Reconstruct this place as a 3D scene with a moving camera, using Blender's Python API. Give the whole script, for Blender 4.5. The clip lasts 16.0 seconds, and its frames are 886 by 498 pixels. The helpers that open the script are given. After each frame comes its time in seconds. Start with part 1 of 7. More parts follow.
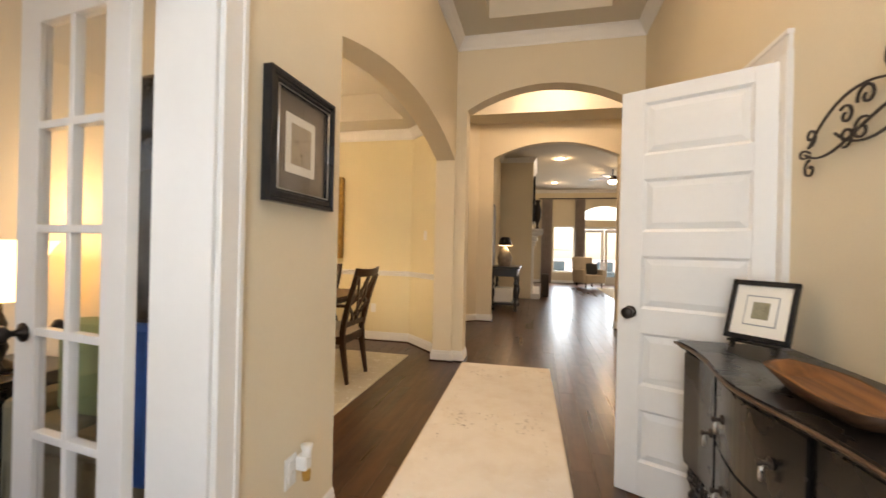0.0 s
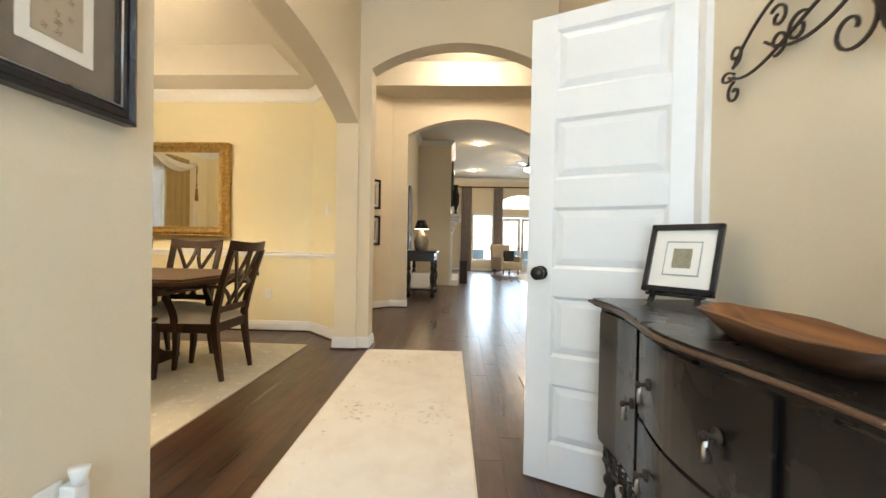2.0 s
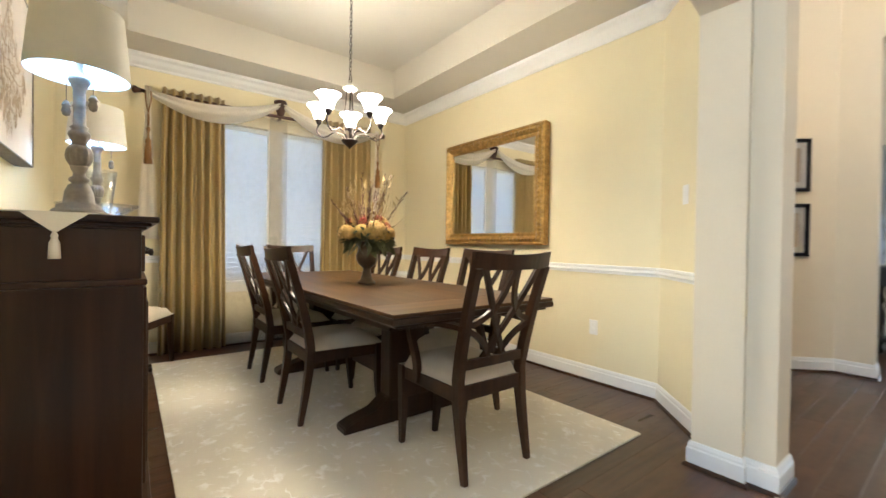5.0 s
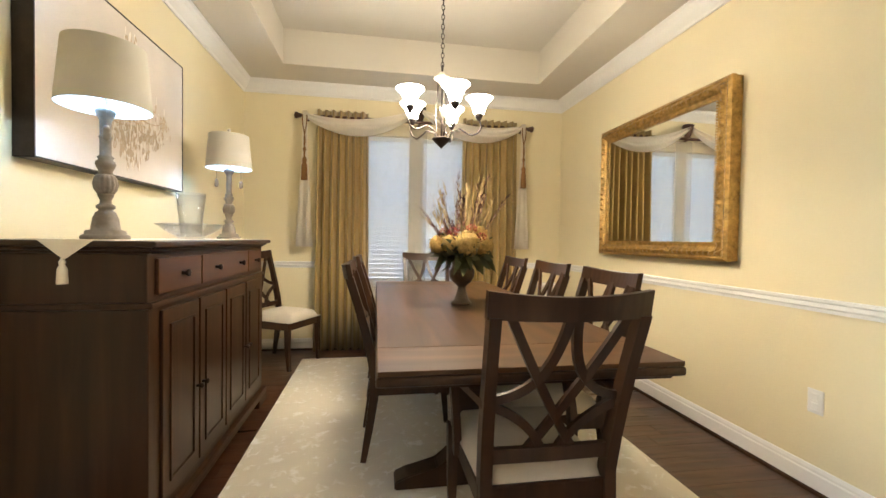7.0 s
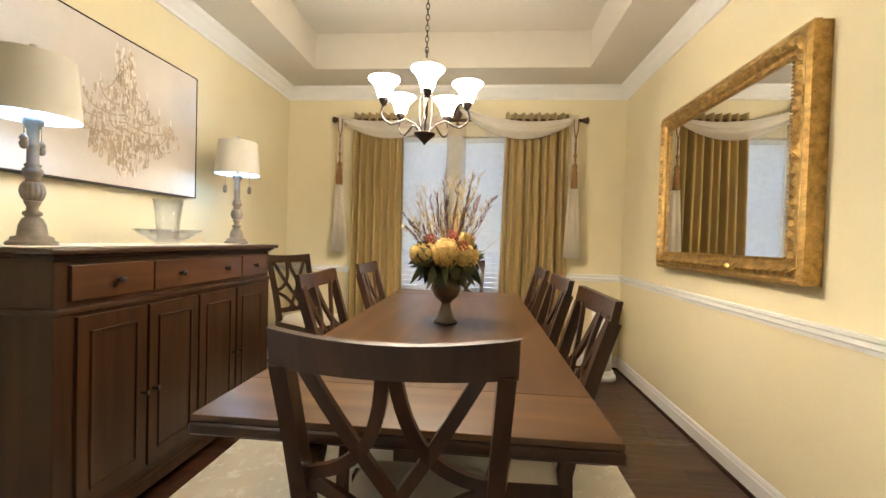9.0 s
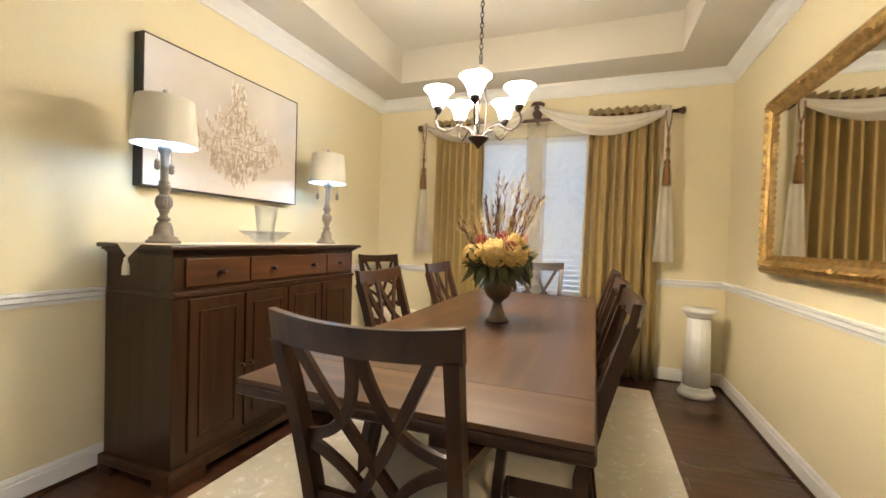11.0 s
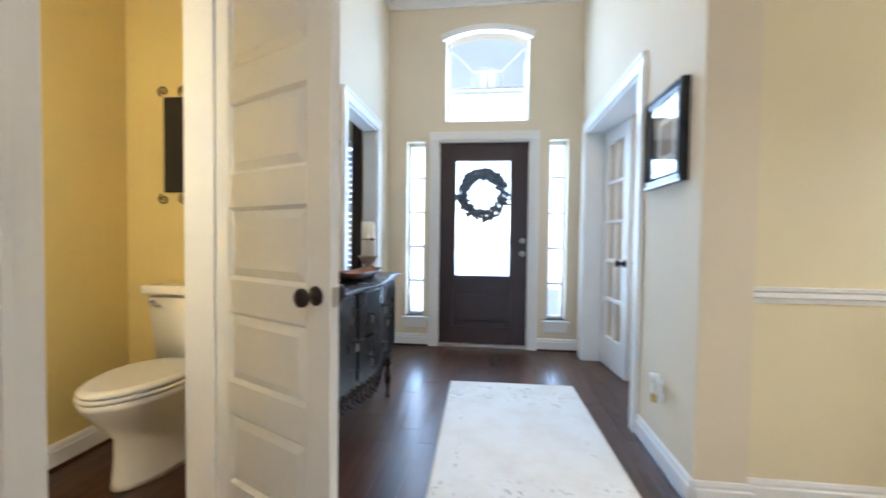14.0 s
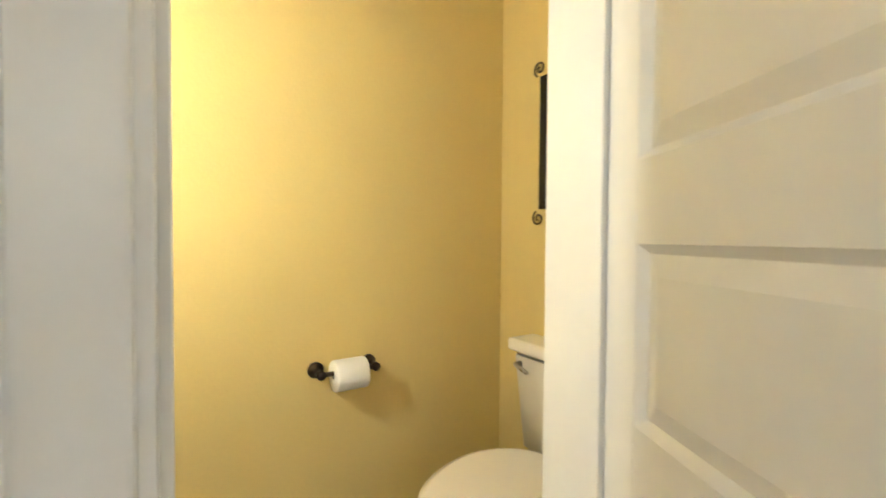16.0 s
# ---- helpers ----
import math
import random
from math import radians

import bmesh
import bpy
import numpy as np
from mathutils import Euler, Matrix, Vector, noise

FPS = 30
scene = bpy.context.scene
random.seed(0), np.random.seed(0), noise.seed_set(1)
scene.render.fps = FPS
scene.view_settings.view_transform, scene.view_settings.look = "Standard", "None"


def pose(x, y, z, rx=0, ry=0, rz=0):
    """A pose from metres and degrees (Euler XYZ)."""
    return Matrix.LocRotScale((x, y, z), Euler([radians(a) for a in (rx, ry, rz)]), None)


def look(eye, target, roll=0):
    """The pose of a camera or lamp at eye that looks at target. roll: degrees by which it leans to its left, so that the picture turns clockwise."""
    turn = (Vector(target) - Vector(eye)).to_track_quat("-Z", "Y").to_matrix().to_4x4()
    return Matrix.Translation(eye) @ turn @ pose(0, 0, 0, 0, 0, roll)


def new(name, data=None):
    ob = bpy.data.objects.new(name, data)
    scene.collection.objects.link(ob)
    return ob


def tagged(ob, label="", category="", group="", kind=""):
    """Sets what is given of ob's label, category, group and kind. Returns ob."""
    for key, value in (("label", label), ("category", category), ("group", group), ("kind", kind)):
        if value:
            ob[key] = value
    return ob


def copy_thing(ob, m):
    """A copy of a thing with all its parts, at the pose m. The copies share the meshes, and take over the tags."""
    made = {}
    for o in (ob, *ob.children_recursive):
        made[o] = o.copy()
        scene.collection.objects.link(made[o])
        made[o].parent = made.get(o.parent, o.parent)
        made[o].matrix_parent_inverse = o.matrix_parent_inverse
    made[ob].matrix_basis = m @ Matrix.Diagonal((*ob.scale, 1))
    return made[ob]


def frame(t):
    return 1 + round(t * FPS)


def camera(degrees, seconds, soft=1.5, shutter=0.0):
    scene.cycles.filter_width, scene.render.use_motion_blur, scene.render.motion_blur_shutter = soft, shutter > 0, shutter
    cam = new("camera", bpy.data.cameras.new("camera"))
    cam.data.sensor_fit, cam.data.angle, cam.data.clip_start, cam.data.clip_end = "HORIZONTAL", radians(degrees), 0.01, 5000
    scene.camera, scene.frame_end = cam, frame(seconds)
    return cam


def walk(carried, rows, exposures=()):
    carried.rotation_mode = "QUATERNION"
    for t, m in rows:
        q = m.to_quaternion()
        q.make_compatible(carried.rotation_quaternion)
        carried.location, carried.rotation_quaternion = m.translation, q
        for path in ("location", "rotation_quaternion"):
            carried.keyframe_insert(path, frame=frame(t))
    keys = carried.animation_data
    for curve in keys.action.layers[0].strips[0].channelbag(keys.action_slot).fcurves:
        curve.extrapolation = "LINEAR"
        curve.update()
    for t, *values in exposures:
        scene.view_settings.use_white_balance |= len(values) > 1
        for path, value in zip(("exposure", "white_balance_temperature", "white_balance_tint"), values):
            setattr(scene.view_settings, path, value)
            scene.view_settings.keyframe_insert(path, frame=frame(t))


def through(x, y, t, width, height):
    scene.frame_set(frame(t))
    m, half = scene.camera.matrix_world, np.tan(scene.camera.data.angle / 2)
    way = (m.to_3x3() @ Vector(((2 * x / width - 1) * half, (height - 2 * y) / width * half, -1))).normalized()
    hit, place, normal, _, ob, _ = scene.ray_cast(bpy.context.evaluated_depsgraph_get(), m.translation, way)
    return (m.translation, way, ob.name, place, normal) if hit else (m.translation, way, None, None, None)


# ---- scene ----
cam = camera(94.3, 16.0, shutter=0.4)
PATH = [
    (0, (0.3, 0.414, 1.222), (-0.15, 2.363, 1.223), 1.3),
    (0.5, (0.34, 0.446, 1.162), (0.107, 2.432, 1.158), 1.3),
    (1, (0.353, 0.564, 1.087), (0.245, 2.561, 1.078), 1.3),
    (1.5, (0.397, 0.683, 1.075), (0.342, 2.682, 1.056), 1.3),
    (2, (0.408, 0.842, 1.044), (0.324, 2.84, 1.019), 1.1),
    (2.5, (0.447, 1.098, 1.054), (0.24, 3.087, 1.025), 0.9),
    (3, (0.411, 1.405, 1.056), (-0.022, 3.357, 1.023), 0.9),
    (3.5, (0.298, 1.693, 1.046), (-0.442, 3.551, 1.016), 0.7),
    (4, (0.162, 1.973, 1.069), (-0.91, 3.661, 1.029), 0.6),
    (4.5, (0.103, 2.283, 1.075), (-1.264, 3.742, 1.04), 0.7),
    (5, (0.042, 2.582, 1.067), (-1.546, 3.797, 1.044), 0.8),
    (7.5, (-0.276, 3.616, 1.185), (-2.268, 3.785, 1.132), 1.1),
    (8, (-0.404, 3.822, 1.184), (-2.403, 3.871, 1.131), 1.4),
    (8.5, (-0.47, 3.992, 1.198), (-2.469, 3.927, 1.152), 1.5),
    (10.8, (-0.411, 4.406, 1.245), (-2.307, 3.773, 1.199), 1.9),
    (11, (-0.447, 4.434, 1.214), (-2.322, 3.738, 1.169), 1.8),
    (11.5, (-0.487, 4.443, 1.123), (-2.265, 3.528, 1.082), 1.7),
    (12, (-0.402, 4.359, 1.113), (-1.985, 3.138, 1.065), 1.3),
    (12.5, (-0.265, 4.273, 1.133), (-1.513, 2.711, 1.083), 1.3),
    (13, (-0.096, 4.183, 1.132), (-0.883, 2.345, 1.081), 1.2),
    (13.5, (0.075, 4.086, 1.109), (-0.198, 2.105, 1.053), 1.0),
    (14, (0.248, 3.92, 1.113), (0.481, 1.935, 1.053), 0.7),
    (14.5, (0.423, 3.69, 1.154), (1.106, 1.812, 1.097), 0.5),
    (15, (0.563, 3.452, 1.16), (1.634, 1.764, 1.104), 0.5),
    (15.5, (0.71, 3.232, 1.165), (2.132, 1.826, 1.121), 0.2),
    (16, (0.875, 3.049, 1.216), (2.554, 1.964, 1.168), 0.4),
]
# the clip's camera drifts from a warm to a cool white and back
EXPOSURE = [(0.0, 1.66, 8900, 25), (1.0, 1.80, 8500, 24), (1.5, 1.90, 7900, 18), (2.2, 2.03, 7100, 14), (3.0, 2.03, 6950, 14), (3.5, 2.07, 6350, 10), (4.2, 2.15, 6100, 10), (5.0, 2.25, 5750, 11), (7.5, 2.19, 6200, 13),
            (11.0, 2.25, 6150, 14), (12.0, 2.24, 5500, 17), (13.0, 1.98, 5500, 14), (14.0, 1.98, 5550, 14), (15.0, 2.0, 6150, 14), (16.0, 2.14, 5500, 10)]
walk(cam, [(t, look(eye, target, roll)) for t, eye, target, roll in PATH], EXPOSURE)

# ---- world and light ----
world = bpy.data.worlds.new("world")
scene.world = world
world.use_nodes = True
wn = world.node_tree
sky = wn.nodes.new("ShaderNodeTexSky")
sky.sky_type = 'NISHITA'
sky.sun_disc = False
sky.sun_elevation, sky.sun_rotation = radians(48), radians(150)
wn.links.new(sky.outputs[0], wn.nodes["Background"].inputs[0])
wn.nodes["Background"].inputs[1].default_value = 0.15

sun = new("sun", bpy.data.lights.new("sun", "SUN"))
sun.data.energy, sun.data.angle, sun.data.color = 3.0, radians(0.6), (1.0, 0.95, 0.88)
sun.matrix_world = look((8, 14, 20), (0, 0, 0))


def area_lamp(name, eye, target, w, h, watts, col):
    d = bpy.data.lights.new(name, "AREA")
    d.shape, d.size, d.size_y, d.energy, d.color = "RECTANGLE", w, h, watts, col
    ob = new(name, d)
    ob.matrix_world = look(eye, target)
    return ob


def point_lamp(name, at, watts, col, radius=0.04):
    d = bpy.data.lights.new(name, "POINT")
    d.energy, d.color, d.shadow_soft_size = watts, col, radius
    ob = new(name, d)
    ob.location = at
    return ob


DAY = (0.55, 0.78, 1.0)
WARM = (1.0, 0.83, 0.56)
area_lamp("door_daylight", (0.33, -0.36, 1.3), (0.33, 3, 0.7), 0.6, 1.2, 10, DAY)
area_lamp("transom_daylight", (0.32, -0.36, 2.7), (0.32, 4.5, 1.4), 0.76, 0.8, 8, DAY)
area_lamp("sidelight_daylight", (1.0, -0.36, 1.2), (1.0, 3, 1.0), 0.16, 1.6, 2.4, DAY)
area_lamp("sidelight_daylight", (-0.39, -0.36, 1.2), (-0.39, 3, 1.0), 0.16, 1.6, 2.4, DAY)
area_lamp("dining_daylight", (-4.86, 3.83, 1.5), (0, 3.83, 1.2), 1.1, 1.5, 3.6, DAY)
area_lamp("study_daylight", (-2.4, -0.36, 1.5), (-2.0, 3, 1.0), 1.6, 1.4, 3.5, DAY)
area_lamp("east_room_daylight", (2.4, -0.36, 1.5), (2.2, 3, 1.2), 1.2, 1.5, 7, DAY)
area_lamp("living_daylight", (1.25, 17.3, 1.4), (1.2, 8, 0.8), 0.8, 1.8, 18, DAY)
area_lamp("living_daylight", (2.75, 17.3, 1.5), (2.2, 8, 0.8), 1.5, 2.2, 32, DAY)
area_lamp("living_daylight", (5.2, 17.3, 1.5), (3.2, 8, 0.8), 1.6, 2.0, 32, DAY)

# ---- materials ----


def nodes_of(name):
    m = bpy.data.materials.new(name)
    m.use_nodes = True
    return m, m.node_tree, m.node_tree.nodes["Principled BSDF"]


def link(t, a, b):
    t.links.new(a, b)


def surf(name, col, rough=0.6, var=0.12, scale=3.0, fine=60.0, bump=0.02, metal=0.0, rvar=0.08, spec=0.5, coords="Object", stretch=(1, 1, 1), rand=0.0, sheen=0.0):
    """A surface with broad and fine variation of its colour, gloss and relief."""
    m, t, b = nodes_of(name)
    tc = t.nodes.new("ShaderNodeTexCoord")
    mp = t.nodes.new("ShaderNodeMapping")
    mp.inputs["Scale"].default_value = stretch
    link(t, tc.outputs[coords], mp.inputs[0])
    n1 = t.nodes.new("ShaderNodeTexNoise")
    n1.inputs["Scale"].default_value, n1.inputs["Detail"].default_value = scale, 5
    n2 = t.nodes.new("ShaderNodeTexNoise")
    n2.inputs["Scale"].default_value, n2.inputs["Detail"].default_value = fine, 3
    link(t, mp.outputs[0], n1.inputs[0])
    link(t, mp.outputs[0], n2.inputs[0])
    mixf = t.nodes.new("ShaderNodeMath")
    mixf.operation = "MULTIPLY_ADD"
    mixf.inputs[1].default_value = 0.4
    link(t, n2.outputs[0], mixf.inputs[0])
    link(t, n1.outputs[0], mixf.inputs[2])
    last = mixf.outputs[0]
    if rand:
        oi = t.nodes.new("ShaderNodeObjectInfo")
        ad = t.nodes.new("ShaderNodeMath")
        ad.operation = "MULTIPLY_ADD"
        ad.inputs[1].default_value = rand
        link(t, oi.outputs["Random"], ad.inputs[0])
        link(t, last, ad.inputs[2])
        last = ad.outputs[0]
    cr = t.nodes.new("ShaderNodeValToRGB")
    c = Vector(col)
    cr.color_ramp.elements[0].position, cr.color_ramp.elements[1].position = 0.4, 1.05 + rand * 0.5
    cr.color_ramp.elements[0].color = (*(c * (1 - var)), 1)
    cr.color_ramp.elements[1].color = (*(c * (1 + var)), 1)
    link(t, last, cr.inputs[0])
    link(t, cr.outputs[0], b.inputs["Base Color"])
    rr = t.nodes.new("ShaderNodeMapRange")
    rr.inputs[3].default_value, rr.inputs[4].default_value = max(0.02, rough - rvar), min(1, rough + rvar)
    link(t, n1.outputs[0], rr.inputs[0])
    link(t, rr.outputs[0], b.inputs["Roughness"])
    b.inputs["Metallic"].default_value = metal
    b.inputs["Specular IOR Level"].default_value = spec
    if sheen:
        b.inputs["Sheen Weight"].default_value = sheen
    if bump:
        bp = t.nodes.new("ShaderNodeBump")
        bp.inputs["Strength"].default_value, bp.inputs["Distance"].default_value = 0.5, bump
        link(t, n2.outputs[0], bp.inputs["Height"])
        link(t, bp.outputs[0], b.inputs["Normal"])
    return m


def wood(name, dark, light, rough=0.35, axis=0, scale=9.0, bump=0.002, rand=0.25, coat=0.0, scraped=0.0):
    """Grain drawn out along one axis of the object."""
    m, t, b = nodes_of(name)
    tc = t.nodes.new("ShaderNodeTexCoord")
    mp = t.nodes.new("ShaderNodeMapping")
    st = [1.0, 1.0, 1.0]
    st[axis] = 0.08
    mp.inputs["Scale"].default_value = st
    oi = t.nodes.new("ShaderNodeObjectInfo")
    sc = t.nodes.new("ShaderNodeVectorMath")
    sc.operation = "SCALE"
    sc.inputs[0].default_value = (13, 7, 5)
    link(t, oi.outputs["Random"], sc.inputs[3])
    link(t, tc.outputs["Object"], mp.inputs[0])
    ad = t.nodes.new("ShaderNodeVectorMath")
    link(t, mp.outputs[0], ad.inputs[0])
    link(t, sc.outputs[0], ad.inputs[1])
    n1 = t.nodes.new("ShaderNodeTexNoise")
    n1.inputs["Scale"].default_value, n1.inputs["Detail"].default_value, n1.inputs["Distortion"].default_value = scale * 3, 8, 0.6
    n2 = t.nodes.new("ShaderNodeTexNoise")
    n2.inputs["Scale"].default_value, n2.inputs["Detail"].default_value = 2.2, 3
    link(t, ad.outputs[0], n1.inputs[0])
    link(t, ad.outputs[0], n2.inputs[0])
    ma = t.nodes.new("ShaderNodeMath")
    ma.operation = "MULTIPLY_ADD"
    ma.inputs[1].default_value = 0.5
    link(t, n2.outputs[0], ma.inputs[0])
    link(t, n1.outputs[0], ma.inputs[2])
    mb = t.nodes.new("ShaderNodeMath")
    mb.operation = "MULTIPLY_ADD"
    mb.inputs[1].default_value = rand
    link(t, oi.outputs["Random"], mb.inputs[0])
    link(t, ma.outputs[0], mb.inputs[2])
    cr = t.nodes.new("ShaderNodeValToRGB")
    cr.color_ramp.elements[0].position, cr.color_ramp.elements[1].position = 0.5, 1.0 + rand
    cr.color_ramp.elements[0].color, cr.color_ramp.elements[1].color = (*dark, 1), (*light, 1)
    link(t, mb.outputs[0], cr.inputs[0])
    link(t, cr.outputs[0], b.inputs["Base Color"])
    rr = t.nodes.new("ShaderNodeMapRange")
    rr.inputs[3].default_value, rr.inputs[4].default_value = rough - 0.08, rough + 0.1
    link(t, n2.outputs[0], rr.inputs[0])
    link(t, rr.outputs[0], b.inputs["Roughness"])
    b.inputs["Coat Weight"].default_value, b.inputs["Coat Roughness"].default_value = coat, 0.2
    bp = t.nodes.new("ShaderNodeBump")
    bp.inputs["Strength"].default_value, bp.inputs["Distance"].default_value = 0.5, bump
    link(t, n1.outputs[0], bp.inputs["Height"])
    link(t, bp.outputs[0], b.inputs["Normal"])
    b.inputs["Specular IOR Level"].default_value = 0.48 if scraped else 0.3
    if scraped:
        n3 = t.nodes.new("ShaderNodeTexNoise")
        n3.inputs["Scale"].default_value, n3.inputs["Detail"].default_value = 9, 2
        mq = t.nodes.new("ShaderNodeMapping")
        mq.inputs["Scale"].default_value = (1.0, 0.45, 1.0)
        link(t, tc.outputs["Object"], mq.inputs[0])
        aq = t.nodes.new("ShaderNodeVectorMath")
        link(t, mq.outputs[0], aq.inputs[0])
        link(t, sc.outputs[0], aq.inputs[1])
        link(t, aq.outputs[0], n3.inputs[0])
        b2 = t.nodes.new("ShaderNodeBump")
        b2.inputs["Strength"].default_value, b2.inputs["Distance"].default_value = 0.6, scraped
        link(t, n3.outputs[0], b2.inputs["Height"])
        link(t, bp.outputs[0], b2.inputs["Normal"])
        link(t, b2.outputs[0], b.inputs["Normal"])
    return m


def glow(name, col, strength):
    m, t, b = nodes_of(name)
    b.inputs["Base Color"].default_value = (*col, 1)
    b.inputs["Emission Color"].default_value = (*col, 1)
    b.inputs["Emission Strength"].default_value = strength
    return m


def frosted(name, col, strength, through):
    """Lit frosted glass that glows and lets part of its bulb's light through."""
    m, t, b = nodes_of(name)
    em = t.nodes.new("ShaderNodeEmission")
    em.inputs[0].default_value, em.inputs[1].default_value = (*col, 1), strength
    tr = t.nodes.new("ShaderNodeBsdfTransparent")
    tr.inputs[0].default_value = (through, through, through, 1)
    ad = t.nodes.new("ShaderNodeAddShader")
    link(t, em.outputs[0], ad.inputs[0])
    link(t, tr.outputs[0], ad.inputs[1])
    link(t, ad.outputs[0], t.nodes["Material Output"].inputs[0])
    return m


def glass(name, col=(1, 1, 1), rough=0.0, gloss=0.35):
    """Thin clear glass: mostly see-through, glossy at a glance."""
    m, t, b = nodes_of(name)
    tr = t.nodes.new("ShaderNodeBsdfTransparent")
    tr.inputs[0].default_value = (*col, 1)
    gl = t.nodes.new("ShaderNodeBsdfGlossy")
    gl.inputs["Roughness"].default_value = rough
    fr = t.nodes.new("ShaderNodeLayerWeight")
    fr.inputs[0].default_value = 0.25
    sq = t.nodes.new("ShaderNodeMath")
    sq.operation = "MULTIPLY"
    sq.inputs[1].default_value = gloss
    link(t, fr.outputs["Facing"], sq.inputs[0])
    mx = t.nodes.new("ShaderNodeMixShader")
    link(t, sq.outputs[0], mx.inputs[0])
    link(t, tr.outputs[0], mx.inputs[1])
    link(t, gl.outputs[0], mx.inputs[2])
    link(t, mx.outputs[0], t.nodes["Material Output"].inputs[0])
    return m


def patterned(name, base, mark, scale, amount, rough=0.95):
    """A woven rug: soft curls and worn flecks of a second colour on the ground colour."""
    m, t, b = nodes_of(name)
    tc = t.nodes.new("ShaderNodeTexCoord")
    n0 = t.nodes.new("ShaderNodeTexNoise")
    n0.inputs["Scale"].default_value, n0.inputs["Detail"].default_value = scale * 0.5, 4
    link(t, tc.outputs["Object"], n0.inputs[0])
    wv = t.nodes.new("ShaderNodeTexVoronoi")
    wv.feature = "DISTANCE_TO_EDGE"
    wv.inputs["Scale"].default_value = scale
    dis = t.nodes.new("ShaderNodeVectorMath")
    dis.operation = "MULTIPLY_ADD"
    dis.inputs[1].default_value = (0.35, 0.35, 0)
    link(t, n0.outputs["Color"], dis.inputs[0])
    link(t, tc.outputs["Object"], dis.inputs[2])
    link(t, dis.outputs[0], wv.inputs[0])
    edge_r = t.nodes.new("ShaderNodeValToRGB")
    edge_r.color_ramp.elements[0].position, edge_r.color_ramp.elements[1].position = 0.03, 0.11
    edge_r.color_ramp.elements[0].color, edge_r.color_ramp.elements[1].color = (1, 1, 1, 1), (0, 0, 0, 1)
    link(t, wv.outputs["Distance"], edge_r.inputs[0])
    n1 = t.nodes.new("ShaderNodeTexNoise")
    n1.inputs["Scale"].default_value, n1.inputs["Detail"].default_value = scale * 1.3, 6
    link(t, tc.outputs["Object"], n1.inputs[0])
    gate = t.nodes.new("ShaderNodeValToRGB")
    gate.color_ramp.elements[0].position, gate.color_ramp.elements[1].position = 0.5, 0.66
    link(t, n1.outputs[0], gate.inputs[0])
    mu = t.nodes.new("ShaderNodeMath")
    mu.operation = "MULTIPLY"
    link(t, edge_r.outputs[0], mu.inputs[0])
    link(t, gate.outputs[0], mu.inputs[1])
    soft = t.nodes.new("ShaderNodeMath")
    soft.operation = "MULTIPLY"
    soft.inputs[1].default_value = 1.0
    link(t, mu.outputs[0], soft.inputs[0])
    fac = soft.outputs[0]
    am = t.nodes.new("ShaderNodeMath")
    am.operation = "MULTIPLY"
    am.inputs[1].default_value = amount
    link(t, fac, am.inputs[0])
    bas = t.nodes.new("ShaderNodeMixRGB")
    c = Vector(base)
    bas.inputs[1].default_value, bas.inputs[2].default_value = (*(c * 0.88), 1), (*(c * 1.08), 1)
    link(t, n0.outputs[0], bas.inputs[0])
    mc = t.nodes.new("ShaderNodeMixRGB")
    link(t, bas.outputs[0], mc.inputs[1])
    mc.inputs[2].default_value = (*mark, 1)
    link(t, am.outputs[0], mc.inputs[0])
    link(t, mc.outputs[0], b.inputs["Base Color"])
    b.inputs["Roughness"].default_value = rough
    b.inputs["Specular IOR Level"].default_value = 0.15
    n4 = t.nodes.new("ShaderNodeTexNoise")
    n4.inputs["Scale"].default_value, n4.inputs["Detail"].default_value = 220, 2
    link(t, tc.outputs["Object"], n4.inputs[0])
    bp = t.nodes.new("ShaderNodeBump")
    bp.inputs["Strength"].default_value, bp.inputs["Distance"].default_value = 0.6, 0.004
    link(t, n4.outputs[0], bp.inputs["Height"])
    link(t, bp.outputs[0], b.inputs["Normal"])
    return m


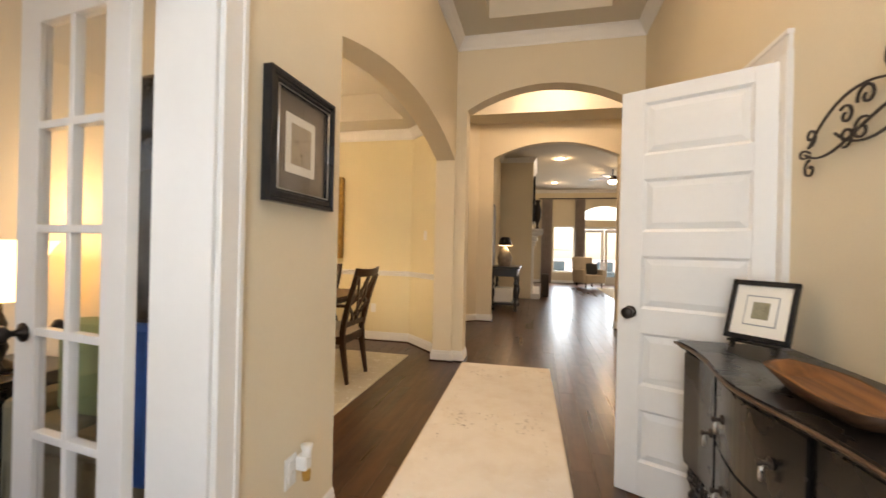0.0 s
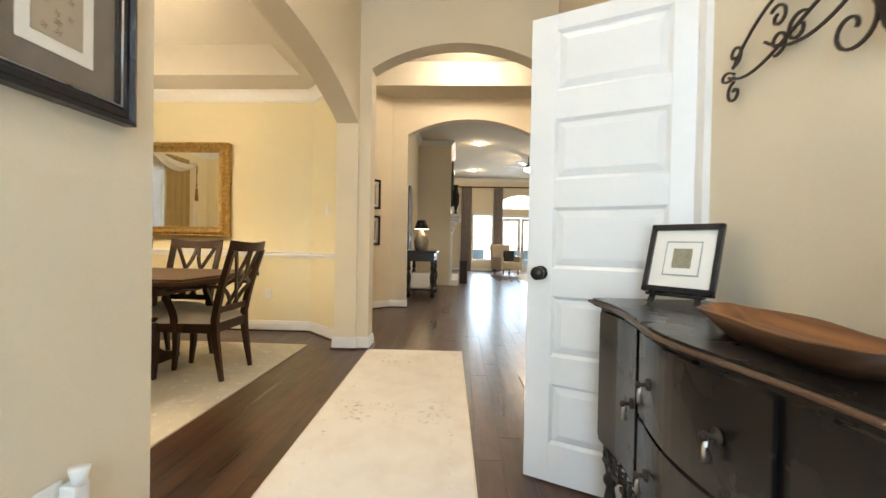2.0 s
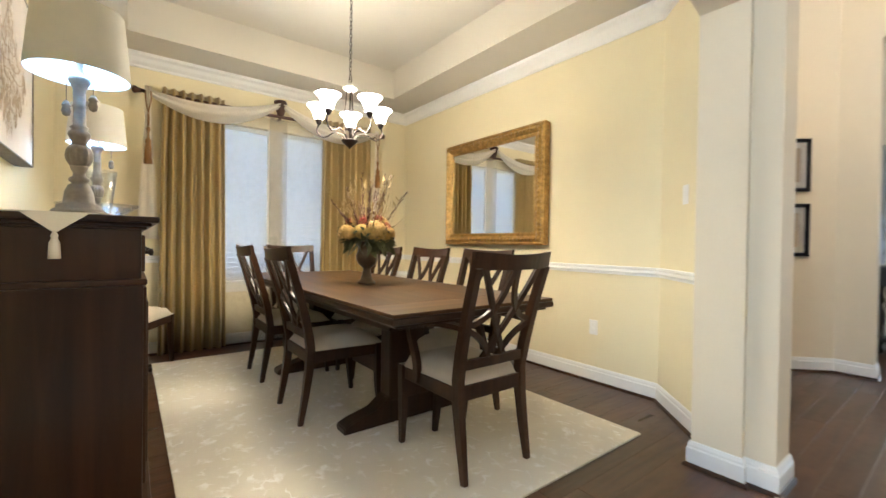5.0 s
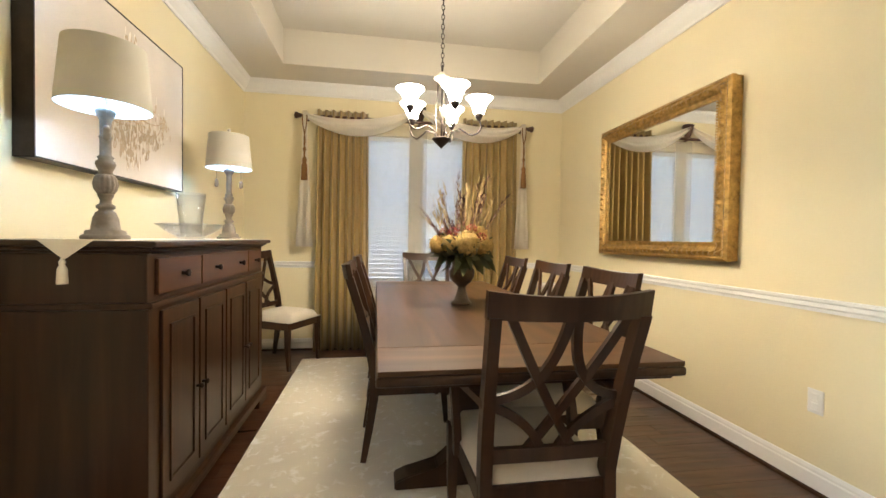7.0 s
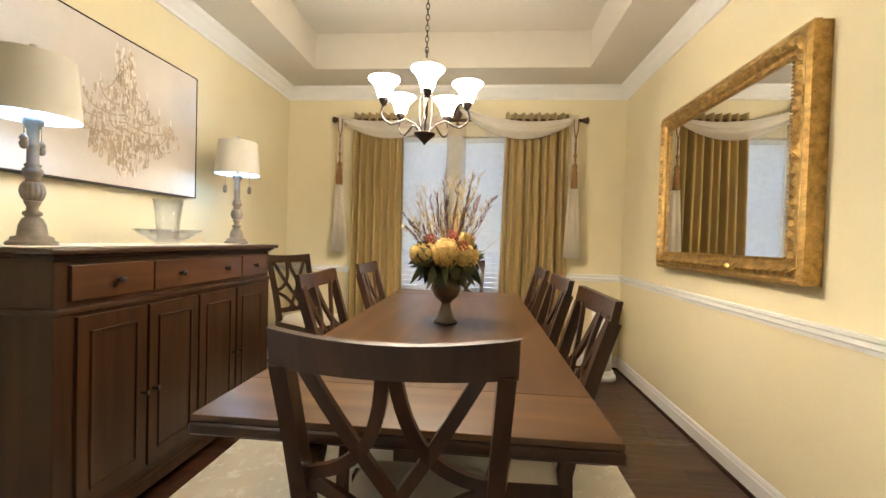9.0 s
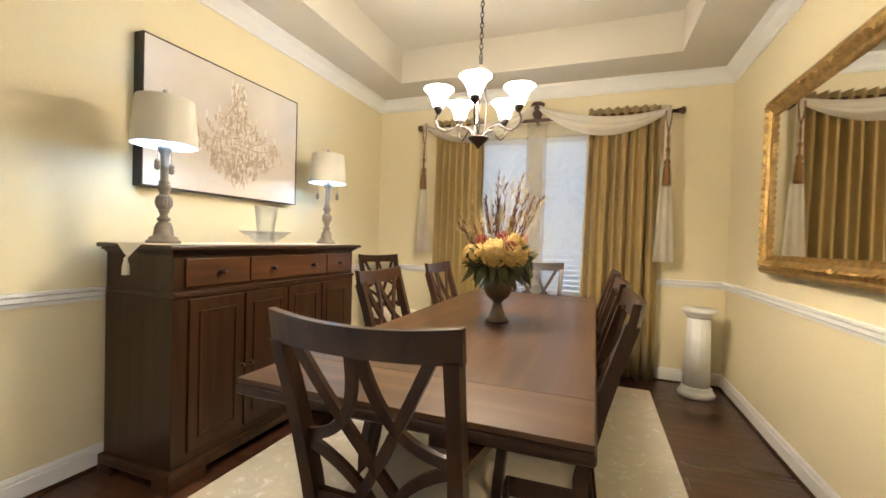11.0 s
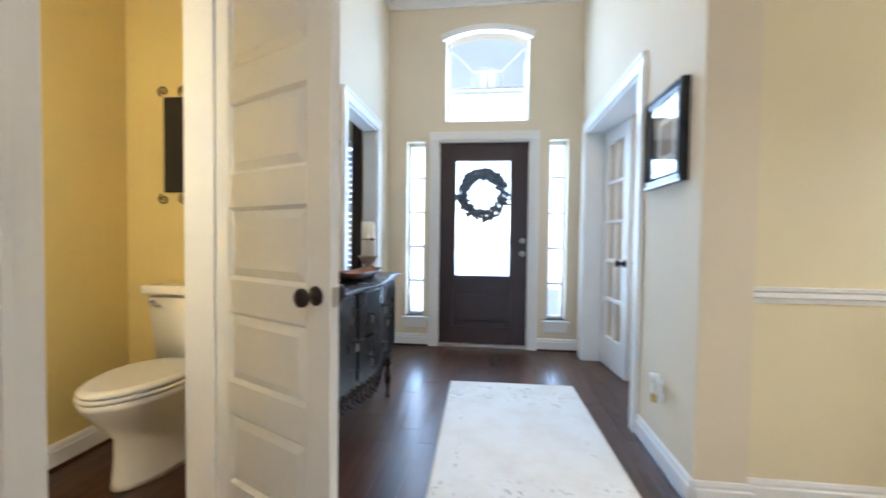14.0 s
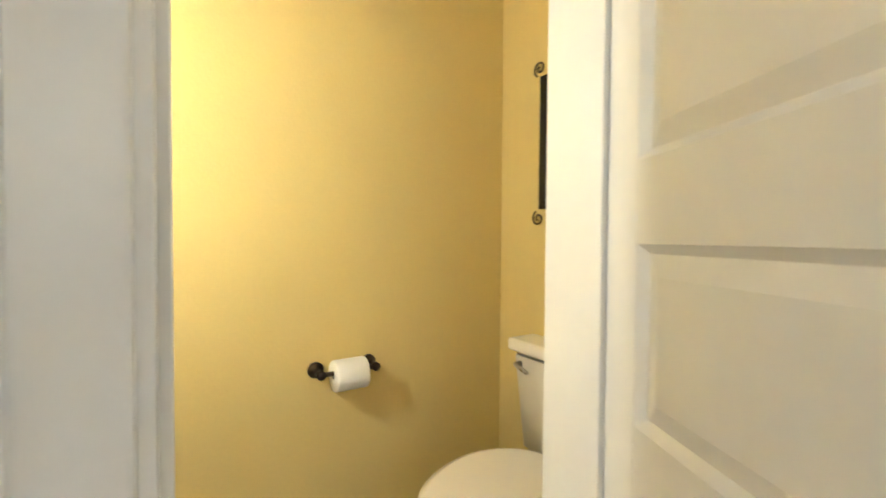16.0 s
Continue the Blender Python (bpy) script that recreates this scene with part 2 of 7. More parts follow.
def worn_runner(name):
    """A faded runner: cream ground, tan stains, and dark flecks left of its motif bands and border lines."""
    m, t, b = nodes_of(name)
    tc = t.nodes.new("ShaderNodeTexCoord")

    def noise(scale, lo, hi, detail=5):
        n = t.nodes.new("ShaderNodeTexNoise")
        n.inputs["Scale"].default_value, n.inputs["Detail"].default_value = scale, detail
        link(t, tc.outputs["Object"], n.inputs[0])
        r = t.nodes.new("ShaderNodeMapRange")
        r.inputs[1].default_value, r.inputs[2].default_value = lo, hi
        link(t, n.outputs[0], r.inputs[0])
        return r.outputs[0]

    def math_node(op, a, c=None, v=None, w=None):
        q = t.nodes.new("ShaderNodeMath")
        q.operation = op
        link(t, a, q.inputs[0])
        if c is not None:
            link(t, c, q.inputs[1])
        if v is not None:
            q.inputs[1].default_value = v
        if w is not None:
            q.inputs[2].default_value = w
        return q.outputs[0]

    def mix(fac, a, col):
        q = t.nodes.new("ShaderNodeMixRGB")
        link(t, fac, q.inputs[0])
        if isinstance(a, tuple):
            q.inputs[1].default_value = (*a, 1)
        else:
            link(t, a, q.inputs[1])
        q.inputs[2].default_value = (*col, 1)
        return q.outputs[0]
    sx = t.nodes.new("ShaderNodeSeparateXYZ")
    link(t, tc.outputs["Object"], sx.inputs[0])
    wave = math_node("COSINE", math_node("MULTIPLY_ADD", sx.outputs[1], v=5.46, w=-3.0))
    band = math_node("GREATER_THAN", wave, v=0.62)
    line = math_node("COMPARE", math_node("ABSOLUTE", sx.outputs[0]), v=0.345, w=0.012)
    where = math_node("MAXIMUM", band, line)
    flecks = math_node("MULTIPLY", math_node("MULTIPLY", noise(34, 0.56, 0.64, 3), noise(6, 0.46, 0.60)), where)
    stain = math_node("MULTIPLY", noise(4.5, 0.44, 0.68, 8), v=0.4)
    col = mix(stain, (0.79, 0.75, 0.69), (0.64, 0.56, 0.47))
    col = mix(math_node("MULTIPLY", noise(16, 0.5, 0.75, 6), v=0.4), col, (0.84, 0.82, 0.78))
    col = mix(math_node("MULTIPLY", flecks, v=0.5), col, (0.22, 0.19, 0.17))
    link(t, col, b.inputs["Base Color"])
    b.inputs["Roughness"].default_value, b.inputs["Specular IOR Level"].default_value = 0.95, 0.15
    bp = t.nodes.new("ShaderNodeBump")
    bp.inputs["Strength"].default_value, bp.inputs["Distance"].default_value = 0.6, 0.004
    link(t, noise(200, 0.0, 1.0, 2), bp.inputs["Height"])
    link(t, bp.outputs[0], b.inputs["Normal"])
    return m


HALL = surf("hall_paint", (0.70, 0.61, 0.46), 0.75, 0.04, 1.5, 90, 0.0015)
DINE = surf("dining_paint", (0.735, 0.65, 0.43), 0.75, 0.04, 1.5, 90, 0.0015)
BATH = surf("bath_paint", (0.66, 0.53, 0.20), 0.75, 0.04, 1.5, 90, 0.0015)
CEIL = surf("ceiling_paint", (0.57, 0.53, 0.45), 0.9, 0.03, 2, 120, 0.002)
TRIM = surf("white_trim_paint", (0.765, 0.755, 0.73), 0.35, 0.03, 4, 40, 0.0006)
PLANK = wood("dark_floor_wood", (0.016, 0.0063, 0.0038), (0.086, 0.035, 0.017), 0.29, 1, 7, 0.0025, 0.18, 0.12, 0.007)
GAP = surf("floor_gap", (0.01, 0.006, 0.005), 0.9, 0.1)
DARKWOOD = wood("walnut_stain", (0.015, 0.0059, 0.0025), (0.050, 0.0205, 0.0075), 0.36, 2, 6, 0.0015, 0.1, 0.12)
TABLEWOOD = wood("table_wood", (0.036, 0.017, 0.0075), (0.125, 0.062, 0.026), 0.36, 0, 4, 0.00015, 0.05, 0.1)
DRAWERWOOD = wood("drawer_wood", (0.022, 0.0085, 0.0035), (0.088, 0.034, 0.0125), 0.35, 0, 5, 0.001, 0.2, 0.3)
BLACKWOOD = surf("black_worn_paint", (0.011, 0.009, 0.008), 0.28, 0.35, 5, 50, 0.0006, spec=0.45)
SEAT = surf("cream_upholstery", (0.62, 0.55, 0.44), 0.95, 0.08, 8, 300, 0.002, sheen=0.3)
RUG = patterned("cream_rug", (0.72, 0.67, 0.56), (0.88, 0.86, 0.81), 11, 0.9)
RUNNER = worn_runner("faded_runner")
BRONZE = surf("dark_bronze", (0.035, 0.026, 0.022), 0.4, 0.3, 20, 120, 0.0005, metal=0.7)
IRON = surf("brown_iron", (0.045, 0.032, 0.025), 0.55, 0.3, 20, 120, 0.0008, metal=0.5)
NICKEL = surf("satin_nickel", (0.55, 0.53, 0.50), 0.3, 0.08, 20, 120, 0.0003, metal=1.0)
GOLD = surf("antique_gold", (0.46, 0.29, 0.095), 0.34, 0.5, 30, 110, 0.008, metal=0.8)
MIRROR, _t, _b = nodes_of("mirror_glass")
_b.inputs["Base Color"].default_value = (0.92, 0.93, 0.92, 1)
_b.inputs["Metallic"].default_value, _b.inputs["Roughness"].default_value = 1.0, 0.01
GLASS = glass("window_glass")
CRYSTAL = glass("cut_crystal", (0.95, 0.96, 0.97), 0.08, 0.7)
CURTAIN = surf("gold_curtain_silk", (0.35, 0.245, 0.085), 0.5, 0.18, 6, 200, 0.001, stretch=(1, 1, 0.1), sheen=0.15)
SWAG = surf("ivory_scarf", (0.84, 0.78, 0.67), 0.8, 0.06, 5, 200, 0.001, sheen=0.3)
TASSEL = surf("amber_tassel", (0.24, 0.115, 0.03), 0.7, 0.3, 30, 200, 0.002, stretch=(1, 1, 0.1))
BLIND = surf("white_blind", (0.66, 0.72, 0.78), 0.6, 0.03, 3, 30, 0.0)
_t = BLIND.node_tree
_tl = _t.nodes.new("ShaderNodeBsdfTranslucent")
_tl.inputs[0].default_value = (0.62, 0.72, 0.82, 1)
_mx = _t.nodes.new("ShaderNodeMixShader")
_mx.inputs[0].default_value = 0.15
link(_t, _t.nodes["Principled BSDF"].outputs[0], _mx.inputs[1])
link(_t, _tl.outputs[0], _mx.inputs[2])
link(_t, _mx.outputs[0], _t.nodes["Material Output"].inputs[0])
SHADE_ON = frosted("lit_glass_shade", (1.0, 0.93, 0.78), 5.0, 0.8)
LAMPSHADE = surf("linen_lampshade", (0.62, 0.59, 0.51), 0.9, 0.05, 10, 260, 0.001)
LAMPIN = glow("lit_shade_lining", (0.58, 0.80, 1.0), 0.15)
LAMPBASE = surf("grey_brown_lamp_base", (0.20, 0.165, 0.125), 0.5, 0.4, 14, 80, 0.002)
PORCELAIN = surf("white_porcelain", (0.80, 0.77, 0.70), 0.12, 0.01, 3, 30, 0.0)
PLASTIC = surf("white_plastic", (0.78, 0.77, 0.74), 0.4, 0.02, 5, 50, 0.0)
DOORWOOD = surf("dark_door_paint", (0.035, 0.020, 0.022), 0.35, 0.2, 4, 60, 0.001)
TRAYWOOD = wood("dough_bowl_wood", (0.075, 0.026, 0.009), (0.33, 0.135, 0.042), 0.55, 1, 9, 0.006, 0.1)
CANDLE = surf("candle_wax", (0.78, 0.72, 0.60), 0.5, 0.03, 6, 40, 0.001)
PAPER = surf("mat_board", (0.80, 0.77, 0.70), 0.9, 0.02, 8, 100, 0.0)


# ---- building helpers ----


def part(name, bm, material, parent=None, label=""):
    me = bpy.data.meshes.new(name)
    bmesh.ops.recalc_face_normals(bm, faces=bm.faces)
    bm.to_mesh(me)
    bm.free()
    for m in (material if isinstance(material, (list, tuple)) else [material]):
        me.materials.append(m)
    ob = new(name, me)
    if parent:
        ob.parent = parent
    if label:
        ob["label"] = label
    return ob


def thing(name, label, category, m=None, group="", kind=""):
    ob = new(name)
    ob.empty_display_size = 0.05
    if m is not None:
        ob.matrix_world = m
    return tagged(ob, label, category, group, kind)


def hexa(bm, v):
    """Eight corners: the bottom four round, then the top four."""
    vs = [bm.verts.new(p) for p in v]
    for f in ((0, 1, 2, 3), (4, 5, 6, 7), (0, 1, 5, 4), (1, 2, 6, 5), (2, 3, 7, 6), (3, 0, 4, 7)):
        bm.faces.new([vs[i] for i in f])
    return vs


def box(bm, x0, x1, y0, y1, z0, z1, bevel=0.0, seg=2):
    vs = hexa(bm, [(x0, y0, z0), (x1, y0, z0), (x1, y1, z0), (x0, y1, z0), (x0, y0, z1), (x1, y0, z1), (x1, y1, z1), (x0, y1, z1)])
    if bevel:
        es = list({e for v in vs for e in v.link_edges})
        bmesh.ops.bevel(bm, geom=es, offset=bevel, segments=seg, affect="EDGES", profile=0.6)
    return bm


def boxed(*a, **k):
    return box(bmesh.new(), *a, **k)


def lathe(bm, profile, seg=24, at=(0, 0, 0), smooth=True, flute=0.0, flutes=0, caps=True):
    rings = []
    for r, z in profile:
        ring = []
        for i in range(seg):
            a = 2 * math.pi * i / seg
            rr = r * (1 + (flute * (0.5 - 0.5 * math.cos(flutes * a)) if flutes else 0))
            ring.append(bm.verts.new((at[0] + rr * math.cos(a), at[1] + rr * math.sin(a), at[2] + z)))
        rings.append(ring)
    for a, b in zip(rings, rings[1:]):
        for i in range(seg):
            f = bm.faces.new((a[i], a[(i + 1) % seg], b[(i + 1) % seg], b[i]))
            f.smooth = smooth
    for ring in ((rings[0], rings[-1]) if caps and profile[0] != profile[-1] else ()):
        if profile[rings.index(ring)][0] > 1e-4:
            bm.faces.new(ring)
    return bm


def turned(profile, **k):
    return lathe(bmesh.new(), profile, **k)


def tube(bm, pts, r, seg=8, flat=None, closed=False, up=None):
    """A rod along points; r a number or one for each point; flat: (half width, half height) for a bar."""
    pts = [Vector(p) for p in pts]
    n = len(pts)
    rings = []
    prev = None
    for i, p in enumerate(pts):
        if closed:
            d = pts[(i + 1) % n] - pts[i - 1]
        else:
            d = pts[min(i + 1, n - 1)] - pts[max(i - 1, 0)]
        d.normalize()
        if up is not None:
            u = Vector(up)
        elif prev is None:
            u = Vector((0, 0, 1)) if abs(d.z) < 0.9 else Vector((1, 0, 0))
        else:
            u = prev
        u = (u - d * u.dot(d)).normalized()
        prev = u
        w = d.cross(u)
        ri = r[i] if isinstance(r, (list, tuple)) else r
        ring = []
        if flat:
            k = ri if isinstance(r, (list, tuple)) else 1
            for a, b in ((-1, -1), (1, -1), (1, 1), (-1, 1)):
                ring.append(bm.verts.new(p + w * (a * flat[0] * k) + u * (b * flat[1] * k)))
        else:
            for j in range(seg):
                a = 2 * math.pi * j / seg
                ring.append(bm.verts.new(p + (w * math.cos(a) + u * math.sin(a)) * ri))
        rings.append(ring)
    m = len(rings[0])
    pairs = list(zip(rings, rings[1:])) + ([(rings[-1], rings[0])] if closed else [])
    for a, b in pairs:
        for j in range(m):
            f = bm.faces.new((a[j], a[(j + 1) % m], b[(j + 1) % m], b[j]))
            f.smooth = not flat
    if not closed:
        bm.faces.new(rings[0])
        bm.faces.new(rings[-1])
    return bm


def rod(pts, r, **k):
    return tube(bmesh.new(), pts, r, **k)


def bez(p0, p1, p2, p3, n=10):
    out = []
    for i in range(n + 1):
        s = i / n
        out.append(tuple((1 - s) ** 3 * a + 3 * (1 - s) ** 2 * s * b + 3 * (1 - s) * s * s * c + s ** 3 * d for a, b, c, d in zip(p0, p1, p2, p3)))
    return out


def sweep(path, profile, closed=False):
    """A moulding along a plan line: profile of (distance to the left of the line, height), mitred."""
    bm = bmesh.new()
    pts = [Vector((p[0], p[1])) for p in path]
    n = len(pts)
    rings = []
    for i, p in enumerate(pts):
        a = pts[i - 1] if (i > 0 or closed) else None
        c = pts[(i + 1) % n] if (i < n - 1 or closed) else None
        d1 = (p - a).normalized() if a is not None else (c - p).normalized()
        d2 = (c - p).normalized() if c is not None else d1
        n1, n2 = Vector((-d1.y, d1.x)), Vector((-d2.y, d2.x))
        mit = (n1 + n2) / max(0.3, 1 + n1.dot(n2))
        rings.append([bm.verts.new((p.x + mit.x * o, p.y + mit.y * o, z)) for o, z in profile])
    m = len(profile)
    for a, b in list(zip(rings, rings[1:])) + ([(rings[-1], rings[0])] if closed else []):
        for j in range(m):
            bm.faces.new((a[j], a[(j + 1) % m], b[(j + 1) % m], b[j]))
    if not closed:
        bm.faces.new(rings[0])
        bm.faces.new(rings[-1])
    return bm


def wall(name, axis, face, thick, a0, a1, z1, openings, mats, label, z0=0.0):
    """A wall whose lower face lies at `face` on axis 'x' or 'y' and goes `thick` further; openings (a0, a1, z0, z1, rise)."""
    bm = bmesh.new()

    def piece(q):
        # q: four (along, z) corners
        lo, hi = face, face + thick
        if axis == "x":
            v = [(lo, a, z) for a, z in q] + [(hi, a, z) for a, z in q]
        else:
            v = [(a, lo, z) for a, z in q] + [(a, hi, z) for a, z in q]
        hexa(bm, v)
    at = a0
    for o0, o1, oz0, oz1, rise in sorted(openings):
        if o0 > at:
            piece([(at, z0), (o0, z0), (o0, z1), (at, z1)])
        if oz0 > z0:
            piece([(o0, z0), (o1, z0), (o1, oz0), (o0, oz0)])
        if rise:
            half = (o1 - o0) / 2
            rad = (half * half + rise * rise) / (2 * rise)
            n = 28

            def top(a):
                return oz1 + rise - rad + math.sqrt(max(0, rad * rad - (a - (o0 + half)) ** 2))
            for i in range(n):
                b0, b1 = o0 + (o1 - o0) * i / n, o0 + (o1 - o0) * (i + 1) / n
                piece([(b0, top(b0)), (b1, top(b1)), (b1, z1), (b0, z1)])
        else:
            piece([(o0, oz1), (o1, oz1), (o1, z1), (o0, z1)])
        at = o1
    if at < a1:
        piece([(at, z0), (a1, z0), (a1, z1), (at, z1)])
    bmesh.ops.remove_doubles(bm, verts=bm.verts, dist=0.0001)
    bmesh.ops.recalc_face_normals(bm, faces=bm.faces)
    ob = part(name, bm, mats)
    if isinstance(mats, (list, tuple)) and len(mats) > 1:
        k = 0 if axis == "x" else 1
        for p in ob.data.polygons:
            p.material_index = 1 if abs(p.normal[k]) > 0.9 and p.center[k] < face + 0.01 else 0
    return tagged(ob, label, "wall", kind="structure")


def structure(ob, label, category):
    return tagged(ob, label, category, kind="structure")


# ---- the shell ----
HW, HE = -0.595, 1.30           # hall faces
DS, DN, DW = 2.09, 5.50, -4.62   # dining faces
SOFFIT_D, SOFFIT_H = 2.75, 3.50

# hall's west wall: study doorway and the wide arch
wall("wall_hall_west", "x", HW - 0.21, 0.21, -0.24, 4.78, 3.9,
     [(0.06, 1.41, 0, 2.07, 0), (2.14, 4.78, 0, 2.19, 0.205)], [HALL, DINE], "cream painted hall wall with a wide arch")
wall("wall_hall_east", "x", HE, 0.12, -0.24, 5.02, 3.9,
     [(0.24, 1.04, 0, 2.08, 0), (2.45, 3.083, 0, 2.07, 0), (4.02, 4.64, 0, 2.06, 0)], [HALL], "cream painted hall wall with doorways")
# entrance wall in two heights: door and sidelights below, arched transom above
wall("wall_front", "y", -0.40, 0.20, HW - 0.21, HE + 0.12, 2.2,
     [(-0.48, -0.30, 0.30, 2.07, 0), (-0.125, 0.79, 0, 2.075, 0), (0.92, 1.11, 0.30, 2.07, 0)], [HALL], "cream painted entrance wall around the front door")
wall("wall_front_upper", "y", -0.40, 0.20, HW - 0.21, HE + 0.12, 3.9,
     [(-0.09, 0.72, 2.26, 3.06, 0.09)], [HALL], "cream painted upper entrance wall with an arched window", z0=2.2)
# arch walls B and C
wall("wall_arch_near", "y", 4.81, 0.20, HW, HE, 3.9, [(-0.478, 1.222, 0, 2.73, 0.245)], [HALL], "cream painted wall with a segmental arch")
wall("wall_arch_far", "y", 7.46, 0.16, -0.72, 2.6, 4.4, [(-0.47, 1.54, 0, 2.80, 0.245)], [HALL], "cream painted wall with a second segmental arch")
bm = bmesh.new()
hexa(bm, [(-0.72, 7.46, 0), (-1.5, 6.68, 0), (-1.6, 6.78, 0), (-0.76, 7.62, 0), (-0.72, 7.46, 4.4), (-1.5, 6.68, 4.4), (-1.6, 6.78, 4.4), (-0.76, 7.62, 4.4)])
structure(part("wall_vestibule_slant", bm, HALL), "cream painted slanting wall", "wall")
wall("wall_vestibule_west", "x", -1.6, 0.1, 5.58, 6.78, 4.4, [], [HALL], "cream painted vestibule wall")
wall("wall_vestibule_east", "x", 2.6, 0.1, 4.9, 7.62, 4.4, [], [HALL], "cream painted vestibule wall")
wall("wall_vestibule_south", "y", 5.02, 0.1, 1.3, 2.7, 4.4, [], [HALL], "cream painted vestibule wall")
# dining walls
wall("wall_dining_south", "y", DS - 0.11, 0.11, DW, HW - 0.21, 3.4, [], [DINE], "yellow-cream dining wall with a chair rail")
wall("wall_dining_west", "x", DW - 0.15, 0.15, 2.0, 5.6, 3.4, [(3.24, 4.44, 0.66, 2.27, 0)], [DINE], "yellow-cream dining wall around the window")
bm = bmesh.new()
hexa(bm, [(DW - 0.15, DN, 0), (-1.30, DN, 0), (-1.26, DN + 0.1, 0), (DW - 0.15, DN + 0.1, 0), (DW - 0.15, DN, 3.4), (-1.30, DN, 3.4), (-1.26, DN + 0.1, 3.4), (DW - 0.15, DN + 0.1, 3.4)])
hexa(bm, [(-1.30, DN, 0), (-0.805, 5.005, 0), (-0.70, 5.1, 0), (-1.26, DN + 0.1, 0), (-1.30, DN, 3.4), (-0.805, 5.005, 3.4), (-0.70, 5.1, 3.4), (-1.26, DN + 0.1, 3.4)])
structure(part("wall_dining_north", bm, DINE), "yellow-cream dining wall with a slanting corner", "wall")
bm = boxed(HW - 0.21, HW + 0.001, 4.78, 5.10, 0, 3.9)
structure(part("wall_column", bm, HALL), "cream painted pier between the arches", "wall")
# study, east room, powder room, living room
wall("wall_study_west", "x", -4.2, 0.1, -0.4, 2.01, 3.0, [], [HALL], "cream painted study wall")
wall("wall_study_front", "y", -0.40, 0.16, -4.2, HW - 0.21, 3.0, [(-3.2, -1.6, 0.8, 2.2, 0)], [HALL], "cream painted study wall with a window")
wall("wall_study_north", "y", 1.97, 0.08, -4.1, HW - 0.21, 3.0, [], [HALL], "cream painted study wall")
wall("wall_east_room_front", "y", -0.40, 0.16, HE + 0.12, 4.2, 3.0, [(1.62, 3.1, 0.7, 2.1, 0)], [HALL], "cream painted side room wall with a window")
wall("wall_east_room_east", "x", 4.2, 0.1, -0.4, 1.66, 3.0, [], [HALL], "cream painted side room wall")
wall("wall_powder_south", "y", 1.74, 0.10, HE + 0.12, 4.3, 3.0, [], [BATH], "golden yellow powder room wall")
wall("wall_powder_east", "x", 2.27, 0.1, 1.84, 4.2, 2.9, [], [BATH], "golden yellow powder room wall")
wall("wall_powder_north", "y", 3.75, 0.1, HE + 0.12, 2.27, 2.9, [], [BATH], "golden yellow powder room wall")
wall("wall_living_west", "x", -0.78, 0.1, 7.62, 11.2, 4.4, [], [HALL], "cream painted living room wall")
wall("wall_living_far", "y", 17.0, 0.2, -3.0, 7.0, 2.3,
     [(0.86, 1.66, 0.42, 2.22, 0), (1.95, 3.55, 0.0, 2.12, 0), (4.4, 6.0, 0.5, 2.2, 0)], [HALL], "cream painted living room wall with windows and French doors")
wall("wall_living_far_upper", "y", 17.0, 0.2, -3.0, 7.0, 4.4, [(1.95, 3.55, 2.42, 2.75, 0.25)], [HALL], "cream painted upper living room wall with an arched window", z0=2.3)
wall("wall_living_east", "x", 7.0, 0.1, 7.6, 17.2, 4.4, [], [HALL], "cream painted living room wall")
wall("wall_living_south", "y", 7.5, 0.1, 2.6, 7.1, 4.4, [], [HALL], "cream painted living room wall")
wall("wall_living_north_west", "x", -3.0, 0.1, 11.2, 17.0, 4.4, [], [HALL], "cream painted living room wall")


def tray_ceiling(name, x0, x1, y0, y1, z, inset, rise, label, slope=0.0):
    """A flat border with a raised tray in the middle."""
    bm = bmesh.new()
    a0, a1, b0, b1 = x0 + inset, x1 - inset, y0 + inset, y1 - inset
    t = 0.06
    box(bm, x0, x1, y0, b0, z, z + t)
    box(bm, x0, x1, b1, y1, z, z + t)
    box(bm, x0, a0, b0, b1, z, z + t)
    box(bm, a1, x1, b0, b1, z, z + t)
    s = slope
    for q in (((a0, b0), (a1, b0), (a1 - s, b0 + s), (a0 + s, b0 + s)), ((a1, b0), (a1, b1), (a1 - s, b1 - s), (a1 - s, b0 + s)),
              ((a1, b1), (a0, b1), (a0 + s, b1 - s), (a1 - s, b1 - s)), ((a0, b1), (a0, b0), (a0 + s, b0 + s), (a0 + s, b1 - s))):
        (p, p2, q2, q1) = q
        d = Vector((p2[0] - p[0], p2[1] - p[1])).normalized()
        o = Vector((d.y, -d.x)) * t
        hexa(bm, [(*p, z + t), (*p2, z + t), (p2[0] + o.x, p2[1] + o.y, z + t), (p[0] + o.x, p[1] + o.y, z + t),
                  (*q1, z + rise), (*q2, z + rise), (q2[0] + o.x, q2[1] + o.y, z + rise), (q1[0] + o.x, q1[1] + o.y, z + rise)])
    box(bm, x0, x1, y0, y1, z + rise, z + rise + t)
    return structure(part(name, bm, CEIL), label, "ceiling")


